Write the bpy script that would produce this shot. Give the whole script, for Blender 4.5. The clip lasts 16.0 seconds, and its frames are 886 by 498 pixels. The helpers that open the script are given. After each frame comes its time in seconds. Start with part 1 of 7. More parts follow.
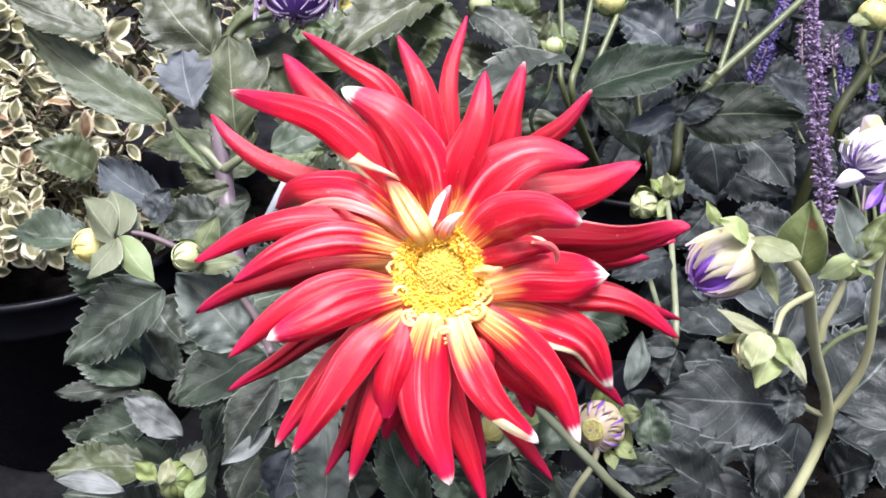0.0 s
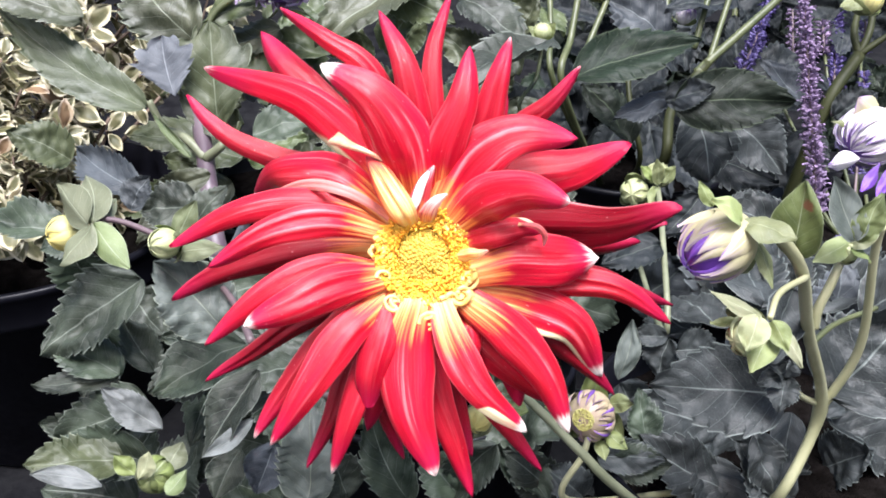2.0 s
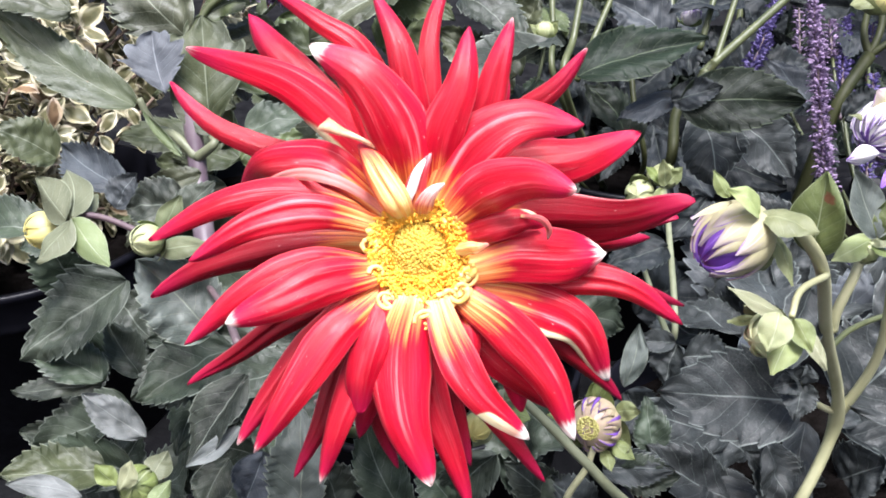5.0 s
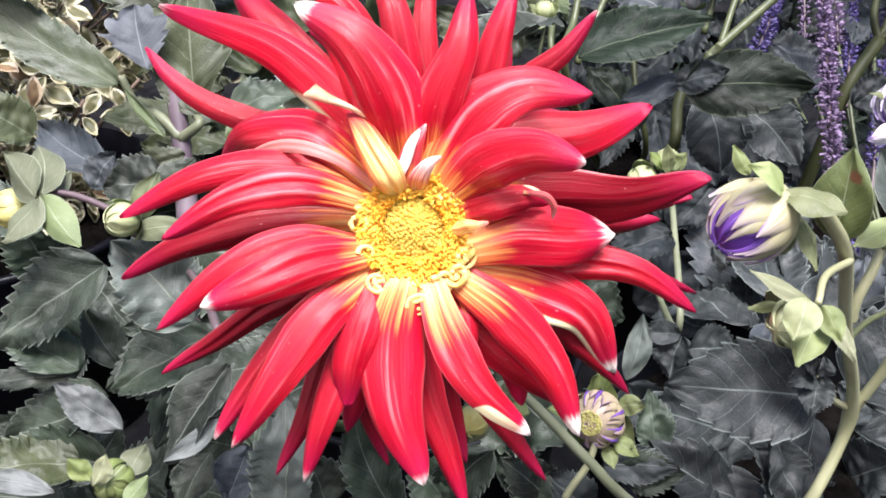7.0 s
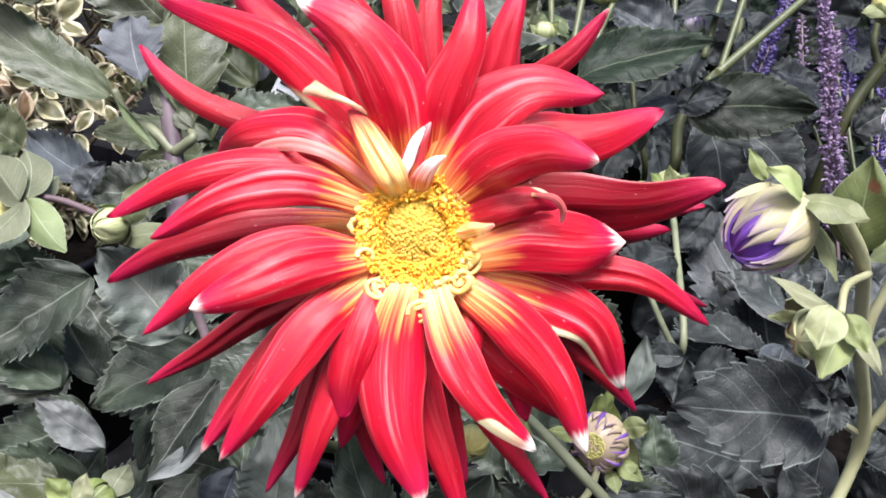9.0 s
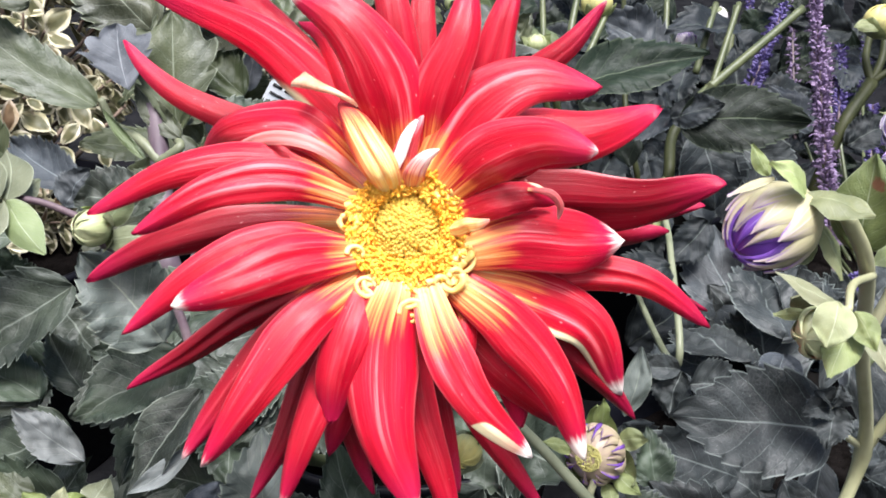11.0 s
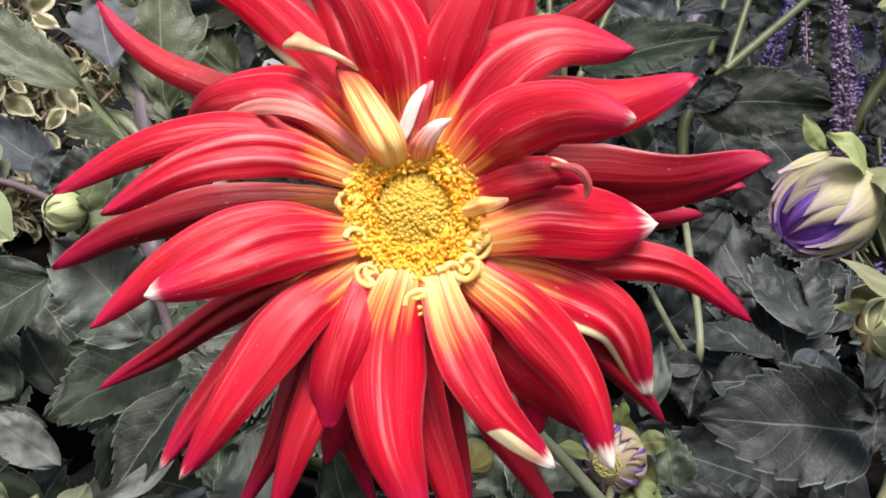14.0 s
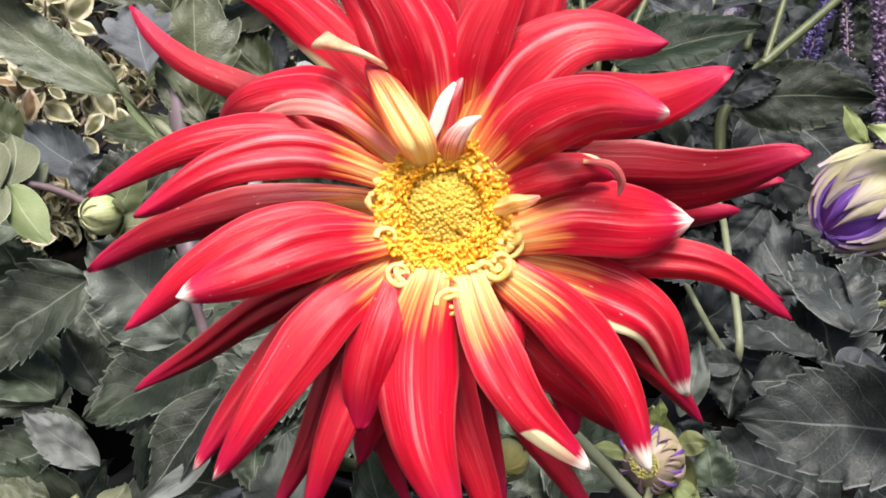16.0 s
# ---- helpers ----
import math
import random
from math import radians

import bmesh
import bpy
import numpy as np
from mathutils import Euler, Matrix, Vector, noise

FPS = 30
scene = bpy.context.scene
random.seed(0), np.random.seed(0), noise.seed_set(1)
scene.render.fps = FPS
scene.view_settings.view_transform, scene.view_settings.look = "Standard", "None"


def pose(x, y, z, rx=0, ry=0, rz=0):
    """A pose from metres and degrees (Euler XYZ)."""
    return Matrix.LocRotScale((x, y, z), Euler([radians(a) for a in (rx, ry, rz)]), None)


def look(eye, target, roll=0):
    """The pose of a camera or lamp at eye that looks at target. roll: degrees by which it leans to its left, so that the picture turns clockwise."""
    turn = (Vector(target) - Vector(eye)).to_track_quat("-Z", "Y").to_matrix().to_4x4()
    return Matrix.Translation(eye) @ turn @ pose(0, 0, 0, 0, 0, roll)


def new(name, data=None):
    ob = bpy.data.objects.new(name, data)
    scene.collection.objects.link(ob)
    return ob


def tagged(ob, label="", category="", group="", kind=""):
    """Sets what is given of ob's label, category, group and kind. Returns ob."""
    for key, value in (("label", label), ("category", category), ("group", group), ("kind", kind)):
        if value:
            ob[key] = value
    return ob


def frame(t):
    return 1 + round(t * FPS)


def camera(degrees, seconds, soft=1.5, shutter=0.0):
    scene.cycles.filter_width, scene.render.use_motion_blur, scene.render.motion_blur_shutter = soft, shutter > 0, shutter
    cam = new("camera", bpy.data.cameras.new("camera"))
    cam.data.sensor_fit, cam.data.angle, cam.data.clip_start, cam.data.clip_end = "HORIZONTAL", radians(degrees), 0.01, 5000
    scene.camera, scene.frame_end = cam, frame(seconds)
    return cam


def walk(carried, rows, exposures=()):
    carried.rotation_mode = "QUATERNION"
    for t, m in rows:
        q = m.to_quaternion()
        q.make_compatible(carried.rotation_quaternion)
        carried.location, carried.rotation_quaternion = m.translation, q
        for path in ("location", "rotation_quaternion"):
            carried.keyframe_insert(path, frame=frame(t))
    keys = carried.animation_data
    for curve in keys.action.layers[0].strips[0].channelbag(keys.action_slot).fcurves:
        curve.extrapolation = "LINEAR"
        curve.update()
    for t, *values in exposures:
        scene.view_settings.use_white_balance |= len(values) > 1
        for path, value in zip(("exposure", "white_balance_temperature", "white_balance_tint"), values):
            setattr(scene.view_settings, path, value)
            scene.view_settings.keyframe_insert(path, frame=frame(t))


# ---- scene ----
cam = camera(54.6, 16.0, 1.8)
PATH = [
    (0, (0.01829, 0.01013, 0.44470), (0.00067, 1.71604, -0.59911), 0.36),
    (0.5, (0.01913, 0.01403, 0.44108), (0.01115, 1.71602, -0.60925), 0.29),
    (1, (0.01989, 0.01519, 0.44050), (0.02264, 1.71644, -0.61106), 0.25),
    (1.5, (0.02058, 0.01497, 0.43932), (0.02243, 1.71518, -0.61390), 0.41),
    (2, (0.02025, 0.01578, 0.43695), (0.02408, 1.71654, -0.61538), 0.49),
    (2.5, (0.01934, 0.02008, 0.43278), (0.03006, 1.73581, -0.59491), 0.83),
    (3, (0.02000, 0.02299, 0.42786), (0.03872, 1.74125, -0.59548), 0.81),
    (3.5, (0.02168, 0.02229, 0.42727), (0.04121, 1.74243, -0.59289), 0.78),
    (4, (0.02136, 0.02147, 0.42692), (0.02866, 1.74177, -0.59314), 0.45),
    (6.5, (0.02101, 0.03866, 0.41546), (0.02810, 1.74613, -0.62594), 1.13),
    (7, (0.02079, 0.04041, 0.41189), (0.03875, 1.74878, -0.62790), 1.32),
    (7.5, (0.02093, 0.04415, 0.40939), (0.04327, 1.75227, -0.63071), 1.36),
    (8, (0.01961, 0.04490, 0.40417), (0.05269, 1.77834, -0.59288), 2.26),
    (8.5, (0.01814, 0.04472, 0.40355), (0.05312, 1.77925, -0.59152), 2.30),
    (9, (0.01820, 0.04529, 0.40074), (0.05462, 1.79323, -0.57054), 2.36),
    (11.5, (0.01775, 0.05155, 0.38822), (0.08160, 1.82642, -0.53144), 2.75),
    (12, (0.01809, 0.05541, 0.38498), (0.08595, 1.82775, -0.53926), 2.57),
    (12.5, (0.01739, 0.05654, 0.38501), (0.08116, 1.82754, -0.54209), 2.64),
    (13, (0.01747, 0.05695, 0.38518), (0.08247, 1.82984, -0.53820), 2.74),
    (13.5, (0.01717, 0.06482, 0.38001), (0.09430, 1.83504, -0.54755), 3.06),
    (14, (0.01557, 0.06783, 0.37938), (0.08174, 1.83588, -0.55315), 3.02),
    (14.5, (0.01722, 0.06672, 0.37922), (0.08370, 1.83452, -0.55376), 2.87),
    (15, (0.01636, 0.06656, 0.37792), (0.06866, 1.83384, -0.55695), 2.57),
    (15.5, (0.01595, 0.06784, 0.37863), (0.03030, 1.83538, -0.55709), 2.03),
    (16, (0.01652, 0.06909, 0.37840), (-0.00056, 1.83748, -0.55568), 1.23),
]
walk(cam, [(t, look(eye, target, roll)) for t, eye, target, roll in PATH], [(0, 1.16, 6000, 13), (4, 1.13, 6000, 13), (7, 1.06, 6100, 13), (7.5, 0.88, 6100, 12), (8.2, 0.86, 6100, 12), (9, 0.97, 6150, 12), (11.5, 1.02, 6100, 11), (12.5, 0.84, 6150, 11), (13.5, 0.60, 6450, 10), (14.5, 0.40, 6650, 9), (15.4, 0.40, 6650, 9), (16, 0.68, 6650, 9)])

# ---- light: bright overcast sky ----
world = bpy.data.worlds.new("overcast_sky")
scene.world = world
world.use_nodes = True
wn = world.node_tree.nodes
sky = wn.new("ShaderNodeTexSky")
sky.sky_type = 'NISHITA'
sky.sun_disc = False
sky.sun_elevation, sky.sun_rotation = radians(58), radians(200)
sky.air_density, sky.dust_density, sky.ozone_density = 1.0, 4.0, 0.6
world.node_tree.links.new(sky.outputs[0], wn["Background"].inputs[0])
wn["Background"].inputs[1].default_value = 0.09
sun = new("sun", bpy.data.lights.new("sun", 'SUN'))
sun.data.energy, sun.data.angle, sun.data.color = 5.05, radians(28), (1.0, 0.97, 0.94)
sun.matrix_world = look((0.30, -0.30, 3.0), (0, 0.25, 0.3))


# ---- materials ----
class Nodes:
    """Short hand for building a node material."""
    def __init__(self, name):
        self.mat = bpy.data.materials.new(name)
        self.mat.use_nodes = True
        self.tree = self.mat.node_tree
        self.bsdf = self.tree.nodes["Principled BSDF"]

    def put(self, kind, **inputs):
        n = self.tree.nodes.new(kind)
        for k, v in inputs.items():
            self.link(v, n.inputs[int(k[1:]) if k[1:].isdigit() and k[0] == "i" else k.replace("_", " ")])
        return n

    def link(self, v, socket):
        if isinstance(v, bpy.types.NodeSocket):
            self.tree.links.new(v, socket)
        else:
            socket.default_value = v

    def math(self, op, a, b=0.0, clamp=False):
        n = self.tree.nodes.new("ShaderNodeMath")
        n.operation, n.use_clamp = op, clamp
        self.link(a, n.inputs[0]), self.link(b, n.inputs[1])
        return n.outputs[0]

    def ramp(self, v, lo, hi, a=0.0, b=1.0):
        n = self.put("ShaderNodeMapRange", i0=v, i1=lo, i2=hi, i3=a, i4=b)
        n.interpolation_type = 'SMOOTHSTEP'
        return n.outputs[0]

    def mix(self, fac, a, b, kind='MIX'):
        n = self.tree.nodes.new("ShaderNodeMix")
        n.data_type, n.blend_type = 'RGBA', kind
        self.link(fac, n.inputs[0]), self.link(a, n.inputs[6]), self.link(b, n.inputs[7])
        return n.outputs[2]

    def uv(self):
        return self.put("ShaderNodeUVMap").outputs[0]

    def noise(self, vec, scale, detail=3.0, rough=0.55):
        return self.put("ShaderNodeTexNoise", Vector=vec, Scale=scale, Detail=detail, Roughness=rough).outputs[0]

    def scaled(self, vec, x, y, z=1.0, shift=None):
        n = self.put("ShaderNodeMapping", Vector=vec, Scale=(x, y, z))
        if shift is not None:
            c = self.put("ShaderNodeCombineXYZ", X=shift, Y=shift, Z=shift)
            self.tree.links.new(c.outputs[0], n.inputs["Location"])
        return n.outputs[0]

    def random(self):
        return self.put("ShaderNodeObjectInfo").outputs["Random"]

    def bump(self, height, strength, distance):
        n = self.put("ShaderNodeBump", Strength=strength, Distance=distance, Height=height)
        self.link(n.outputs[0], self.bsdf.inputs["Normal"])

    def done(self, colour, rough, translucent=0.0, glow=None, **more):
        self.link(colour, self.bsdf.inputs["Base Color"])
        self.link(rough, self.bsdf.inputs["Roughness"])
        for k, v in more.items():
            self.link(v, self.bsdf.inputs[k.replace("_", " ")])
        if translucent:
            t = self.put("ShaderNodeBsdfTranslucent", Color=glow if glow is not None else colour)
            m = self.put("ShaderNodeMixShader", i0=translucent, i1=self.bsdf.outputs[0], i2=t.outputs[0])
            self.tree.links.new(m.outputs[0], self.tree.nodes["Material Output"].inputs[0])
        return self.mat


def petal_material(name, under):
    k = Nodes(name)
    uv, rnd = k.uv(), k.math('MULTIPLY', k.random(), 37.0)
    sep = k.put("ShaderNodeSeparateXYZ", Vector=uv)
    v = sep.outputs[1]
    pig = k.put("ShaderNodeAttribute")
    pig.attribute_name = "pigment"
    ps = k.put("ShaderNodeSeparateColor", i0=pig.outputs[0])
    tip, edge, yel = ps.outputs[0], ps.outputs[1], ps.outputs[2]
    streak = k.noise(k.scaled(uv, 11.0, 1.0, 1.0, rnd), 1.0, 3.5, 0.55)
    fine = k.noise(k.scaled(uv, 24.0, 1.8, 1.0, rnd), 1.0, 3.0)
    hair = k.noise(k.scaled(uv, 90.0, 2.5, 1.0, rnd), 1.0, 2.0)
    blot = k.noise(k.scaled(uv, 3.0, 2.4, 1.0, rnd), 1.0, 3.0)
    lines = k.math('ADD', k.math('MULTIPLY', streak, 0.66), k.math('MULTIPLY', fine, 0.34))
    across = k.math('ABSOLUTE', k.math('SUBTRACT', k.math('MULTIPLY', sep.outputs[0], 2.0), 1.0))
    red = k.mix(k.ramp(blot, 0.3, 0.7), (0.47, 0.002, 0.016, 1), (0.70, 0.004, 0.031, 1))
    # coral and pale pink strokes along the ridges, partly painted sheen; crimson grooves hold painted shade
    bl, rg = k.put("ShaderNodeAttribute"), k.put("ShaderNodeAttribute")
    bl.attribute_name, rg.attribute_name = "lit_tone", "ridge"
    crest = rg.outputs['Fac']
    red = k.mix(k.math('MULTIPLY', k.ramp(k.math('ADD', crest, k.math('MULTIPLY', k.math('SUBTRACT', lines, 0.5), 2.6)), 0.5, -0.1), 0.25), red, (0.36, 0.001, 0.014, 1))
    # low values darken outer and under petals: shade put into the red
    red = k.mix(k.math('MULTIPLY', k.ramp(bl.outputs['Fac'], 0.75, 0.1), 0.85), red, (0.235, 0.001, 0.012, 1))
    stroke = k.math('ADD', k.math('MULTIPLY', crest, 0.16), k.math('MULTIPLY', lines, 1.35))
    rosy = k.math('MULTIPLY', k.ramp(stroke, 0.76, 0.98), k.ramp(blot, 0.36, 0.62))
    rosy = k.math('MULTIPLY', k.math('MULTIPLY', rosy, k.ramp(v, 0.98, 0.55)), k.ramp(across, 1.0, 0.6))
    # high values strengthen the strokes to stand for highlights on upper petals
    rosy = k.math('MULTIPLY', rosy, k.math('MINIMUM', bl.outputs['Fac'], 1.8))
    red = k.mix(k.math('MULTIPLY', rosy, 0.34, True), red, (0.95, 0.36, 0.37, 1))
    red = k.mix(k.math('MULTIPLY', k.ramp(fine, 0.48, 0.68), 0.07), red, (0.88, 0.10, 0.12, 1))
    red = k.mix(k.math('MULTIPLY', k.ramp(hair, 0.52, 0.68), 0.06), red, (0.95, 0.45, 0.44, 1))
    ysum = k.math('ADD', yel, k.math('SUBTRACT', k.math('MULTIPLY', k.math('SUBTRACT', lines, 0.5), 2.7), k.ramp(across, 0.55, 1.0, 0.0, 0.35)))
    warm = k.mix(k.math('MULTIPLY', k.ramp(ysum, -0.05, 0.55), k.ramp(yel, 0.0, 0.18)), red, (0.95, 0.30, 0.08, 1))
    gold = k.mix(k.ramp(fine, 0.3, 0.7), (0.97, 0.68, 0.15, 1), (0.98, 0.83, 0.40, 1))
    col = k.mix(k.math('MULTIPLY', k.ramp(ysum, 0.36, 1.0), k.ramp(yel, 0.05, 0.35)), warm, gold)
    col = k.mix(k.ramp(edge, 0.35, 0.65), col, (0.90, 0.78, 0.48, 1))
    col = k.mix(k.math('MULTIPLY', k.ramp(across, 0.90, 0.99), 0.16), col, (0.93, 0.42, 0.42, 1))
    col = k.mix(k.math('MULTIPLY', k.ramp(v, 0.74, 1.0), 0.7), col, (0.50, 0.008, 0.075, 1))
    scuff = k.ramp(k.noise(k.scaled(uv, 16.0, 30.0, 1.0, rnd), 1.0, 2.0), 0.72, 0.78)
    col = k.mix(k.math('MULTIPLY', scuff, 0.45), col, (0.92, 0.50, 0.46, 1))
    tmask = k.ramp(k.math('ADD', tip, k.math('MULTIPLY', k.math('SUBTRACT', streak, 0.5), 0.9)), 0.30, 0.95)
    col = k.mix(tmask, col, (0.94, 0.82, 0.74, 1))
    col = k.mix(pig.outputs['Alpha'], col, (0.88, 0.42, 0.36, 1))
    if under:
        col = k.mix(0.45, col, (0.85, 0.42, 0.36, 1))
    k.bump(k.math('ADD', k.math('MULTIPLY', lines, 1.2), k.math('MULTIPLY', hair, 0.35)), 0.36, 0.001)
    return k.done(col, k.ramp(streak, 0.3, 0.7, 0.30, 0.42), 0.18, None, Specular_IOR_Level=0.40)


def leaf_material(name, deep, pale, vein, gloss=0.47, margin=0.62, shine=0.5, spot=None):
    k = Nodes(name)
    uv, rnd = k.uv(), k.random()
    sep = k.put("ShaderNodeSeparateXYZ", Vector=uv)
    across = k.math('ABSOLUTE', k.math('SUBTRACT', k.math('MULTIPLY', sep.outputs[0], 2.0), 1.0))
    along = sep.outputs[1]
    shift = k.scaled(uv, 1, 1, 1, k.math('MULTIPLY', rnd, 50.0))
    big, small = k.noise(shift, 3.0, 4.0, 0.6), k.noise(shift, 38.0, 3.0, 0.6)
    warp = k.math('MULTIPLY', k.math('SUBTRACT', big, 0.5), 0.09)
    # side veins run forward from the midrib
    phase = k.math('MULTIPLY', k.math('ADD', k.math('SUBTRACT', along, k.math('MULTIPLY', across, 0.30)), warp), 7.0)
    saw = k.math('PINGPONG', phase, 0.5)
    side = k.ramp(saw, 0.028, 0.006)
    mid = k.ramp(across, 0.03, 0.01)
    net = k.put("ShaderNodeTexVoronoi", Vector=k.scaled(shift, 0.5, 1.0, 1.0), Scale=44.0)
    net.feature = 'DISTANCE_TO_EDGE'
    netv = k.ramp(net.outputs[0], 0.05, 0.0)
    wide = k.noise(shift, 1.6, 2.0, 0.5)
    cell = k.ramp(saw, 0.0, 0.5, 0.15, 0.55)
    col = k.mix(k.math('ADD', k.math('MULTIPLY', k.ramp(wide, 0.35, 0.65), 0.65), k.math('MULTIPLY', cell, 0.28)), deep, pale)
    col = k.mix(k.math('MULTIPLY', k.ramp(small, 0.48, 0.72), 0.22), col, pale)
    col = k.mix(k.math('MULTIPLY', k.ramp(big, 0.62, 0.72), 0.10), col, vein)
    hsv = k.put("ShaderNodeHueSaturation", Hue=k.math('ADD', 0.48, k.math('MULTIPLY', rnd, 0.04)),
                Saturation=k.math('ADD', 0.8, k.math('MULTIPLY', rnd, 0.4)), Value=k.math('ADD', 0.7, k.math('MULTIPLY', rnd, 0.45)), Color=col)
    col = k.mix(k.math('MULTIPLY', netv, 0.16), hsv.outputs[0], vein)
    col = k.mix(k.math('MULTIPLY', side, 0.36), col, vein)
    col = k.mix(k.math('MULTIPLY', mid, 0.62), col, vein)
    col = k.mix(k.math('MULTIPLY', k.ramp(k.noise(shift, 70.0, 2.0, 0.5), 0.70, 0.76), 0.35), col, (0.42, 0.43, 0.40, 1))
    col = k.mix(k.math('MULTIPLY', k.ramp(across, 0.955, 0.985), margin), col, vein)
    if spot is not None:              # a dry brown patch
        du = k.math('MULTIPLY', k.math('SUBTRACT', sep.outputs[0], spot[0]), 1.0 / spot[2])
        dv = k.math('MULTIPLY', k.math('SUBTRACT', along, spot[1]), 1.0 / spot[3])
        far = k.math('ADD', k.math('MULTIPLY', du, du), k.math('MULTIPLY', dv, dv))
        far = k.math('ADD', far, k.math('MULTIPLY', k.math('SUBTRACT', k.noise(uv, 22.0, 3.0, 0.6), 0.5), 2.4))
        col = k.mix(k.math('MULTIPLY', k.ramp(far, 1.1, 0.5), 0.85), col, (0.17, 0.055, 0.030, 1))
    h = k.math('SUBTRACT', k.math('ADD', k.math('MULTIPLY', big, 0.35), k.math('MULTIPLY', small, 0.2)),
               k.math('ADD', k.math('MULTIPLY', side, 0.5), k.math('MULTIPLY', mid, 0.7)))
    h = k.math('ADD', h, k.math('MULTIPLY', k.noise(shift, 8.0, 2.0, 0.5), 0.22))
    h = k.math('ADD', h, k.math('MULTIPLY', k.ramp(net.outputs[0], 0.0, 0.4), 0.14))
    k.bump(h, 0.34, 0.0015)
    return k.done(col, k.ramp(small, 0.3, 0.7, gloss - 0.06, gloss + 0.1), 0.14, None, Specular_IOR_Level=shine)


def plain_material(name, a, b, scale, rough=0.5, bump=0.3, dist=0.0005, stretch=1.0, translucent=0.0, **more):
    k = Nodes(name)
    pos = k.put("ShaderNodeTexCoord").outputs["Object"]
    vec = k.scaled(pos, 1, 1, stretch)
    n, m = k.noise(vec, scale, 4.0, 0.6), k.noise(vec, scale * 6, 3.0, 0.6)
    col = k.mix(k.ramp(n, 0.3, 0.7), a, b)
    col = k.mix(k.math('MULTIPLY', k.ramp(m, 0.5, 0.8), 0.3), col, b)
    k.bump(k.math('ADD', n, k.math('MULTIPLY', m, 0.5)), bump, dist)
    return k.done(col, k.ramp(m, 0.2, 0.8, rough - 0.08, rough + 0.1), translucent, **more)


def bud_material(name, body, tipcol, lo, hi, rim=None, mottle=0.9):
    """Overlapping scales: body colour, streaked towards the tip colour."""
    k = Nodes(name)
    uv, rnd = k.uv(), k.random()
    sep = k.put("ShaderNodeSeparateXYZ", Vector=uv)
    streak = k.noise(k.scaled(uv, 14.0, 1.5, 1.0, k.math('MULTIPLY', rnd, 40.0)), 1.0, 4.0, 0.6)
    t = k.ramp(k.math('ADD', sep.outputs[1], k.math('MULTIPLY', k.math('SUBTRACT', streak, 0.5), mottle)), lo, hi)
    col = k.mix(t, body, tipcol)
    if rim is not None:
        a = k.math('ABSOLUTE', k.math('SUBTRACT', k.math('MULTIPLY', sep.outputs[0], 2.0), 1.0))
        m = k.math('MULTIPLY', k.ramp(k.math('ADD', a, k.math('MULTIPLY', k.math('SUBTRACT', streak, 0.5), 0.6)), 0.70, 0.95), k.ramp(sep.outputs[1], 0.66, 0.95))
        col = k.mix(m, col, rim)
    col = k.mix(k.math('MULTIPLY', k.ramp(streak, 0.55, 0.75), 0.25), col, (0.75, 0.72, 0.62, 1))
    smudge = k.noise(k.scaled(uv, 2.0, 3.0, 1.0, k.math('MULTIPLY', rnd, 23.0)), 1.0, 4.0, 0.6)
    col = k.mix(k.math('MULTIPLY', k.ramp(smudge, 0.54, 0.76), 0.32), col, (0.22, 0.16, 0.085, 1))
    k.bump(streak, 0.35, 0.0006)
    return k.done(col, 0.48, 0.12)


def variegated_material():
    k = Nodes("variegated_leaf")
    uv, rnd = k.uv(), k.math('MULTIPLY', k.put("ShaderNodeNewGeometry").outputs["Random Per Island"], 60.0)
    sep = k.put("ShaderNodeSeparateXYZ", Vector=uv)
    across = k.math('ABSOLUTE', k.math('SUBTRACT', k.math('MULTIPLY', sep.outputs[0], 2.0), 1.0))
    n = k.noise(k.scaled(uv, 3.0, 1.6, 1.0, rnd), 1.0, 3.0)
    edge = k.math('MAXIMUM', across, k.math('MULTIPLY', k.math('ABSOLUTE', k.math('SUBTRACT', sep.outputs[1], 0.5)), 1.7))
    m = k.ramp(k.math('ADD', edge, k.math('MULTIPLY', k.math('SUBTRACT', n, 0.5), 0.8)), 0.52, 0.78)
    green = k.mix(k.ramp(n, 0.3, 0.7), (0.070, 0.072, 0.032, 1), (0.145, 0.134, 0.066, 1))
    cream = k.mix(k.ramp(k.noise(k.scaled(uv, 1, 1, 1, rnd), 2.0), 0.35, 0.7), (0.38, 0.345, 0.20, 1), (0.60, 0.55, 0.42, 1))
    col = k.mix(m, green, cream)
    old = k.ramp(k.math('FRACT', k.math('MULTIPLY', rnd, 0.217)), 0.80, 0.97)
    col = k.mix(k.math('MULTIPLY', old, 0.7), col, (0.32, 0.13, 0.09, 1))
    k.bump(n, 0.4, 0.0008)
    return k.done(col, 0.48, 0.12, None, Specular_IOR_Level=0.35)


PETAL, PETAL_UNDER = petal_material("red_petal", False), petal_material("petal_underside", True)
LEAF = leaf_material("dahlia_leaf", (0.0107, 0.0163, 0.0102, 1), (0.0750, 0.0915, 0.0630, 1), (0.2323, 0.2581, 0.2151, 1), shine=0.38)
LEAF_PALE = leaf_material("pale_dahlia_leaf", (0.055, 0.066, 0.024, 1), (0.135, 0.150, 0.062, 1), (0.3319, 0.3688, 0.2305, 1))
LEAF_SPOTTED = leaf_material("spotted_dahlia_leaf", (0.055, 0.066, 0.024, 1), (0.135, 0.150, 0.062, 1), (0.3319, 0.3688, 0.2305, 1), spot=(0.66, 0.72, 0.17, 0.07))
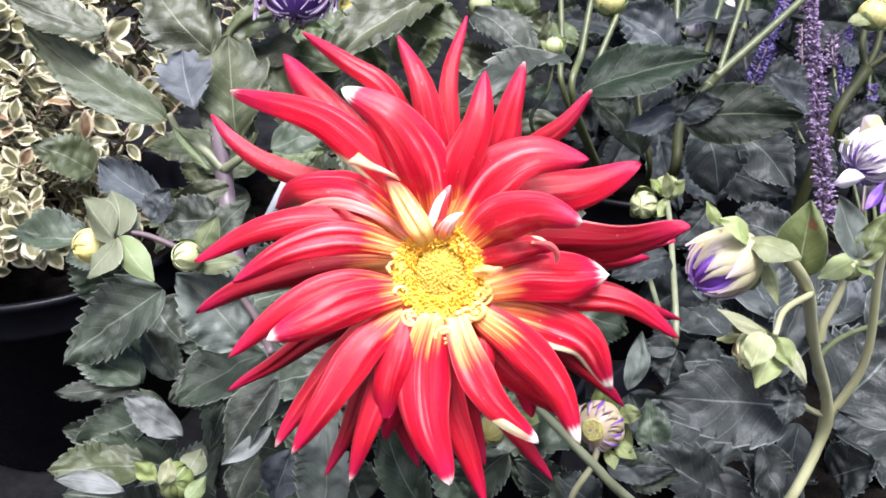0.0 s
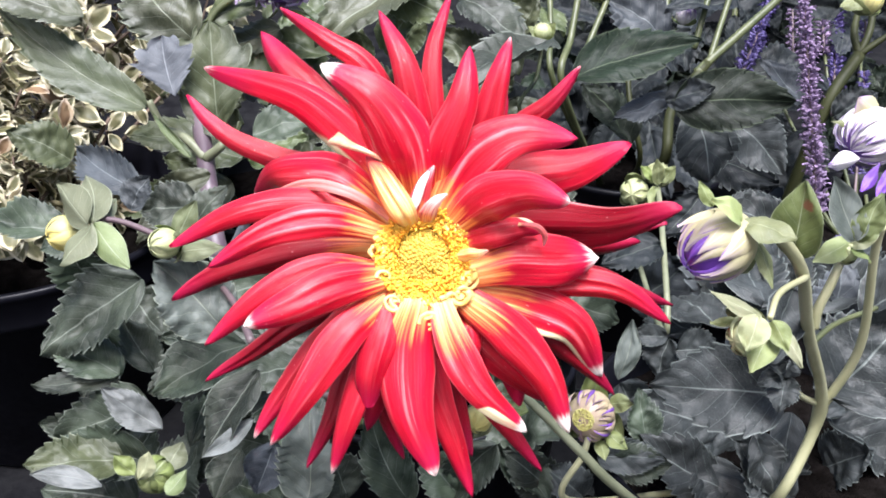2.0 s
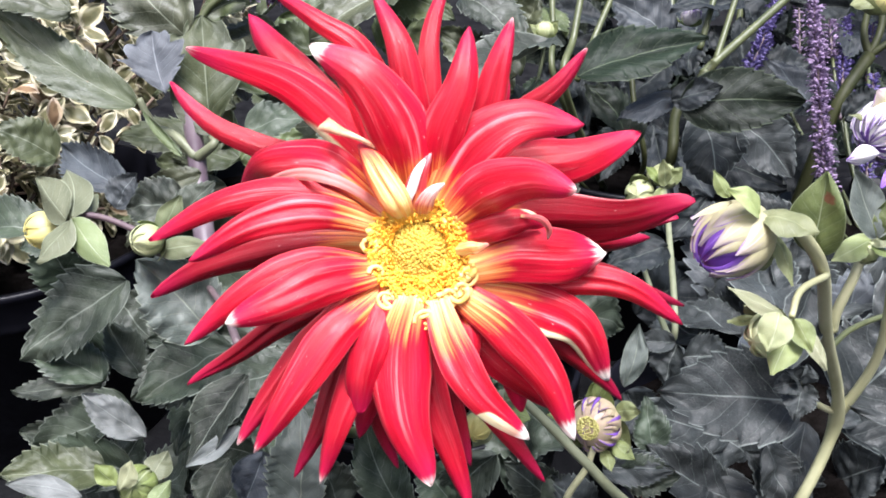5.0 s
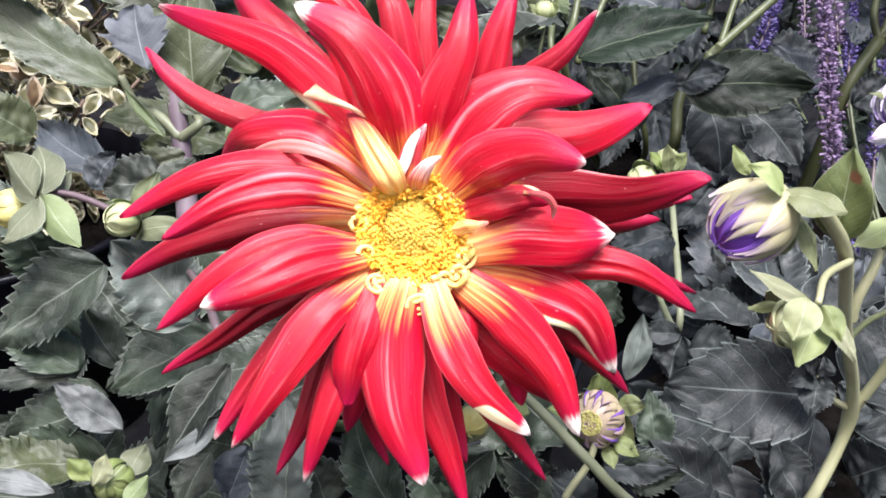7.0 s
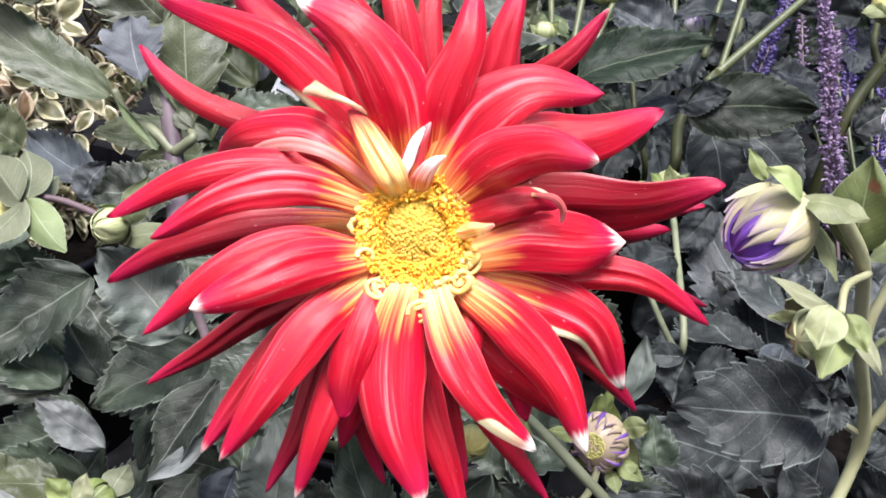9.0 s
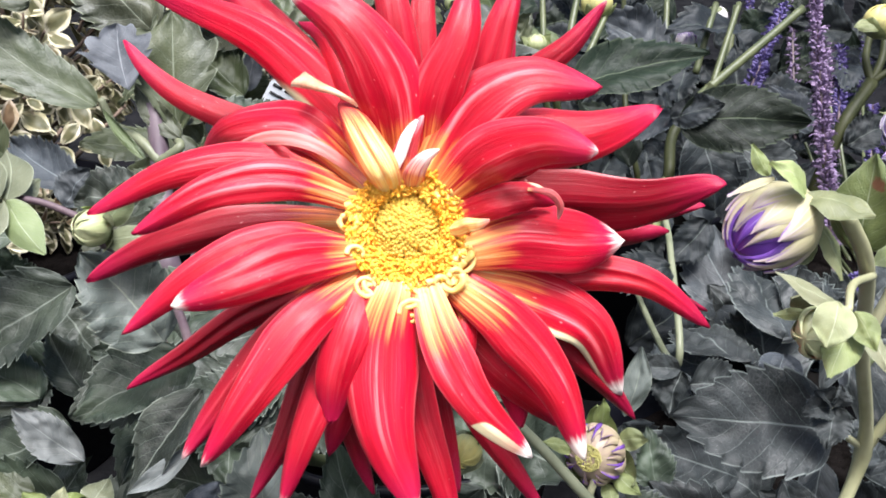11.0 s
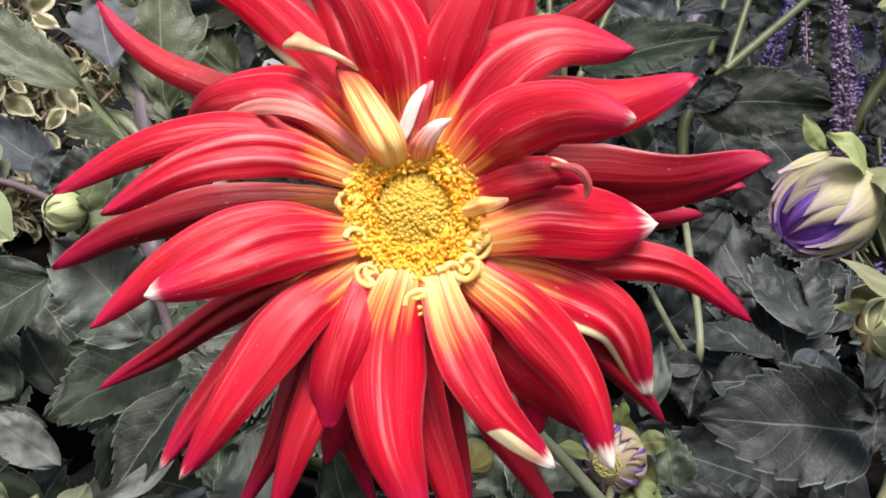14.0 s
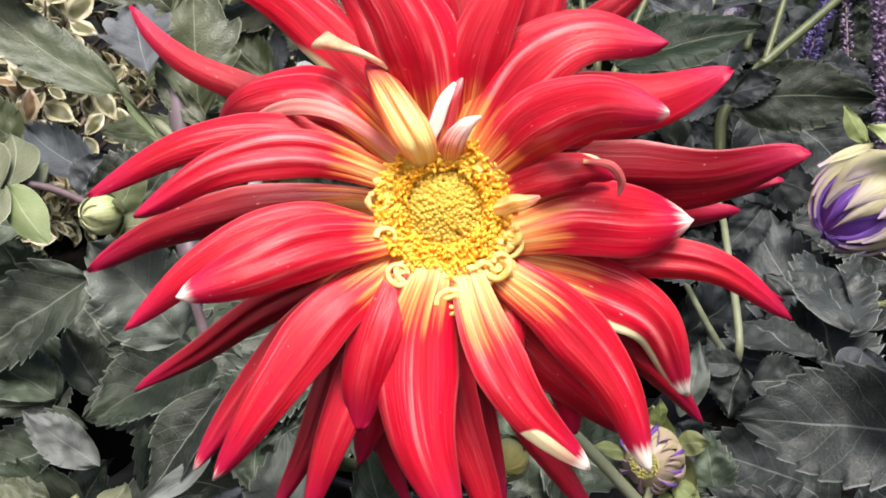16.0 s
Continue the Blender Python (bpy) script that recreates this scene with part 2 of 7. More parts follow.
# paler green with the sky sheen of the brightest leaf painted in
LEAF_LIGHT = leaf_material("sheen_light_dahlia_leaf", (0.0477, 0.0573, 0.0494, 1), (0.1599, 0.1778, 0.1599, 1), (0.3003, 0.3268, 0.2561, 1))
LEAF_OLIVE = leaf_material("olive_dahlia_leaf", (0.0274, 0.0367, 0.0137, 1), (0.0930, 0.1080, 0.0480, 1), (0.2546, 0.2800, 0.2036, 1))
LEAF_LAVENDER = leaf_material("pale_leaf_underside", (0.0864, 0.0933, 0.1060, 1), (0.1880, 0.2000, 0.2208, 1), (0.3041, 0.3220, 0.3399, 1), 0.55, 0.2, 0.25)
LEAF_SILVER = leaf_material("silvery_leaf_underside", (0.0706, 0.0778, 0.0720, 1), (0.215, 0.228, 0.222, 1), (0.34, 0.36, 0.34, 1), 0.5, 0.4, 0.4)
LEAF_BLUE = leaf_material("blue_grey_leaf", (0.0259, 0.0302, 0.0346, 1), (0.0788, 0.0885, 0.0975, 1), (0.2078, 0.2338, 0.2338, 1), 0.5, 0.4, 0.3)
LEAF_BACK = leaf_material("grey_dahlia_leaf", (0.0138, 0.0167, 0.0168, 1), (0.0562, 0.0630, 0.0632, 1), (0.2031, 0.2296, 0.2120, 1), shine=0.3)
# leaf greens darkened further so their colour holds the back plants' shade
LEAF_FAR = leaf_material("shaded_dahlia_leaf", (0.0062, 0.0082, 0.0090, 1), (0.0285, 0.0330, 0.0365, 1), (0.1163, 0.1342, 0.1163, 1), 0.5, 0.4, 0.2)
LEAF_DEEP = leaf_material("deep_shade_green_leaf", (0.0048, 0.0081, 0.0048, 1), (0.0180, 0.0255, 0.0173, 1), (0.1126, 0.1386, 0.0866, 1), 0.5, 0.45, 0.16)
LEAF_MIST = leaf_material("mist_green_leaf", (0.0317, 0.0382, 0.0194, 1), (0.0860, 0.0950, 0.0550, 1), (0.2634, 0.2789, 0.2169, 1))
BRACT = leaf_material("bud_bract", (0.1320, 0.1540, 0.0546, 1), (0.2200, 0.2429, 0.0986, 1), (0.4128, 0.4503, 0.2908, 1), 0.45, 0.3)
BRACT_PALE = leaf_material("pale_bract", (0.2250, 0.2475, 0.1080, 1), (0.3510, 0.3690, 0.1980, 1), (0.4933, 0.5313, 0.3795, 1), 0.46, 0.3)
BRACT_GREY = leaf_material("grey_bract", (0.1170, 0.1368, 0.0648, 1), (0.1935, 0.2160, 0.1170, 1), (0.4364, 0.4649, 0.3415, 1), 0.46, 0.5)
STEM_GREEN = plain_material("green_stem", (0.054, 0.066, 0.026, 1), (0.095, 0.105, 0.046, 1), 60, 0.45, 0.3, 0.0004, 0.2)
# olive darkened in place of the shadow from the leaves above
STEM_SHADED = plain_material("shaded_olive_stem", (0.020, 0.023, 0.008, 1), (0.042, 0.045, 0.017, 1), 60, 0.55, 0.3, 0.0004, 0.2, Specular_IOR_Level=0.2)
STEM_PALE = plain_material("pale_stem", (0.265, 0.262, 0.140, 1), (0.385, 0.375, 0.225, 1), 60, 0.45, 0.3, 0.0004, 0.2)
STEM_OLIVE = plain_material("olive_stem", (0.12, 0.13, 0.075, 1), (0.19, 0.20, 0.125, 1), 60, 0.5, 0.3, 0.0004, 0.2)
STEM_LILAC = plain_material("lilac_stem", (0.075, 0.050, 0.066, 1), (0.14, 0.105, 0.12, 1), 60, 0.45, 0.3, 0.0004, 0.2)
STEM_PURPLE = plain_material("purple_stem", (0.065, 0.038, 0.05, 1), (0.14, 0.10, 0.105, 1), 60, 0.45, 0.3, 0.0004, 0.2)
BUD_CREAM = bud_material("cream_lilac_petal", (0.39, 0.355, 0.200, 1), (0.40, 0.31, 0.33, 1), 0.55, 1.05, (0.17, 0.07, 0.34, 1))
BUD_SPECK = bud_material("speckled_bud_petal", (0.40, 0.34, 0.20, 1), (0.38, 0.28, 0.20, 1), 0.4, 0.9, (0.15, 0.05, 0.36, 1))
BUD_VIOLET = bud_material("violet_petal", (0.1040, 0.0360, 0.2340, 1), (0.1600, 0.0560, 0.3744, 1), 0.3, 0.9)
BUD_STRIPED = bud_material("streaked_petal", (0.74, 0.69, 0.68, 1), (0.15, 0.06, 0.30, 1), 0.72, 0.98, (0.14, 0.05, 0.32, 1), 2.6)
BUD_LILAC = bud_material("lilac_petal", (0.26, 0.11, 0.33, 1), (0.60, 0.48, 0.64, 1), 0.45, 1.2, (0.42, 0.34, 0.50, 1))
BUD_GREEN = bud_material("green_bud", (0.34, 0.38, 0.18, 1), (0.46, 0.48, 0.26, 1), 0.3, 0.9)
BUD_YELLOW = bud_material("yellow_bud", (0.50, 0.48, 0.20, 1), (0.66, 0.56, 0.18, 1), 0.2, 0.8)
DISC = plain_material("disc_floret", (0.68, 0.43, 0.045, 1), (0.82, 0.58, 0.11, 1), 400, 0.5, 0.3, translucent=0.3)
STAMEN = plain_material("stamen", (0.97, 0.47, 0.02, 1), (0.98, 0.68, 0.10, 1), 300, 0.5, 0.2, 0.0003, 1.0, 0.3)
CREAM = plain_material("cream_floret", (0.92, 0.58, 0.13, 1), (0.94, 0.72, 0.30, 1), 200, 0.5, 0.2, 0.0003, 1.0, 0.2)
PEACH = plain_material("peach_floret", (0.74, 0.30, 0.17, 1), (0.86, 0.62, 0.40, 1), 160, 0.5, 0.3, 0.0003, 1.0, 0.25)
EYE = plain_material("yellow_eye", (0.36, 0.32, 0.09, 1), (0.48, 0.44, 0.16, 1), 300, 0.5, 0.2)
VARIEGATED = variegated_material()
TWIG = plain_material("brown_twig", (0.06, 0.04, 0.03, 1), (0.16, 0.11, 0.08, 1), 90, 0.8)
SALVIA = plain_material("salvia_floret", (0.13, 0.085, 0.16, 1), (0.32, 0.23, 0.37, 1), 220, 0.6, 0.2, 0.0004, 1.0, 0.15)
SALVIA_BLUE = plain_material("blue_floret", (0.06, 0.04, 0.16, 1), (0.14, 0.11, 0.28, 1), 220, 0.6, 0.2, 0.0004, 1.0, 0.15)
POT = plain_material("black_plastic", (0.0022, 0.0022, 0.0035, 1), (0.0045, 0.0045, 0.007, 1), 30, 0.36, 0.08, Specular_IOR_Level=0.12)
# soil and ground coloured near black as the deep shade in leaf gaps
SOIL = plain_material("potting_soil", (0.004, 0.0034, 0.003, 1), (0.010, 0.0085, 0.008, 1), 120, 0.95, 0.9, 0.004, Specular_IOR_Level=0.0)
GROUND = plain_material("shade_dark_bench_top", (0.006, 0.006, 0.007, 1), (0.014, 0.014, 0.015, 1), 40, 0.95, 0.6, 0.003, Specular_IOR_Level=0.0)
LABEL = plain_material("white_plastic_label", (0.62, 0.66, 0.70, 1), (0.72, 0.75, 0.78, 1), 40, 0.4, 0.05)
INK = plain_material("black_ink", (0.01, 0.01, 0.012, 1), (0.02, 0.02, 0.022, 1), 50, 0.5, 0.05)


# ---- building ----
def thing(name, at, label, category, kind="", group=""):
    ob = new(name)
    ob.location = at
    ob.empty_display_size = 0.02
    return tagged(ob, label, category, group, kind)


def mesh_of(name, verts, faces, uvs=None, mats=(), slots=None, pigment=None):
    me = bpy.data.meshes.new(name)
    me.from_pydata([tuple(v) for v in verts], [], faces)
    for m in mats:
        me.materials.append(m)
    me.polygons.foreach_set("use_smooth", [True] * len(faces))
    if slots is not None:
        me.polygons.foreach_set("material_index", slots)
    if uvs is not None:
        lay = me.uv_layers.new(name="UVMap")
        idx = np.zeros(len(me.loops), dtype=np.int32)
        me.loops.foreach_get("vertex_index", idx)
        lay.data.foreach_set("uv", np.asarray(uvs, dtype=np.float32)[idx].ravel())
    if pigment is not None:
        at = me.attributes.new("pigment", 'FLOAT_COLOR', 'POINT')
        at.data.foreach_set("color", np.asarray(pigment, dtype=np.float32).ravel())
    me.update()
    return me


def part(name, me, parent, label=""):
    """Links a mesh, given in world metres, as one part of a thing or of a part."""
    ob = new(name, me)
    ob.parent = parent
    if parent.type == 'EMPTY':
        ob.location = -parent.location
    return tagged(ob, label)


def joined(pieces):
    """Several (verts, faces, uvs) as one."""
    V, Fc, U = [], [], []
    for v, f, u in pieces:
        o = len(V)
        V.extend(v), U.extend(u)
        Fc.extend([tuple(i + o for i in q) for q in f])
    return V, Fc, U


def grid(nu, nv):
    return [(j * (nu + 1) + i, j * (nu + 1) + i + 1, (j + 1) * (nu + 1) + i + 1, (j + 1) * (nu + 1) + i) for j in range(nv) for i in range(nu)]


def spline(points, s):
    """Catmull-Rom through the points, s from 0 to 1."""
    n = len(points) - 1
    k = min(int(s * n), n - 1)
    f = s * n - k
    p = [points[max(0, min(n, k + d))] for d in (-1, 0, 1, 2)]
    if k == 0:
        p[0] = 2 * p[1] - p[2]
    if k == n - 1:
        p[3] = 2 * p[2] - p[1]
    return 0.5 * (2 * p[1] + (p[2] - p[0]) * f + (2 * p[0] - 5 * p[1] + 4 * p[2] - p[3]) * f * f + (3 * p[1] - p[0] - 3 * p[2] + p[3]) * f ** 3)


def tube(points, r0, r1, sides=10, rings=None, swell=()):
    """A stem through the points; swell: places (0..1) of thicker nodes."""
    pts = [Vector(p) for p in points]
    rings = rings or 8 * (len(pts) - 1)
    V, U, prev = [], [], Vector((0.31, 0.87, 0.2))
    for j in range(rings + 1):
        s = j / rings
        c = spline(pts, s)
        d = (spline(pts, min(1, s + 0.01)) - spline(pts, max(0, s - 0.01))).normalized()
        x = (prev - prev.dot(d) * d).normalized()
        prev, y = x, d.cross(x)
        r = r0 + (r1 - r0) * s
        for w in swell:
            r *= 1 + 0.35 * math.exp(-((s - w) / 0.03) ** 2)
        for i in range(sides):
            a = 2 * math.pi * i / sides
            V.append(c + (x * math.cos(a) + y * math.sin(a)) * r)
            U.append((i / sides, s))
    Fc = [(j * sides + i, j * sides + (i + 1) % sides, (j + 1) * sides + (i + 1) % sides, (j + 1) * sides + i) for j in range(rings) for i in range(sides)]
    Fc.append(tuple(range(sides))[::-1])
    Fc.append(tuple(rings * sides + i for i in range(sides)))
    return V, Fc, U


def stem(plant, r0, r1, *points, mat=STEM_GREEN, swell=()):
    V, Fc, U = tube(points, r0, r1, 12, None, swell)
    return part("stem", mesh_of("stem", V, Fc, U, [mat]), plant)


FACING = Vector((0.0, -0.62, 0.78)).normalized()
leaf_rng = random.Random(7)


def blade(base, tip, width, roll=0.0, fold=None, droop=0.12, teeth=12, tooth=0.10, nu=14, nv=None, facing=None, wave=0.08, rng=leaf_rng, full=0.40, crumple=0.15):
    """A coarsely serrate leaf from base to tip: folded along its midrib, quilted between its veins, drooping and wavy."""
    b, t = Vector(base), Vector(tip)
    if fold is None:
        fold = rng.choice((0.12, 0.22, 0.35, 0.55))
    d = t - b
    L = d.length
    d.normalize()
    n = facing or (FACING + Vector((rng.uniform(-.25, .25), rng.uniform(-.2, .2), rng.uniform(-.2, .2))))
    n = (n - n.dot(d) * d).normalized()
    n = Matrix.Rotation(radians(roll + rng.uniform(-18, 18)), 3, d) @ n
    x = d.cross(n)
    p1, p2, bend = rng.uniform(0, 6), rng.uniform(0, 6), rng.uniform(-.06, .06)
    V, U = [], []
    e = full / (1 - full)
    top = (full ** e * (1 - full)) ** 0.8
    nv = nv or (teeth * 7 if tooth else 30)
    for j in range(nv + 1):
        v = j / nv
        end = max(0.0, (v - 0.55) / 0.45)
        w0 = ((v ** e * (1 - v)) ** 0.8 / top if 0 < v < 1 else 0.0) * width / 2 * (1 - 0.25 * end * end * (3 - 2 * end))
        side = []
        for k in (0, 1):
            ph = (v * teeth + 0.37 * k + 0.12 * math.sin(9 * v + p1 + k)) % 1.0
            saw = ph / 0.84 if ph < 0.84 else (1 - ph) / 0.16
            on = min(1.0, max(0.0, v - 0.10) * 8, max(0.0, 0.98 - v) * 12)
            big = 0.8 + 0.5 * math.sin(17 * v + p1 + 2 * k) * math.sin(29 * v + p2)
            side.append((tooth * big * (saw - 0.5) * 2 * on, saw * on * (1 if tooth else 0)))
        for i in range(nu + 1):
            u = 2 * i / nu - 1
            a = abs(u)
            cut, saw = side[0 if u < 0 else 1]
            w = max(w0 * (1 + cut * a ** 5), 0.0004)
            z = fold * a * w + wave * width * math.sin(v * 7 + p1 + (1.5 if u > 0 else 0)) * a * a
            z += 0.030 * width * (abs(math.sin(math.pi * 7 * (v - 0.30 * a))) - 0.5) * min(1, a * 2.5) * min(1, 6 * (1 - v)) * (1 - 0.5 * a)
            z += crumple * width * noise.noise(Vector((u * 1.6 + p1 * 7, v * 3.2 + p2 * 7, 0.5)))
            z += crumple * 0.4 * width * noise.noise(Vector((u * 4.0 + p2 * 7, v * 8.0 + p1 * 7, 1.5))) * min(1, 8 * (1 - v))
            z += 0.02 * width * math.sin(5 * v + 3 * u + p2) - droop * L * (v - 0.35) ** 2 + droop * L * 0.1225 * (1 - v) + droop * L * 0.4225 * v
            V.append(b + d * (L * v + 0.40 * L / teeth * saw * a ** 5) + x * (u * w + bend * L * math.sin(math.pi * v)) + n * z)
            U.append((i / nu, v))
    return V, grid(nu, nv), U


def leaf(plant, base, tip, width, mat=None, **how):
    V, Fc, U = blade(base, tip, width, **how)
    if mat is None:
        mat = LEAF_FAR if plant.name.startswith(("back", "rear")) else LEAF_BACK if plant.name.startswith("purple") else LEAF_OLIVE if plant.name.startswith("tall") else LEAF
    return part("leaf", mesh_of("leaf", V, Fc, U, [mat]), plant)


# the red flower's own axes, about the middle of its disc
HEART, EAST, NORTH, FRONT = Vector((0.0151, 0.2281, 0.3035)), Vector((0.9999, 0.0136, 0.0054)), Vector((-0.0117, 0.5218, 0.8530)), Vector((0.0088, -0.8530, 0.5219))


def from_flower(r, angle, h):
    """A place from millimetres out, degrees round and millimetres forward of the disc."""
    a = radians(angle)
    return HEART + (EAST * (r * math.cos(a)) + NORTH * (r * math.sin(a)) + FRONT * h) * 0.001


petal_rng = random.Random(3)


def petal(width, *spine, tipw=0.0, edge=0.0, yel=0.17, arch=0.5, twist=0.0, blunt=0.0, tiplen=0.12, reach=(0.3, 1.0), pale=0.0, lit_tone=1.0, band=0.3, claw=True):
    """One ray floret of the flower: width in mm, spine from its claw to its tip as (out, degrees, forward)."""
    rng = petal_rng
    r0, a0, h0 = spine[0]
    if r0 > 9 and claw:
        spine = ((7.0, a0, min(h0, 0.0) - 0.6),) + spine      # the claw under the disc
    pts = [from_flower(*p) for p in spine]
    nu, nv, half = 20, 44, width * 0.0005
    fine = [spline(pts, i / 60) for i in range(61)]
    run = np.concatenate(([0.0], np.cumsum([(fine[i + 1] - fine[i]).length for i in range(60)])))
    top, under, uv, pig, ridge = [], [], [], [], []
    ph, wig, lean = rng.uniform(0, 6), rng.uniform(0.02, 0.06), rng.uniform(-0.12, 0.12)
    rib, groove = rng.choice((1.6, 2.1, 2.6)), rng.uniform(0.0, 0.14)
    for j in range(nv + 1):
        v = j / nv
        s = float(np.interp(v * run[-1], run, np.arange(61) / 60))
        c = spline(pts, s)
        d = (spline(pts, min(1, s + 0.02)) - spline(pts, max(0, s - 0.02))).normalized()
        n = (FRONT - FRONT.dot(d) * d).normalized()
        n = Matrix.Rotation(radians(twist * math.sin(v * 2.2)), 3, d) @ n
        x = d.cross(n)
        rise = min(1.0, v / 0.5)
        w = 0.50 + 0.50 * rise * rise * (3 - 2 * rise)
        if v > 0.5:
            q = (v - 0.5) / 0.5
            finger = 0.58 * (1 - q) ** 0.9 + 0.42 * math.sqrt(max(0.0, 1 - q ** 4))
            w *= finger + (max(0.0, 1 - q ** 4) ** 0.6 - finger) * blunt
        w = max(w * half, 0.00035)
        for i in range(nu + 1):
            u = 2 * i / nu - 1
            a = arch * (0.6 + 0.9 * v * v)
            crest = math.cos(u * math.pi * rib + ph + 0.6 * v)
            z = -a * w * u * u + 0.045 * w * crest * (1 - 0.6 * u * u) * math.sin(math.pi * min(1, v * 1.02))
            z += wig * half * math.sin(6 * v + ph + 2 * u) - groove * half * math.exp(-((u - lean * 2) / 0.22) ** 2) * math.sin(math.pi * v)
            z += 0.07 * half * math.sin(9 * v + ph * 2 + (2 if u > 0 else 0)) * abs(u) ** 3 * min(1, 2 * v)
            p = c + x * (u * w * (1 - 0.10 * abs(a) * u * u) + lean * half * math.sin(math.pi * v)) + n * z
            top.append(p)
            under.append(p - n * (0.0005 * (1 - u * u) + 0.00008))
            uv.append((i / nu, v))
            ridge.append(0.5 + 0.5 * crest)
            tm = max(0.0, (v - (1 - tiplen * tipw)) / (tiplen * 0.6)) * tipw if tipw > 0 else 0.0
            em = max(0.0, (u if edge > 0 else -u) - band) / 0.35 * abs(edge) * min(1, max(0, v - reach[0]) * 5, max(0, reach[1] - v) * 5) if edge else 0.0
            ym = max(0.0, 1 - v / max(0.02, yel * 2.0))
            pig.append((min(1, tm), min(1, em), ym, pale))
    g = grid(nu, nv)
    o = len(top)
    rim = [i for i in range(nu + 1)] + [j * (nu + 1) + nu for j in range(1, nv + 1)] + [nv * (nu + 1) + i for i in range(nu - 1, -1, -1)] + [j * (nu + 1) for j in range(nv - 1, 0, -1)]
    Fc = g + [tuple(i + o for i in reversed(q)) for q in g] + [(rim[(k + 1) % len(rim)], rim[k], rim[k] + o, rim[(k + 1) % len(rim)] + o) for k in range(len(rim))]
    slots = [0] * len(g) + [1] * len(g) + [0] * len(rim)
    me = mesh_of("petal", top + under, Fc, uv + uv, [PETAL, PETAL_UNDER], slots, pig + pig)
    me.attributes.new("lit_tone", 'FLOAT', 'POINT').data.foreach_set("value", [lit_tone] * (2 * o))
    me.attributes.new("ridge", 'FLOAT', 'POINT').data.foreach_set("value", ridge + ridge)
    return part("petal", me, flower)


def curl(spine, r0, r1, sweep, turn):
    """A floret rolled along its length into an open, ragged trumpet: radii in mm, how far it is rolled and from where, in degrees."""
    pts = [from_flower(*p) for p in spine]
    nu, nv, V, U = 16, 14, [], []
    for layer in (0.0, 0.00025):
        for j in range(nv + 1):
            v = j / nv
            c, d = spline(pts, v), (spline(pts, min(1, v + 0.02)) - spline(pts, max(0, v - 0.02))).normalized()
            n = (FRONT - FRONT.dot(d) * d).normalized()
            x = d.cross(n)
            r = (r0 + (r1 - r0) * v * v) * 0.001 - layer
            for i in range(nu + 1):
                a = radians(turn + sweep * (i / nu - 0.5))
                rag = 0.0009 * math.sin(7 * i / nu + 2) * v ** 4
                V.append(c + (n * math.cos(a) + x * math.sin(a)) * r * (1 + 0.12 * math.sin(3 * a + 4 * v)) + d * rag)
                U.append((i / nu, v))
    g, o = grid(nu, nv), (nu + 1) * (nv + 1)
    end = [(nv * (nu + 1) + i, nv * (nu + 1) + i + 1, nv * (nu + 1) + i + 1 + o, nv * (nu + 1) + i + o) for i in range(nu)]
    return part("curled_floret", mesh_of("curled_floret", V, g + [tuple(k + o for k in reversed(q)) for q in g] + end, U, [PEACH]), flower, "peach floret rolled into a trumpet")


def ball(c, axis, r, stretch=1.0, nu=16, nv=10):
    """A rounded body with its poles along the axis."""
    c, z = Vector(c), Vector(axis).normalized()
    x = z.orthogonal().normalized()
    y = z.cross(x)
    V, U = [], []
    for j in range(nv + 1):
        b = math.pi * (j / nv - 0.5)
        for i in range(nu + 1):
            a = 2 * math.pi * i / nu
            V.append(c + (x * math.cos(a) + y * math.sin(a)) * (r * math.cos(b)) + z * (r * stretch * math.sin(b)))
            U.append((i / nu, j / nv))
    return V, grid(nu, nv), U


def scale_piece(c, axis, r, stretch, turn, wide, lo, hi, lift, flare=0.0, nu=8, nv=12):
    """One petal or bract that hugs a bud: its longitude, half-width, latitudes in degrees, lift off the body and outward flare of the tip."""
    c, z = Vector(c), Vector(axis).normalized()
    x = z.orthogonal().normalized()
    y = z.cross(x)
    V, U = [], []
    for j in range(nv + 1):
        v = j / nv
        b = radians(lo + (hi - lo) * v)
        w = wide * (0.55 + 0.45 * math.sin(math.pi * min(1, v * 1.3))) * max(0.0, 1 - v ** 3) ** 0.7
        rr = r * (1 + lift + flare * v * v)
        for i in range(nu + 1):
            u = 2 * i / nu - 1
            a = radians(turn + u * w)
            k = rr * (1 - 0.05 * u * u)
            V.append(c + (x * math.cos(a) + y * math.sin(a)) * (k * math.cos(b)) + z * (k * stretch * math.sin(b) - flare * r * v * v * 0.5))
            U.append((i / nu, v))
    return V, grid(nu, nv), U


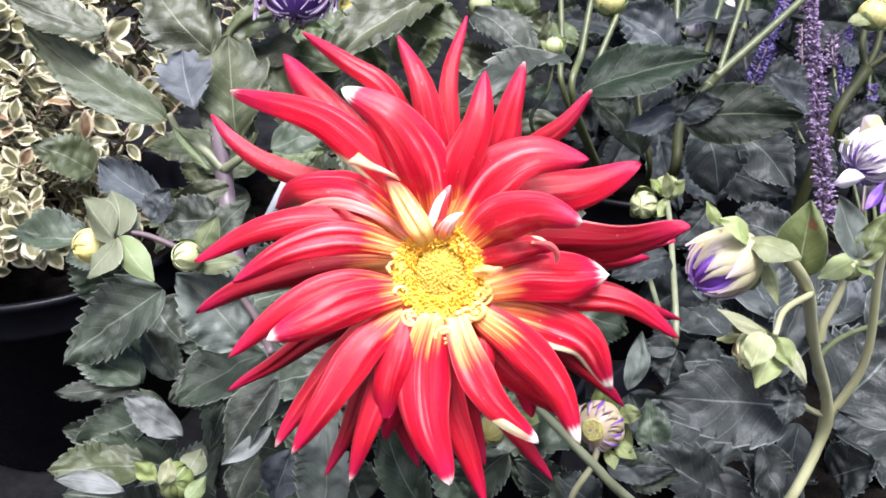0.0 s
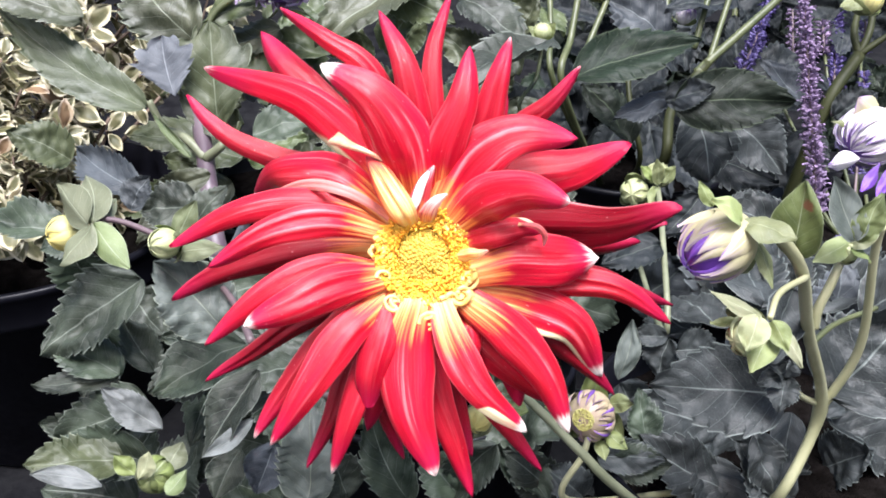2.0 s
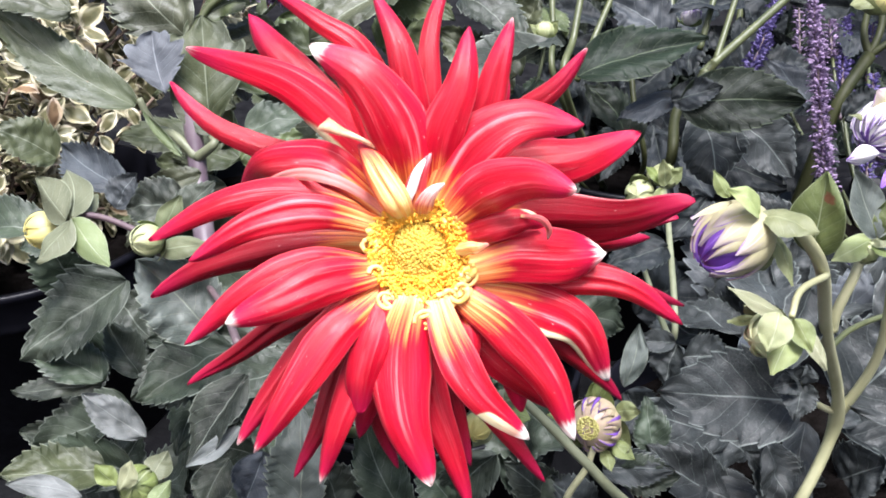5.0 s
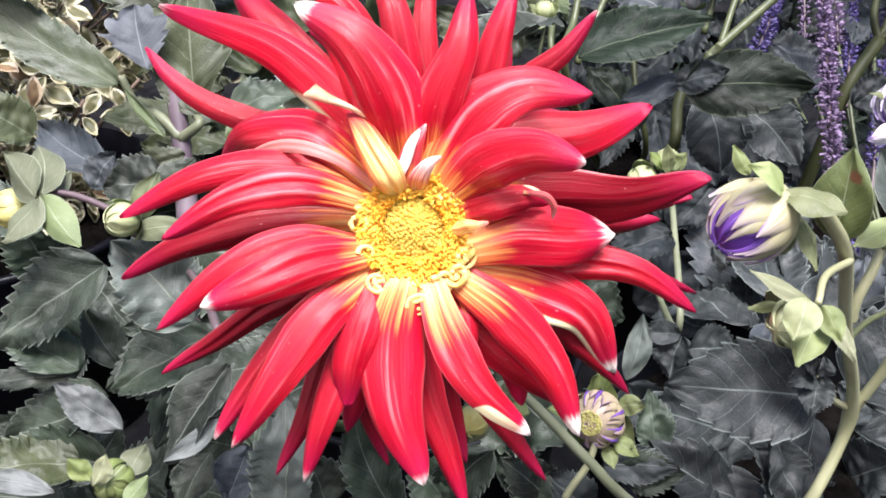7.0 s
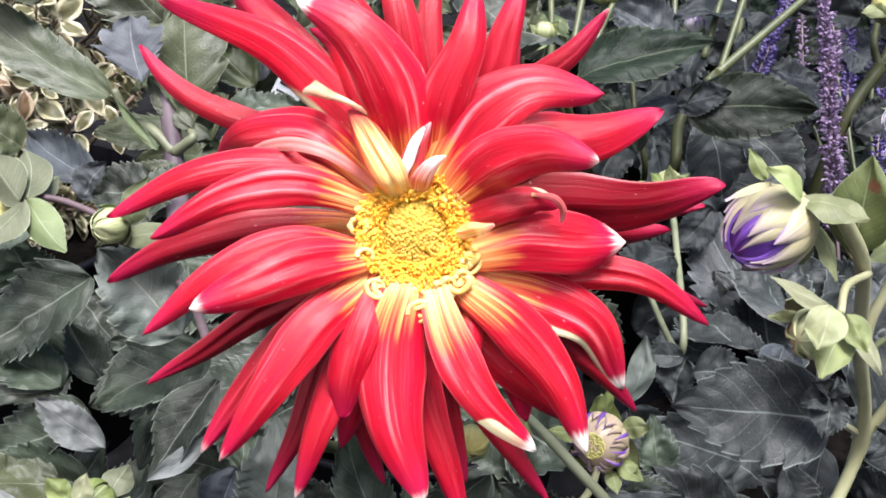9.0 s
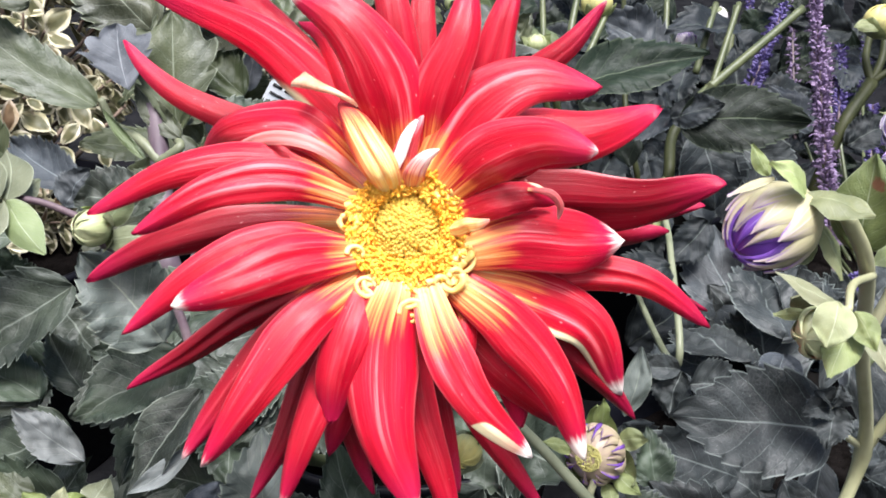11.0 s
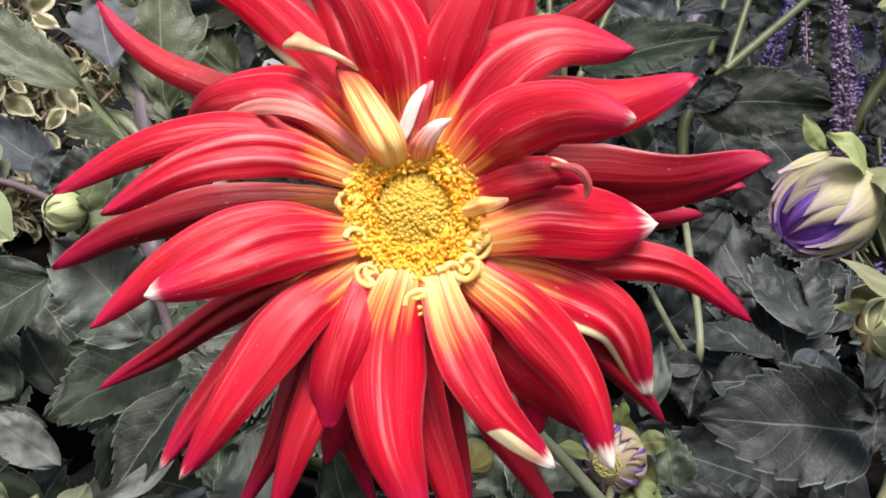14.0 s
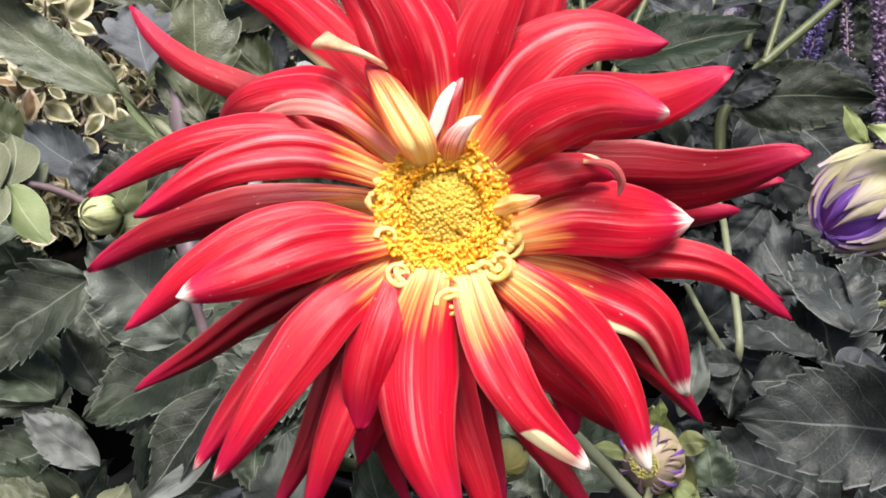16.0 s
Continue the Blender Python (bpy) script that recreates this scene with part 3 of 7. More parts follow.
bud_rng = random.Random(11)
BUD_LOOKS = {
    # scales: (how many, from latitude, to latitude, half-width, lift, flare, material); body material, stretch, label
    "purple": (((9, -50, 88, 22, 0.0, 0.0, "VIOLET"), (9, -60, 64, 24, 0.04, 0.02, "CREAM_LILAC"), (8, -70, 50, 29, 0.08, 0.05, "CREAM_LILAC"), (6, -80, 30, 34, 0.11, 0.05, "CREAM_LILAC")), "VIOLET", 1.18, "cream bud with violet petal tips"),
    "striped": (((9, -75, 50, 24, 0.06, 0.12, "STRIPED"), (9, -60, 66, 22, 0.02, 0.06, "STRIPED"), (7, -40, 80, 22, -0.03, 0.0, "STRIPED")), "STRIPED", 0.95, "half open white flower with violet streaks"),
    "lilac": (((16, -60, 34, 10, 0.05, 0.6, "LILAC"), (16, -50, 50, 9, 0.0, 0.5, "LILAC"), (13, -40, 64, 9, -0.02, 0.4, "LILAC"), (9, -30, 80, 10, -0.06, 0.25, "LILAC")), "VIOLET", 0.8, "open purple flower with pale streaks"),
    "green": (((6, -80, 86, 36, 0.03, 0.0, "GREEN"),), "GREEN", 1.0, "pale green closed bud"),
    "leafy": (((5, -80, 84, 40, 0.03, 0.0, "LEAFY"),), "LEAFY", 0.95, "closed green bud wrapped in leafy bracts"),
    "yellow": (((7, -70, 88, 30, 0.02, 0.0, "YELLOW"),), "YELLOW", 0.95, "round greenish yellow bud"),
    "eye": (((9, -60, 40, 26, 0.05, 0.0, "SPECK"), (11, -40, 50, 6, 0.04, 0.0, "VIOLET"), (10, -40, 56, 14, -0.02, 0.0, "SPECK")), "SPECK", 0.8, "opening bud with violet and cream rim and yellow eye"),
}
BUD_MATS = {"LEAFY": BRACT, "SPECK": BUD_SPECK, "CREAM_LILAC": BUD_CREAM, "VIOLET": BUD_VIOLET, "STRIPED": BUD_STRIPED, "LILAC": BUD_LILAC, "GREEN": BUD_GREEN, "YELLOW": BUD_YELLOW}


def bud(plant, look_of, centre, r, axis, bracts=5):
    """A flower bud on its stem: a body, overlapping petals or scales, and green bracts round its foot."""
    rng = bud_rng
    scales, core, stretch, label = BUD_LOOKS[look_of]
    V, Fc, U = ball(centre, axis, r * 0.9, stretch)
    body = part("bud", mesh_of("bud", V, Fc, U, [BUD_MATS[core]]), plant, label)
    for n, lo, hi, wide, lift, flare, mat in scales:
        for i in range(n):
            V, Fc, U = scale_piece(centre, axis, r, stretch, 360 * i / n + rng.uniform(-9, 9), wide * rng.uniform(0.85, 1.1), lo, hi + rng.uniform(-9, 6), lift + 0.03 * (i % 2), flare * rng.uniform(0.3, 1.4))
            part("petal" if look_of in ("purple", "striped", "lilac", "eye") else "scale", mesh_of("petal", V, Fc, U, [BUD_MATS[mat]]), body)
    if look_of == "eye":
        top = Vector(axis).normalized()
        mid = Vector(centre) + top * r * 0.66
        side = top.orthogonal().normalized()
        other = top.cross(side)
        bits = []
        for i in range(300):
            q, turn = 0.44 * r * math.sqrt(i / 300), i * 2.4
            bits.append(ball(mid + side * (q * math.cos(turn)) + other * (q * math.sin(turn)) + top * rng.uniform(-0.06, 0.05) * r, top, r * 0.036, 1.7, 6, 4))
        V, Fc, U = joined(bits)
        tagged(part("eye", mesh_of("eye", V, Fc, U, [EYE]), body, "cluster of tiny yellow florets"), kind="stuff")
    for i in range(bracts):
        V, Fc, U = scale_piece(centre, axis, r * 1.04, stretch, 360 * i / bracts + rng.uniform(-12, 12), 150 / bracts, -88, rng.uniform(-5, 30), 0.05, rng.uniform(0.1, 0.7))
        part("bract", mesh_of("bract", V, Fc, U, [BRACT]), body)
    return body


def bract(body, base, tip, width, mat=BRACT, **how):
    """A loose bract that stands off a bud."""
    how = {"fold": -0.25, "droop": 0.15, "teeth": 5, "tooth": 0.0, "nu": 8, "nv": 16, "wave": 0.03, **how}
    V, Fc, U = blade(base, tip, width, **how)
    part("bract", mesh_of("bract", V, Fc, U, [mat]), body)


# ---- ground ----
bm = bmesh.new()
bmesh.ops.create_grid(bm, x_segments=60, y_segments=60, size=1.5)
for vert in bm.verts:
    vert.co.y += 0.6
    vert.co.z = 0.006 * noise.noise(vert.co * 9) + 0.003 * noise.noise(vert.co * 31)
edge = [e for e in bm.edges if e.is_boundary]
far = bmesh.ops.extrude_edge_only(bm, edges=edge)
for g in far["geom"]:
    if isinstance(g, bmesh.types.BMVert):
        g.co.x, g.co.y, g.co.z = g.co.x * 200, (g.co.y - 0.6) * 200, 0
me = bpy.data.meshes.new("ground")
bm.to_mesh(me)
bm.free()
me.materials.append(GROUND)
tagged(new("ground", me), "grey ground under the potted plants, darkened as shade", "ground", kind="structure")

# ---- pots ----
def pot(at, r, h, label):
    """A nursery pot with a stepped rim, hollow, filled with soil."""
    ob = thing("plant_pot", at, label, "plant pot", group="nursery pots")
    ring = [(0.0, 0.0), (r * 0.78, 0.0), (r * 0.80, 0.004), (r * 0.92, h - 0.028), (r * 0.935, h - 0.027), (r * 0.985, h - 0.0255), (r * 0.995, h - 0.024), (r * 0.99, h - 0.022), (r * 0.985, h - 0.006), (r * 0.995, h - 0.0045), (r * 1.0, h - 0.002), (r * 0.99, h), (r * 0.965, h), (r * 0.955, h - 0.02), (r * 0.90, h - 0.024)]
    n = 64
    V, U = [], []
    for x, z in ring:
        for i in range(n):
            a = 2 * math.pi * i / n
            V.append((at[0] + x * math.cos(a), at[1] + x * math.sin(a), at[2] + z))
            U.append((i / n, z))
    Fc = [(j * n + i, j * n + (i + 1) % n, (j + 1) * n + (i + 1) % n, (j + 1) * n + i) for j in range(len(ring) - 1) for i in range(n)]
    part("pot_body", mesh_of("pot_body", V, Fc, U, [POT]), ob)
    bm = bmesh.new()
    bmesh.ops.create_circle(bm, cap_ends=True, segments=48, radius=r * 0.915)
    bmesh.ops.triangulate(bm, faces=bm.faces)
    bmesh.ops.subdivide_edges(bm, edges=bm.edges, cuts=3, use_grid_fill=True)
    for v in bm.verts:
        v.co.z = 0.004 * noise.noise(v.co * 60)
        v.co += Vector((at[0], at[1], at[2] + h - 0.022))
    me = bpy.data.meshes.new("soil")
    bm.to_mesh(me)
    bm.free()
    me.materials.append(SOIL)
    part("soil", me, ob)
    return ob


pot((-0.262, 0.522, 0.0), 0.112, 0.155, "black plastic nursery pot with a stepped rim")
# inferred pots, added also to blacken the gaps between leaves
for x, y, r in ((0.01, 0.385, 0.085), (0.175, 0.315, 0.085), (0.165, 0.635, 0.09), (-0.085, 0.565, 0.08), (0.315, 0.505, 0.08), (0.27, 0.86, 0.09)):
    pot((x, y, 0.0), r, 0.155, "black plastic nursery pot under dahlia leaves" if y != 0.505 else "black plastic nursery pot of the salvia")

# ---- the plants ----
red_dahlia = thing("red_dahlia", (0.01, 0.385, 0.132), "dahlia with one large red and yellow flower and dark leaves", "dahlia plant")
purple_dahlia = thing("purple_dahlia", (0.175, 0.315, 0.132), "dahlia with pale stems and violet tipped cream buds", "dahlia plant")
back_dahlia = thing("back_dahlia", (0.165, 0.635, 0.132), "tall dahlia with grey green leaves and green stems", "dahlia plant")
tall_dahlia = thing("tall_dahlia", (-0.085, 0.565, 0.132), "dahlia with a thick purple stem and broad leaves", "dahlia plant")
rear_dahlia = thing("rear_dahlia", (0.27, 0.86, 0.132), "dense green dahlia behind the salvia, leaves darkened as shade", "dahlia plant")

stem(tall_dahlia, 0.0061, 0.0041, (-0.0881, 0.5165, 0.1280), (-0.0952, 0.4032, 0.1885), (-0.1082, 0.4356, 0.2130), (-0.1115, 0.4486, 0.2285), (-0.1180, 0.4719, 0.2628), (-0.1235, 0.4980, 0.2790), mat=STEM_LILAC)
stem(tall_dahlia, 0.0028, 0.0020, (-0.1104, 0.4453, 0.2288), (-0.1229, 0.4540, 0.2375), (-0.1385, 0.4685, 0.2374), (-0.1463, 0.4734, 0.2511), mat=STEM_OLIVE)
stem(tall_dahlia, 0.0029, 0.0018, (-0.1104, 0.4453, 0.2288), (-0.1000, 0.4449, 0.2375), (-0.1050, 0.4563, 0.2371), mat=STEM_OLIVE)
stem(red_dahlia, 0.0011, 0.0012, (-0.0817, 0.2856, 0.2738), (-0.0978, 0.2911, 0.2773), (-0.1097, 0.2917, 0.2786), mat=STEM_PURPLE)
stem(red_dahlia, 0.0024, 0.0021, (0.0016, 0.3527, 0.1280), (-0.0181, 0.2773, 0.1921), (-0.0154, 0.2709, 0.2391), (0.0135, 0.2391, 0.2921), mat=STEM_GREEN)
stem(red_dahlia, 0.0015, 0.0012, (-0.0460, 0.2541, 0.2505), (-0.0558, 0.2766, 0.2491), (-0.0637, 0.2887, 0.2498), mat=STEM_PURPLE)
stem(red_dahlia, 0.0018, 0.0015, (-0.0223, 0.3125, 0.1731), (-0.0480, 0.3378, 0.1574), (-0.0852, 0.3521, 0.1813), (-0.0848, 0.2937, 0.2680), mat=STEM_PURPLE)
stem(purple_dahlia, 0.0025, 0.0019, (0.1723, 0.3026, 0.1280), (0.1659, 0.2735, 0.1542), (0.1775, 0.2833, 0.1948), (0.1498, 0.2584, 0.2542), (0.1326, 0.2398, 0.2911), (0.1169, 0.2287, 0.3116), mat=STEM_PALE,swell=(.4,))
stem(purple_dahlia, 0.0020, 0.0013, (0.1775, 0.2833, 0.1948), (0.1828, 0.2792, 0.2302), (0.1730, 0.2725, 0.2770), (0.1708, 0.2693, 0.2908), mat=STEM_PALE)
stem(purple_dahlia, 0.0014, 0.0010, (0.1752, 0.2830, 0.1982), (0.1616, 0.2733, 0.2114), (0.1503, 0.2652, 0.2270), mat=STEM_PALE)
stem(purple_dahlia, 0.0011, 0.0008, (0.1341, 0.2388, 0.2896), (0.1160, 0.2155, 0.2997), (0.1078, 0.2004, 0.3020), mat=STEM_PALE)
stem(purple_dahlia, 0.0011, 0.0010, (0.1541, 0.2631, 0.2427), (0.1681, 0.2757, 0.2438), (0.1943, 0.2956, 0.2376), mat=STEM_GREEN)
stem(purple_dahlia, 0.0019, 0.0015, (0.1535, 0.2622, 0.2528), (0.1533, 0.2624, 0.2607), (0.1563, 0.2642, 0.2711), (0.1600, 0.2690, 0.2790), mat=STEM_PALE)
stem(purple_dahlia, 0.0016, 0.0012, (0.1450, 0.3010, 0.1280), (0.0750, 0.2682, 0.1565), (0.0784, 0.2676, 0.1842), (0.0814, 0.2715, 0.1963), mat=STEM_PALE)
stem(purple_dahlia, 0.0021, 0.0016, (0.1180, 0.2739, 0.1364), (0.0876, 0.2569, 0.1800), (0.0736, 0.2576, 0.1967), (0.0471, 0.2659, 0.2204), (0.0364, 0.2484, 0.2226), mat=STEM_OLIVE)
stem(rear_dahlia, 0.0037, 0.0027, (0.2784, 0.8448, 0.1280), (0.2979, 0.8094, 0.1177), (0.2995, 0.8290, 0.1687), (0.3097, 0.8695, 0.2348), mat=STEM_GREEN)
stem(rear_dahlia, 0.0037, 0.0027, (0.2582, 0.8463, 0.1280), (0.2307, 0.8144, 0.1268), (0.2220, 0.8337, 0.1777), (0.2156, 0.8740, 0.2437), mat=STEM_GREEN)
stem(back_dahlia, 0.0016, 0.0015, (0.1537, 0.5482, 0.1280), (0.1274, 0.3455, 0.1862), (0.1340, 0.3973, 0.2133), (0.1414, 0.4451, 0.2147), mat=STEM_OLIVE)
stem(back_dahlia, 0.0036, 0.0031, (0.1642, 0.5990, 0.1280), (0.1625, 0.5150, 0.1944), (0.1706, 0.5427, 0.2204), (0.1966, 0.5683, 0.2426), mat=STEM_SHADED)
stem(back_dahlia, 0.0031, 0.0026, (0.1890, 0.5620, 0.2370), (0.1966, 0.5683, 0.2426), (0.2320, 0.5935, 0.2640), (0.2641, 0.6173, 0.2832), mat=STEM_GREEN, swell=(0.1,))
stem(back_dahlia, 0.0020, 0.0018, (0.1626, 0.6104, 0.1280), (0.1569, 0.5529, 0.1798), (0.1485, 0.5776, 0.2202), (0.1553, 0.6593, 0.2771), mat=STEM_SHADED)
stem(back_dahlia, 0.0022, 0.0020, (0.1446, 0.6182, 0.1280), (0.0971, 0.5789, 0.2233), (0.0959, 0.6072, 0.2505), (0.0967, 0.6506, 0.2830), mat=STEM_GREEN)
stem(back_dahlia, 0.0025, 0.0021, (0.1447, 0.6062, 0.1280), (0.0974, 0.5392, 0.2350), (0.1040, 0.5663, 0.2601), (0.1127, 0.5981, 0.2927), mat=STEM_GREEN)
stem(back_dahlia, 0.0021, 0.0019, (0.1047, 0.5421, 0.2397), (0.1190, 0.5685, 0.2633), (0.1319, 0.5924, 0.2830), mat=STEM_GREEN)
stem(back_dahlia, 0.0023, 0.0020, (0.1810, 0.6118, 0.2373), (0.1796, 0.6224, 0.2547), (0.1830, 0.6496, 0.2799), mat=STEM_GREEN)
stem(back_dahlia, 0.0022, 0.0020, (0.1936, 0.5926, 0.2441), (0.2011, 0.6071, 0.2677), (0.2100, 0.6277, 0.2819), mat=STEM_GREEN)
stem(back_dahlia, 0.0021, 0.0019, (0.1981, 0.5693, 0.2443), (0.2098, 0.5933, 0.2641), (0.2218, 0.6177, 0.2846), mat=STEM_GREEN)
stem(back_dahlia, 0.0014, 0.0010, (0.1365, 0.5974, 0.1280), (0.0699, 0.5097, 0.2256), (0.0785, 0.5238, 0.2484), (0.0825, 0.5368, 0.2697), mat=STEM_GREEN)
stem(back_dahlia, 0.0042, 0.0038, (0.2500, 0.5269, 0.1280), (0.2653, 0.5328, 0.2217), (0.2909, 0.5578, 0.2525), mat=STEM_SHADED, swell=(0.97,))
stem(back_dahlia, 0.0026, 0.0020, (0.2909, 0.5578, 0.2525), (0.2901, 0.5708, 0.2643), (0.3000, 0.5923, 0.2800), mat=STEM_SHADED)
stem(back_dahlia, 0.0026, 0.0020, (0.2909, 0.5578, 0.2525), (0.3013, 0.5729, 0.2675), (0.3082, 0.6007, 0.2937), mat=STEM_SHADED)
stem(back_dahlia, 0.0024, 0.0018, (0.2909, 0.5578, 0.2525), (0.3089, 0.5603, 0.2660), mat=STEM_SHADED)

leaf(tall_dahlia, (-0.1479, 0.4704, 0.2475), (-0.2225, 0.4821, 0.3005), 0.0283, mat=LEAF_MIST, crumple=0.08, fold=0.12, tooth=0.07, facing=Vector((-0.1, -0.50, 0.85)))
leaf(tall_dahlia, (-0.0813, 0.4227, 0.2392), (-0.0497, 0.4294, 0.2497), 0.0242)
leaf(tall_dahlia, (-0.1766, 0.4795, 0.2953), (-0.2269, 0.4798, 0.3158), 0.0266, mat=LEAF_MIST, facing=Vector((0.0, -0.45, 0.9)), fold=0.1)
leaf(tall_dahlia, (-0.1154, 0.4760, 0.2848), (-0.1575, 0.5074, 0.3215), 0.0400, mat=LEAF_OLIVE)
leaf(tall_dahlia, (-0.1188, 0.4960, 0.2830), (-0.0779, 0.5086, 0.3029), 0.0247)
leaf(tall_dahlia, (-0.1036, 0.4548, 0.2384), (-0.1074, 0.4804, 0.2957), 0.0421, mat=LEAF_OLIVE, crumple=0.08, fold=0.12, full=0.60, teeth=5, tooth=0.20, wave=0.04)
leaf(tall_dahlia, (-0.1230, 0.4493, 0.2638), (-0.1303, 0.4662, 0.2914), 0.0302, mat=LEAF_LAVENDER, facing=Vector((-0.2, -0.45, 0.87)), crumple=0.06, fold=0.1, wave=0.03, full=0.58, teeth=5, tooth=0.24)
leaf(tall_dahlia, (-0.1013, 0.4521, 0.2397), (-0.1255, 0.4673, 0.2612), 0.0128, mat=LEAF_OLIVE, tooth=0.04)
leaf(red_dahlia, (0.0108, 0.5141, 0.3104), (-0.0486, 0.4644, 0.2878), 0.0399, mat=LEAF_OLIVE)
leaf(red_dahlia, (-0.0187, 0.5111, 0.3060), (0.0272, 0.4809, 0.2943), 0.0274, mat=LEAF_OLIVE)
leaf(red_dahlia, (0.0863, 0.5165, 0.2747), (0.0229, 0.4627, 0.2646), 0.0395)
leaf(red_dahlia, (-0.0700, 0.3926, 0.2666), (-0.0369, 0.3967, 0.2726), 0.0194)
leaf(red_dahlia, (0.0322, 0.5691, 0.2849), (0.0712, 0.5329, 0.2636), 0.0326)
leaf(red_dahlia, (-0.1224, 0.3761, 0.2441), (-0.1620, 0.4055, 0.2537), 0.0207, mat=LEAF_BLUE)
leaf(red_dahlia, (-0.1242, 0.3631, 0.2422), (-0.1150, 0.3714, 0.2557), 0.0158, mat=LEAF_BLUE)
leaf(tall_dahlia, (-0.1695, 0.4125, 0.2432), (-0.1925, 0.4016, 0.2641), 0.0232)
leaf(red_dahlia, (-0.1594, 0.3683, 0.2283), (-0.1981, 0.3700, 0.2317), 0.0235)
leaf(tall_dahlia, (-0.1009, 0.4185, 0.2327), (-0.1311, 0.4149, 0.2274), 0.0136)
leaf(red_dahlia, (-0.0784, 0.3222, 0.2666), (-0.1054, 0.3299, 0.2605), 0.0216)
leaf(red_dahlia, (-0.0763, 0.3008, 0.2698), (-0.0619, 0.3091, 0.2833), 0.0123)
leaf(red_dahlia, (-0.1299, 0.3311, 0.2437), (-0.1523, 0.3292, 0.2410), 0.0163)
leaf(red_dahlia, (-0.1156, 0.3398, 0.2193), (-0.1600, 0.3209, 0.1892), 0.0342)
leaf(red_dahlia, (-0.0631, 0.2814, 0.2339), (-0.0879, 0.2874, 0.2625), 0.0293, mat=LEAF_LIGHT, facing=Vector((-0.15, -0.40, 0.90)), crumple=0.16, fold=0.22, wave=0.06, tooth=0.07)
leaf(red_dahlia, (-0.1251, 0.3166, 0.1815), (-0.1613, 0.3343, 0.1920), 0.0227)
leaf(red_dahlia, (-0.1264, 0.3163, 0.1810), (-0.1651, 0.3140, 0.1779), 0.0158)
leaf(red_dahlia, (-0.1152, 0.3333, 0.1703), (-0.1326, 0.3470, 0.1931), 0.0180)
leaf(red_dahlia, (-0.1098, 0.3037, 0.1794), (-0.1537, 0.3017, 0.1578), 0.0273)
leaf(red_dahlia, (-0.0964, 0.2824, 0.1822), (-0.1195, 0.2860, 0.2014), 0.0140, mat=LEAF_SILVER, tooth=0.05, fold=0.3, crumple=0.2, full=0.48, facing=Vector((-0.2, -0.6, 0.75)))
leaf(red_dahlia, (-0.0730, 0.3044, 0.2044), (-0.1017, 0.2881, 0.1969), 0.0252)
leaf(red_dahlia, (-0.0775, 0.3142, 0.2012), (-0.0998, 0.3082, 0.2105), 0.0173)
leaf(red_dahlia, (-0.0518, 0.2795, 0.2168), (-0.0724, 0.2576, 0.1901), 0.0209, tooth=0.03, fold=0.25, crumple=0.14, full=0.45, facing=Vector((-0.3, -0.6, 0.75)))
leaf(red_dahlia, (-0.0521, 0.2634, 0.2057), (-0.0709, 0.2536, 0.1950), 0.0070, mat=LEAF_SILVER, tooth=0.0, fold=0.3, crumple=0.12, full=0.45, facing=Vector((0.2, -0.75, 0.6)))
leaf(red_dahlia, (-0.0603, 0.2982, 0.2148), (-0.0972, 0.2844, 0.1991), 0.0291, tooth=0.04, crumple=0.15, fold=0.35, full=0.45, facing=Vector((-0.1, -0.65, 0.75)))
leaf(red_dahlia, (-0.1167, 0.2827, 0.1632), (-0.1527, 0.2709, 0.1720), 0.0241, mat=LEAF_OLIVE, fold=0.2)
leaf(red_dahlia, (-0.1190, 0.2649, 0.1667), (-0.1451, 0.2618, 0.1764), 0.0091, mat=LEAF_SILVER, tooth=0.0, full=0.5, fold=0.1)
leaf(red_dahlia, (-0.1078, 0.2872, 0.1574), (-0.1494, 0.2875, 0.1673), 0.0224)
leaf(red_dahlia, (-0.1310, 0.3087, 0.1496), (-0.1662, 0.3124, 0.1563), 0.0189)
leaf(red_dahlia, (-0.0528, 0.2938, 0.1633), (-0.0591, 0.2749, 0.1515), 0.0206, mat=LEAF_BLUE, full=0.5, tooth=0.03)
leaf(red_dahlia, (-0.0669, 0.2889, 0.1647), (-0.0757, 0.2703, 0.1532), 0.0168, full=0.5, tooth=0.03)
leaf(red_dahlia, (-0.0336, 0.2599, 0.1657), (-0.0324, 0.2771, 0.2036), 0.0247, mat=LEAF_LIGHT, full=0.35)
leaf(red_dahlia, (0.0071, 0.2609, 0.1650), (-0.0072, 0.2651, 0.2104), 0.0196)
leaf(red_dahlia, (-0.0198, 0.2745, 0.1493), (-0.0287, 0.2782, 0.1747), 0.0222)
leaf(red_dahlia, (0.0309, 0.2891, 0.1340), (0.0123, 0.2946, 0.1625), 0.0208)
leaf(red_dahlia, (0.0471, 0.3097, 0.1482), (0.0704, 0.2890, 0.1331), 0.0213)
leaf(red_dahlia, (0.0450, 0.2878, 0.1699), (0.0256, 0.2897, 0.1351), 0.0205)
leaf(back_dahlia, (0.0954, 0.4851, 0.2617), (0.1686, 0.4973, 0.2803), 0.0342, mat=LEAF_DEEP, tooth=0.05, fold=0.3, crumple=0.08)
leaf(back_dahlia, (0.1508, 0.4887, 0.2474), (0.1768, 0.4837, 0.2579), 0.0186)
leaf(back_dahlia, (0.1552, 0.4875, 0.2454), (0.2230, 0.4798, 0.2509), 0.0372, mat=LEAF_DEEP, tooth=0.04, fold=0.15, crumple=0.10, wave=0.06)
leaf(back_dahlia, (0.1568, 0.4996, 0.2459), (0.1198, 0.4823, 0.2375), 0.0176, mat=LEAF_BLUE)
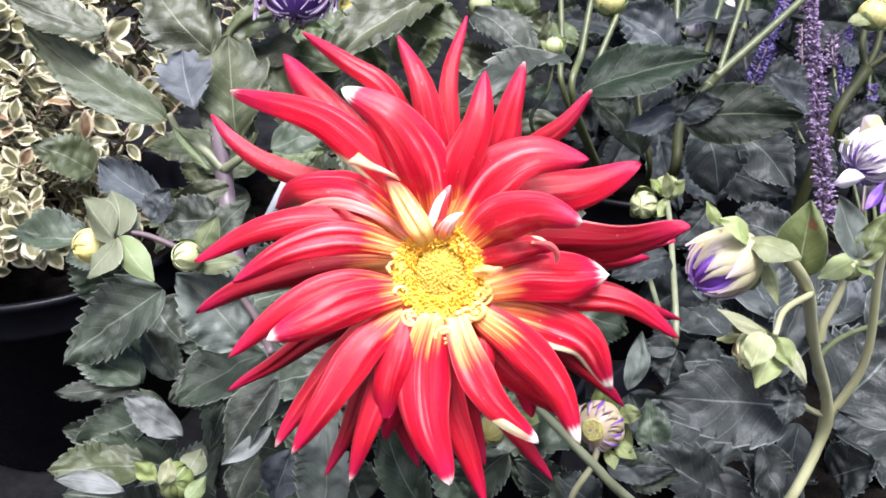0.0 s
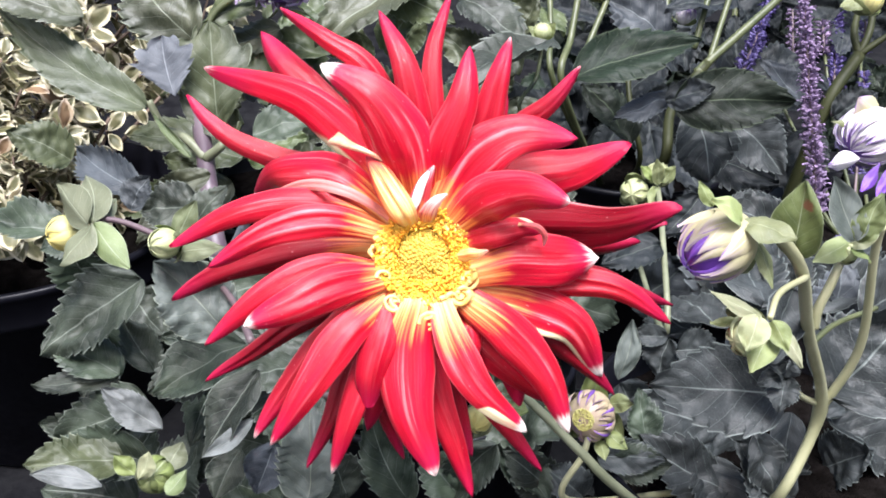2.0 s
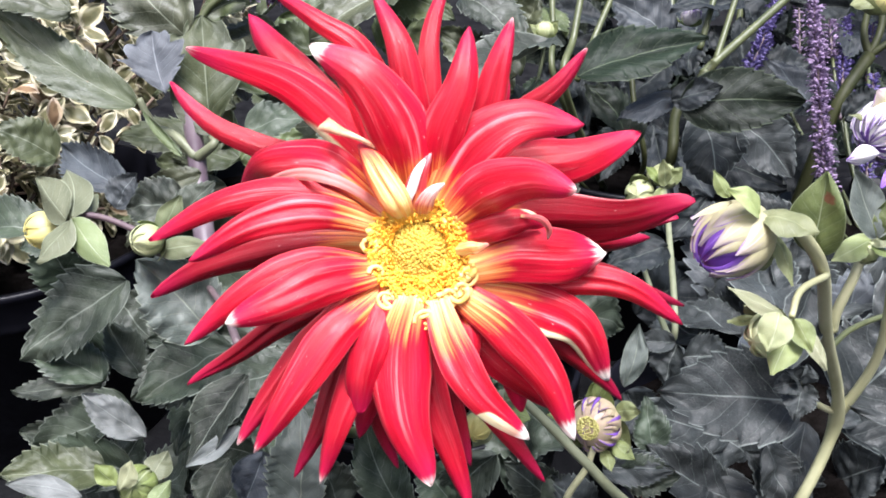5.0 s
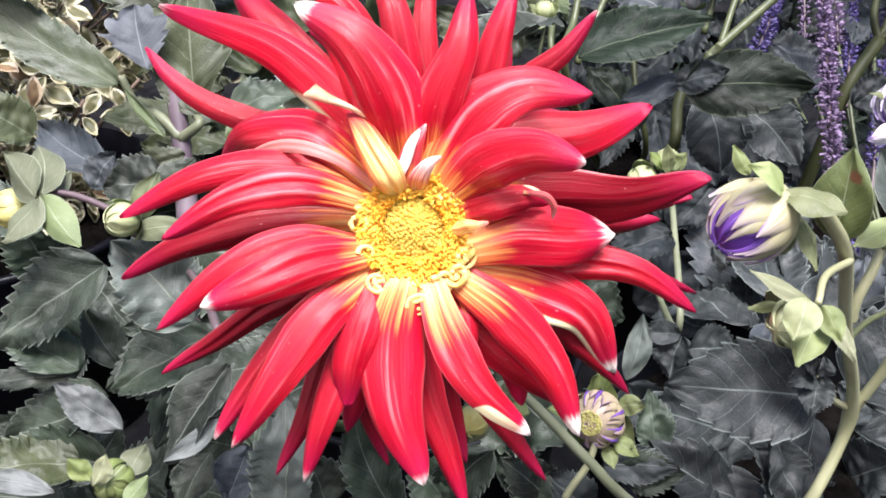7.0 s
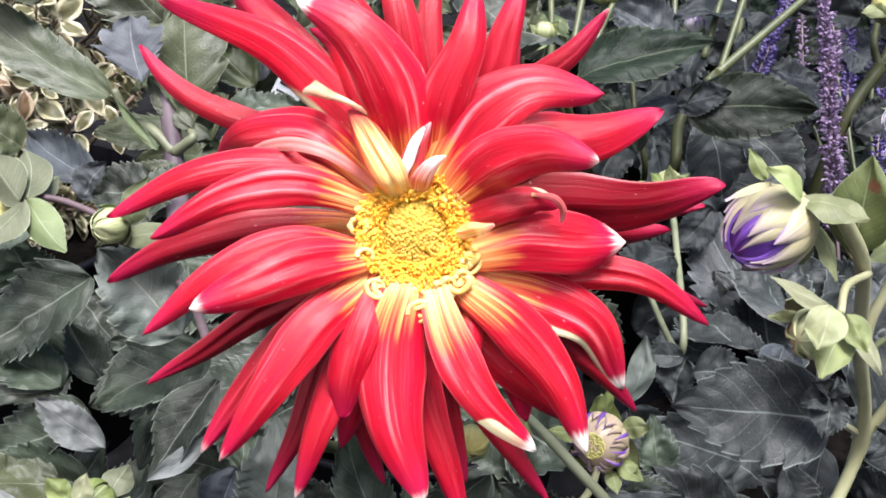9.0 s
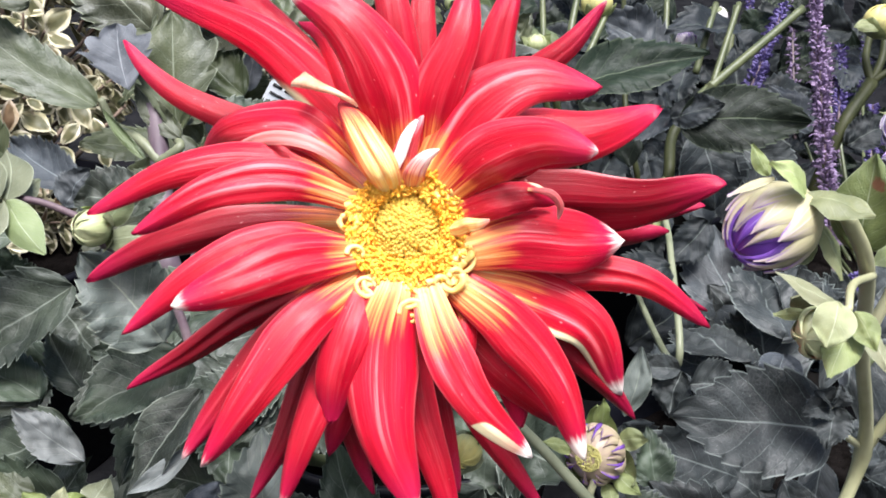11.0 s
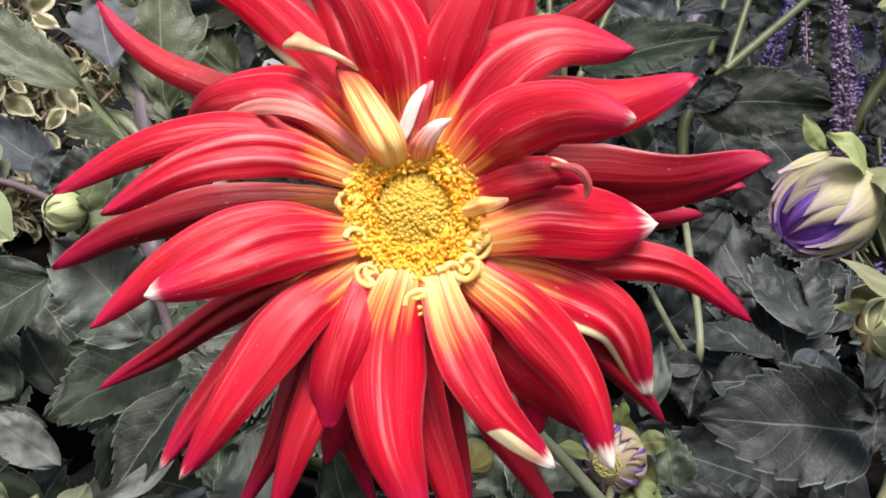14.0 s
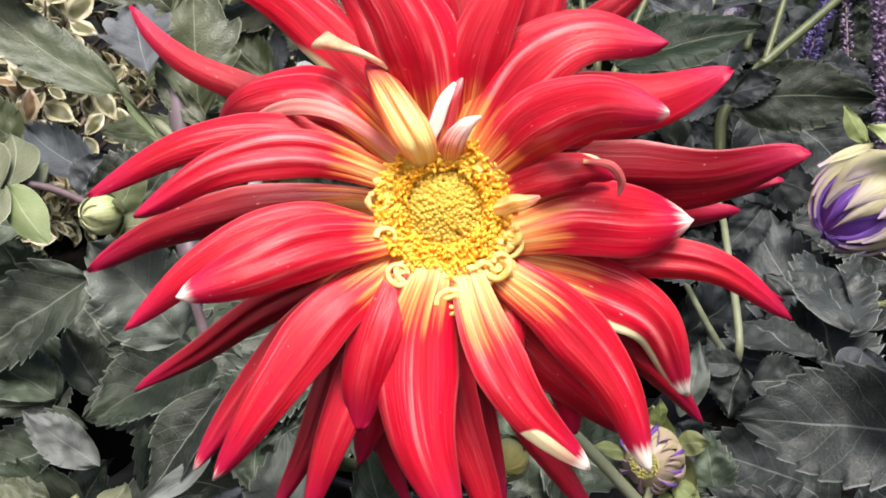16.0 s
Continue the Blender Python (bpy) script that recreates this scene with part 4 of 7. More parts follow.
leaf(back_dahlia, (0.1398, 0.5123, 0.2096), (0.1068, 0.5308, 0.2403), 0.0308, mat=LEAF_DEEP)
leaf(back_dahlia, (0.1765, 0.5154, 0.2332), (0.1852, 0.4909, 0.1929), 0.0398, mat=LEAF_BACK, tooth=0.05, full=0.5, fold=0.2, crumple=0.1)
leaf(back_dahlia, (0.1997, 0.5109, 0.2254), (0.2320, 0.4939, 0.1971), 0.0338, mat=LEAF_BACK, tooth=0.04, full=0.42, fold=0.2, crumple=0.1)
leaf(back_dahlia, (0.2607, 0.5552, 0.2202), (0.2325, 0.5702, 0.2451), 0.0210, mat=LEAF_BLUE)
leaf(back_dahlia, (0.1789, 0.6149, 0.2425), (0.1336, 0.6314, 0.2701), 0.0388, mat=LEAF_BLUE)
leaf(back_dahlia, (0.1686, 0.4509, 0.2045), (0.1459, 0.4386, 0.1847), 0.0198)
leaf(back_dahlia, (0.1306, 0.3849, 0.2122), (0.0985, 0.3705, 0.2084), 0.0215)
leaf(purple_dahlia, (0.1954, 0.4181, 0.1387), (0.1636, 0.4639, 0.2025), 0.0439, mat=LEAF_BLUE)
leaf(purple_dahlia, (0.1484, 0.2588, 0.2247), (0.0990, 0.2645, 0.2236), 0.0341, roll=-6, crumple=0.10, full=0.36, fold=0.2, tooth=0.07, teeth=9)
leaf(purple_dahlia, (0.1450, 0.2559, 0.2350), (0.1403, 0.2446, 0.2280), 0.0114)
leaf(purple_dahlia, (0.1446, 0.2559, 0.2350), (0.1328, 0.2501, 0.2371), 0.0083)
leaf(purple_dahlia, (0.1438, 0.2546, 0.2366), (0.1368, 0.2536, 0.2427), 0.0066)
leaf(purple_dahlia, (0.1442, 0.2544, 0.2363), (0.1446, 0.2545, 0.2442), 0.0066)
leaf(purple_dahlia, (0.1507, 0.2921, 0.1369), (0.1109, 0.3053, 0.1592), 0.0277)
leaf(purple_dahlia, (0.1563, 0.2913, 0.1737), (0.1654, 0.2770, 0.1503), 0.0213)
leaf(purple_dahlia, (0.1797, 0.2843, 0.2003), (0.2113, 0.3021, 0.2288), 0.0486)
leaf(purple_dahlia, (0.2272, 0.3724, 0.1518), (0.2327, 0.3996, 0.1962), 0.0348, mat=LEAF_BLUE)
leaf(purple_dahlia, (0.1288, 0.2400, 0.2954), (0.1287, 0.2438, 0.3209), 0.0161, mat=LEAF_SPOTTED, tooth=0.0, facing=Vector((-0.30, -0.62, 0.72)), crumple=0.05, fold=0.2)
leaf(purple_dahlia, (0.1563, 0.2575, 0.2918), (0.1467, 0.2640, 0.3120), 0.0123, tooth=0.0, mat=LEAF_LIGHT, crumple=0.05)
leaf(purple_dahlia, (0.1576, 0.2570, 0.2911), (0.1632, 0.2612, 0.3074), 0.0108, mat=LEAF_PALE, tooth=0.0)
leaf(purple_dahlia, (0.1018, 0.3196, 0.1795), (0.1072, 0.3298, 0.2060), 0.0108, mat=LEAF_LIGHT, tooth=0.0, full=0.5)
leaf(purple_dahlia, (0.1262, 0.3368, 0.1913), (0.1086, 0.3370, 0.1918), 0.0108)
leaf(purple_dahlia, (0.1275, 0.3362, 0.1901), (0.1223, 0.3262, 0.1740), 0.0162)
leaf(purple_dahlia, (0.1275, 0.3255, 0.1918), (0.1486, 0.3258, 0.1920), 0.0184)
leaf(purple_dahlia, (0.1111, 0.3483, 0.1528), (0.1263, 0.3276, 0.1378), 0.0243)
leaf(purple_dahlia, (0.0907, 0.2924, 0.1575), (0.1189, 0.2849, 0.1639), 0.0157)
leaf(purple_dahlia, (0.2080, 0.3250, 0.1513), (0.2388, 0.3110, 0.1279), 0.0359)
leaf(purple_dahlia, (0.2056, 0.3338, 0.1274), (0.2176, 0.3188, 0.1027), 0.0319)
leaf(purple_dahlia, (0.1842, 0.4185, 0.1512), (0.2240, 0.4053, 0.1290), 0.0329)
leaf(back_dahlia, (0.1414, 0.4666, 0.1157), (0.1853, 0.4826, 0.1411), 0.0406)
leaf(back_dahlia, (0.2285, 0.5333, 0.1465), (0.2683, 0.5173, 0.1198), 0.0435)
leaf(back_dahlia, (0.2752, 0.5649, 0.1973), (0.2639, 0.5379, 0.1535), 0.0356)
leaf(back_dahlia, (0.2756, 0.5685, 0.2799), (0.2387, 0.5699, 0.2829), 0.0221)
leaf(back_dahlia, (0.2682, 0.5226, 0.2242), (0.2962, 0.5305, 0.2367), 0.0217)
leaf(red_dahlia, (-0.1349, 0.3716, 0.1872), (-0.1138, 0.3529, 0.1756), 0.0344)
leaf(red_dahlia, (-0.0613, 0.3241, 0.1296), (-0.0914, 0.3117, 0.1500), 0.0231)
leaf(red_dahlia, (-0.1458, 0.3394, 0.0850), (-0.1229, 0.3429, 0.1307), 0.0257)
leaf(red_dahlia, (-0.0912, 0.3535, 0.1052), (-0.0684, 0.3638, 0.1197), 0.0314)
leaf(red_dahlia, (-0.1020, 0.3707, 0.1776), (-0.0611, 0.3708, 0.1502), 0.0303)
leaf(red_dahlia, (-0.1292, 0.3294, 0.0991), (-0.0923, 0.3409, 0.1249), 0.0277)
leaf(red_dahlia, (-0.0855, 0.3414, 0.1640), (-0.0937, 0.3018, 0.1530), 0.0219)
leaf(red_dahlia, (-0.0877, 0.3677, 0.1648), (-0.1312, 0.3799, 0.1472), 0.0252)
leaf(red_dahlia, (-0.1167, 0.3770, 0.1690), (-0.1248, 0.3665, 0.1386), 0.0267)
leaf(red_dahlia, (-0.0890, 0.3105, 0.1211), (-0.0574, 0.3109, 0.1059), 0.0309)
leaf(red_dahlia, (-0.1301, 0.3475, 0.1728), (-0.1625, 0.3475, 0.1638), 0.0348)
leaf(red_dahlia, (-0.0485, 0.3590, 0.1001), (-0.0131, 0.3708, 0.0843), 0.0333)
leaf(red_dahlia, (-0.1160, 0.3297, 0.0936), (-0.0957, 0.3293, 0.1309), 0.0277)
leaf(red_dahlia, (-0.1598, 0.3807, 0.1374), (-0.1633, 0.3482, 0.1381), 0.0238)
leaf(red_dahlia, (-0.0646, 0.3512, 0.1661), (-0.0210, 0.3333, 0.1515), 0.0248)
leaf(red_dahlia, (-0.1517, 0.3627, 0.1998), (-0.1552, 0.3513, 0.2349), 0.0279)
leaf(red_dahlia, (-0.1265, 0.3052, 0.1113), (-0.1692, 0.3018, 0.1237), 0.0353)
leaf(red_dahlia, (-0.1049, 0.3642, 0.1728), (-0.0625, 0.3467, 0.1780), 0.0339)
leaf(red_dahlia, (-0.0560, 0.3317, 0.1629), (-0.0529, 0.3022, 0.1530), 0.0247)
leaf(red_dahlia, (-0.0519, 0.3532, 0.1960), (-0.0151, 0.3783, 0.1982), 0.0282)
leaf(red_dahlia, (-0.0545, 0.3560, 0.1164), (-0.0521, 0.3539, 0.1608), 0.0242)
leaf(red_dahlia, (-0.0588, 0.3459, 0.0846), (-0.0837, 0.3363, 0.0502), 0.0313)
leaf(purple_dahlia, (0.2463, 0.4123, 0.1094), (0.2380, 0.4388, 0.1222), 0.0359)
leaf(purple_dahlia, (0.1229, 0.3875, 0.0308), (0.1095, 0.4096, 0.0384), 0.0244)
leaf(purple_dahlia, (0.2523, 0.3690, 0.1190), (0.2743, 0.3524, 0.0935), 0.0324)
leaf(purple_dahlia, (0.2431, 0.4006, 0.1785), (0.2774, 0.4187, 0.1807), 0.0242)
leaf(purple_dahlia, (0.2524, 0.4015, 0.0630), (0.1984, 0.3932, 0.0867), 0.0309)
leaf(purple_dahlia, (0.1654, 0.3859, 0.0523), (0.1182, 0.3615, 0.0688), 0.0218)
leaf(purple_dahlia, (0.2134, 0.4267, 0.1048), (0.1832, 0.4255, 0.1264), 0.0325)
leaf(purple_dahlia, (0.1992, 0.4668, 0.1744), (0.2128, 0.4763, 0.1955), 0.0274)
leaf(purple_dahlia, (0.2282, 0.4062, 0.1573), (0.1683, 0.3834, 0.1689), 0.0231)
leaf(purple_dahlia, (0.2096, 0.3741, 0.0669), (0.1671, 0.3715, 0.0460), 0.0232)
leaf(purple_dahlia, (0.2453, 0.4198, 0.1696), (0.2707, 0.4429, 0.1877), 0.0248)
leaf(purple_dahlia, (0.2393, 0.4121, 0.1781), (0.2006, 0.4094, 0.1782), 0.0344)
leaf(purple_dahlia, (0.2173, 0.4356, 0.1940), (0.1796, 0.4452, 0.1988), 0.0290)
leaf(purple_dahlia, (0.1202, 0.4452, 0.1404), (0.0937, 0.4452, 0.1025), 0.0312)
leaf(purple_dahlia, (0.2129, 0.3865, 0.1138), (0.2543, 0.4077, 0.1190), 0.0266)
leaf(purple_dahlia, (0.2543, 0.3880, 0.0754), (0.2265, 0.3885, 0.0613), 0.0272)
leaf(purple_dahlia, (0.2035, 0.4117, 0.1858), (0.2241, 0.3792, 0.1726), 0.0337)
leaf(purple_dahlia, (0.2541, 0.3970, 0.0632), (0.2861, 0.4009, 0.0709), 0.0291)
leaf(tall_dahlia, (-0.0095, 0.6152, 0.1580), (0.0225, 0.6211, 0.1613), 0.0316)
leaf(tall_dahlia, (0.0367, 0.6519, 0.1979), (0.0206, 0.6232, 0.1686), 0.0301)
leaf(tall_dahlia, (0.0722, 0.5767, 0.2143), (0.0775, 0.5628, 0.1877), 0.0358)
leaf(tall_dahlia, (0.0732, 0.6119, 0.2470), (0.0869, 0.6171, 0.2725), 0.0221)
leaf(tall_dahlia, (-0.1145, 0.6381, 0.2144), (-0.1481, 0.6656, 0.2254), 0.0311)
leaf(tall_dahlia, (-0.1310, 0.7159, 0.2671), (-0.0808, 0.7193, 0.2699), 0.0266)
leaf(tall_dahlia, (-0.1238, 0.5952, 0.2709), (-0.0807, 0.6140, 0.2837), 0.0243)
leaf(tall_dahlia, (-0.1067, 0.6932, 0.2353), (-0.0823, 0.6802, 0.2061), 0.0297)
leaf(tall_dahlia, (0.0903, 0.6396, 0.2594), (0.1045, 0.6010, 0.2497), 0.0261)
leaf(tall_dahlia, (-0.1418, 0.7193, 0.2671), (-0.1546, 0.7037, 0.2322), 0.0323)
leaf(tall_dahlia, (0.0123, 0.6298, 0.1488), (0.0038, 0.6519, 0.1756), 0.0320)
leaf(tall_dahlia, (-0.0120, 0.5702, 0.2454), (0.0110, 0.5581, 0.2769), 0.0240)
leaf(tall_dahlia, (0.0668, 0.6219, 0.2653), (0.0455, 0.6260, 0.2993), 0.0272)
leaf(tall_dahlia, (-0.0541, 0.7070, 0.2762), (-0.0021, 0.6817, 0.2781), 0.0239)
leaf(tall_dahlia, (0.0597, 0.5574, 0.2041), (0.0210, 0.5680, 0.2106), 0.0247)
leaf(tall_dahlia, (0.0586, 0.6050, 0.1536), (0.1017, 0.6057, 0.1750), 0.0336)
leaf(tall_dahlia, (0.0547, 0.5584, 0.2385), (0.0173, 0.5575, 0.2663), 0.0306)
leaf(tall_dahlia, (0.0686, 0.5481, 0.2406), (0.0448, 0.5715, 0.2542), 0.0316)
leaf(tall_dahlia, (-0.0792, 0.6015, 0.1712), (-0.1075, 0.5961, 0.1361), 0.0349)
leaf(tall_dahlia, (0.0735, 0.6319, 0.1992), (0.0406, 0.6603, 0.2098), 0.0272)
leaf(tall_dahlia, (-0.1348, 0.5983, 0.2014), (-0.1713, 0.5860, 0.2164), 0.0245)
leaf(tall_dahlia, (-0.1517, 0.6458, 0.1702), (-0.1679, 0.6766, 0.1843), 0.0339)
leaf(tall_dahlia, (-0.0296, 0.7046, 0.2814), (-0.0581, 0.6867, 0.3083), 0.0315)
leaf(tall_dahlia, (-0.1345, 0.5684, 0.2484), (-0.1684, 0.5593, 0.2187), 0.0334)
leaf(tall_dahlia, (-0.0822, 0.6390, 0.2383), (-0.0452, 0.6535, 0.2268), 0.0332)
leaf(tall_dahlia, (0.0672, 0.6600, 0.2471), (0.0768, 0.6707, 0.2798), 0.0245)
leaf(back_dahlia, (0.1128, 0.6908, 0.1204), (0.1047, 0.6626, 0.0935), 0.0323)
leaf(back_dahlia, (0.3404, 0.7043, 0.2344), (0.3266, 0.6598, 0.2156), 0.0262)
leaf(back_dahlia, (0.1650, 0.5730, 0.1723), (0.1711, 0.6051, 0.1862), 0.0253)
leaf(back_dahlia, (0.1339, 0.7624, 0.2370), (0.1083, 0.7752, 0.2679), 0.0241)
leaf(back_dahlia, (0.2127, 0.7464, 0.1924), (0.2346, 0.7463, 0.1669), 0.0242)
leaf(back_dahlia, (0.3731, 0.6992, 0.2408), (0.3335, 0.6900, 0.2764), 0.0357)
leaf(back_dahlia, (0.1340, 0.5741, 0.2071), (0.1335, 0.5700, 0.2369), 0.0223)
leaf(back_dahlia, (0.2072, 0.7589, 0.2148), (0.1813, 0.7887, 0.2255), 0.0252)
leaf(back_dahlia, (0.1738, 0.6871, 0.1076), (0.1477, 0.6817, 0.1509), 0.0365)
leaf(back_dahlia, (0.3167, 0.7036, 0.1647), (0.3343, 0.6737, 0.1596), 0.0295)
leaf(back_dahlia, (0.2427, 0.6421, 0.2130), (0.2428, 0.6706, 0.2442), 0.0231)
leaf(back_dahlia, (0.1328, 0.6504, 0.2668), (0.1017, 0.6576, 0.2771), 0.0277)
leaf(back_dahlia, (0.2185, 0.7131, 0.1513), (0.2386, 0.7158, 0.1189), 0.0260)
leaf(back_dahlia, (0.1120, 0.7473, 0.2453), (0.1047, 0.7631, 0.2809), 0.0226)
leaf(back_dahlia, (0.1798, 0.6294, 0.1837), (0.2029, 0.6110, 0.1667), 0.0278)
leaf(back_dahlia, (0.1992, 0.6254, 0.2879), (0.2055, 0.6352, 0.3211), 0.0237)
leaf(back_dahlia, (0.1954, 0.7209, 0.1797), (0.1435, 0.7139, 0.1768), 0.0249)
leaf(back_dahlia, (0.2750, 0.6731, 0.1904), (0.2668, 0.6780, 0.2137), 0.0351)
leaf(back_dahlia, (0.1271, 0.6571, 0.2951), (0.1161, 0.6266, 0.2721), 0.0323)
leaf(back_dahlia, (0.1503, 0.7081, 0.2266), (0.1027, 0.7304, 0.2313), 0.0269)
leaf(back_dahlia, (0.1933, 0.6696, 0.2033), (0.1565, 0.6349, 0.1854), 0.0294)
leaf(back_dahlia, (0.1348, 0.6426, 0.1447), (0.1695, 0.6497, 0.1443), 0.0322)
leaf(back_dahlia, (0.1218, 0.6899, 0.1360), (0.1686, 0.6882, 0.1152), 0.0323)
leaf(back_dahlia, (0.2247, 0.6189, 0.2692), (0.1709, 0.5962, 0.2695), 0.0296)
leaf(back_dahlia, (0.1944, 0.7174, 0.1529), (0.2198, 0.7181, 0.1728), 0.0222)
leaf(back_dahlia, (0.2644, 0.6837, 0.1330), (0.2908, 0.6533, 0.1327), 0.0285)
leaf(back_dahlia, (0.3782, 0.7443, 0.2302), (0.4135, 0.7304, 0.2451), 0.0368)
leaf(back_dahlia, (0.3168, 0.5509, 0.1700), (0.3514, 0.5474, 0.1714), 0.0292)
leaf(back_dahlia, (0.1284, 0.6774, 0.1788), (0.0994, 0.6870, 0.2007), 0.0334)
leaf(back_dahlia, (0.1078, 0.6151, 0.2400), (0.1429, 0.5902, 0.2257), 0.0275)
leaf(back_dahlia, (0.1615, 0.5997, 0.2198), (0.1444, 0.6273, 0.2306), 0.0252)
leaf(back_dahlia, (0.3064, 0.6521, 0.2091), (0.2973, 0.6445, 0.1815), 0.0310)
leaf(back_dahlia, (0.2536, 0.7113, 0.2454), (0.2744, 0.6996, 0.2202), 0.0314)
leaf(back_dahlia, (0.2423, 0.6137, 0.2183), (0.2887, 0.6253, 0.2250), 0.0380)
leaf(purple_dahlia, (0.1645, 0.3755, 0.0938), (0.1951, 0.3428, 0.0962), 0.0240)
leaf(purple_dahlia, (0.2268, 0.4250, 0.1319), (0.1868, 0.4160, 0.1484), 0.0349)
leaf(purple_dahlia, (0.2296, 0.3987, 0.1210), (0.2107, 0.3995, 0.1468), 0.0328)
leaf(purple_dahlia, (0.2089, 0.3793, 0.0869), (0.1795, 0.3881, 0.1231), 0.0346)
leaf(purple_dahlia, (0.2122, 0.3915, 0.0761), (0.1688, 0.3927, 0.1096), 0.0281)
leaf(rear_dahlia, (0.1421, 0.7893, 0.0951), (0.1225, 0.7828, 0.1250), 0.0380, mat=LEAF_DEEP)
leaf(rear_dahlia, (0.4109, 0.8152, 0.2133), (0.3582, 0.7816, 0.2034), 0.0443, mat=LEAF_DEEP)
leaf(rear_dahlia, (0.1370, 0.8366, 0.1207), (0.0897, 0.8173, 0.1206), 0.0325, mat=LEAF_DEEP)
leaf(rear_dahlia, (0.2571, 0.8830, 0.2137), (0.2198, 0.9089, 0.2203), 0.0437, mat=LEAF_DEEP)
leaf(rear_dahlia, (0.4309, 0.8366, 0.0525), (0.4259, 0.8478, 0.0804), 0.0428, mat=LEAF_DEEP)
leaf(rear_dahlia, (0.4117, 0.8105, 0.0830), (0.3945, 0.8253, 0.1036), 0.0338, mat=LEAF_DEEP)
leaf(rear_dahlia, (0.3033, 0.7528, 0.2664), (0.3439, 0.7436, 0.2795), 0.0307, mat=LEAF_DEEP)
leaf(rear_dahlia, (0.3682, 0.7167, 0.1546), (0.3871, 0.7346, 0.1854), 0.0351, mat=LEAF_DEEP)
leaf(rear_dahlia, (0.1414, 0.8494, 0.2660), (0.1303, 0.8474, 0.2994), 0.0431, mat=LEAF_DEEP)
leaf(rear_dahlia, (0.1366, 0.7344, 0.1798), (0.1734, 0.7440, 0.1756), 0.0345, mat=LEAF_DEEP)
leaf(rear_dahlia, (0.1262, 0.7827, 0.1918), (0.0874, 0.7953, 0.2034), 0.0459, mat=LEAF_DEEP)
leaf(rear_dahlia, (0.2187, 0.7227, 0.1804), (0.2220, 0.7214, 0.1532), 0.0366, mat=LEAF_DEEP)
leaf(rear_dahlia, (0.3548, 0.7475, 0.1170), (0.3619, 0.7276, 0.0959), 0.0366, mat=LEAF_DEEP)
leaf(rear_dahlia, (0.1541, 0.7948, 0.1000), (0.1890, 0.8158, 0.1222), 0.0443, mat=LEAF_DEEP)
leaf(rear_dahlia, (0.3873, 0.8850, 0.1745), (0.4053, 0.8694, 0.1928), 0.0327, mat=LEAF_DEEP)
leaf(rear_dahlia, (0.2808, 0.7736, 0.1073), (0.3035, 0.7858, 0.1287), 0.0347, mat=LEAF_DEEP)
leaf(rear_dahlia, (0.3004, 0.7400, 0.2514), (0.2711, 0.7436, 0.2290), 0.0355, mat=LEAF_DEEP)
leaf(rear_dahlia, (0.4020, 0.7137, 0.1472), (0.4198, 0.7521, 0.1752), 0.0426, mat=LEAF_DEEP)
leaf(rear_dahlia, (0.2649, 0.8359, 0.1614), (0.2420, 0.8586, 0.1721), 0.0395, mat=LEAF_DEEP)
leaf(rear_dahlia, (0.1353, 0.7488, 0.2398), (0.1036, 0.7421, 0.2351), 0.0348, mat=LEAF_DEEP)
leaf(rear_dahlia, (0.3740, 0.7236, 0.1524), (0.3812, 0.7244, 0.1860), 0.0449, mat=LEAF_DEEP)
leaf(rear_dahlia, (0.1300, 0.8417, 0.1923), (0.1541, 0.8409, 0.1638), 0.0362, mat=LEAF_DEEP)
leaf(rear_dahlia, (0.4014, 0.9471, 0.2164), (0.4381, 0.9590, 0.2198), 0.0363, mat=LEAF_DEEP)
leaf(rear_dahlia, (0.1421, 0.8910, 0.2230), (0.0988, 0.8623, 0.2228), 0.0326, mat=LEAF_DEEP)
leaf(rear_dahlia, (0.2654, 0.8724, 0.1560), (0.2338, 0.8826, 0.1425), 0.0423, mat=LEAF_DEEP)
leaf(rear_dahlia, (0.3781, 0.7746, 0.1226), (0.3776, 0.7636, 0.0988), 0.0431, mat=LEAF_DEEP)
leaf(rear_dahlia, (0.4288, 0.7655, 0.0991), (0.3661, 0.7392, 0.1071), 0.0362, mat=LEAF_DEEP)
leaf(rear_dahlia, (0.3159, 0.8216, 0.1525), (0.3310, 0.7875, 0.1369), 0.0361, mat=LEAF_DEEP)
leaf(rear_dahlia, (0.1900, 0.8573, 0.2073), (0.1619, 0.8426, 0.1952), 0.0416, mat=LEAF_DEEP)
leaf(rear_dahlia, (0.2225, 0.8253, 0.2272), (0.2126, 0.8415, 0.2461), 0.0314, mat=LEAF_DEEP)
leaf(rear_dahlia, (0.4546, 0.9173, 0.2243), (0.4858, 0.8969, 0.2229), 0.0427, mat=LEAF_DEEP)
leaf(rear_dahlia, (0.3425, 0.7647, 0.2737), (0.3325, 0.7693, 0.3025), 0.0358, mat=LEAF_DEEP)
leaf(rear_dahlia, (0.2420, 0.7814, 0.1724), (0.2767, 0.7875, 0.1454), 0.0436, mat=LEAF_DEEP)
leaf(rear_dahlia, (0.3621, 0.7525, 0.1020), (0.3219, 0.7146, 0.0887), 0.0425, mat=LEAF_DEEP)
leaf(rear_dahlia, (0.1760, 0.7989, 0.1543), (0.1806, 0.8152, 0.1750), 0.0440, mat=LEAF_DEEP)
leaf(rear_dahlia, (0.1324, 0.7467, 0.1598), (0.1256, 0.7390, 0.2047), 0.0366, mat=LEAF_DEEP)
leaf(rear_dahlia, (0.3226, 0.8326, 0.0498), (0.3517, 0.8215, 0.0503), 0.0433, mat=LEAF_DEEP)
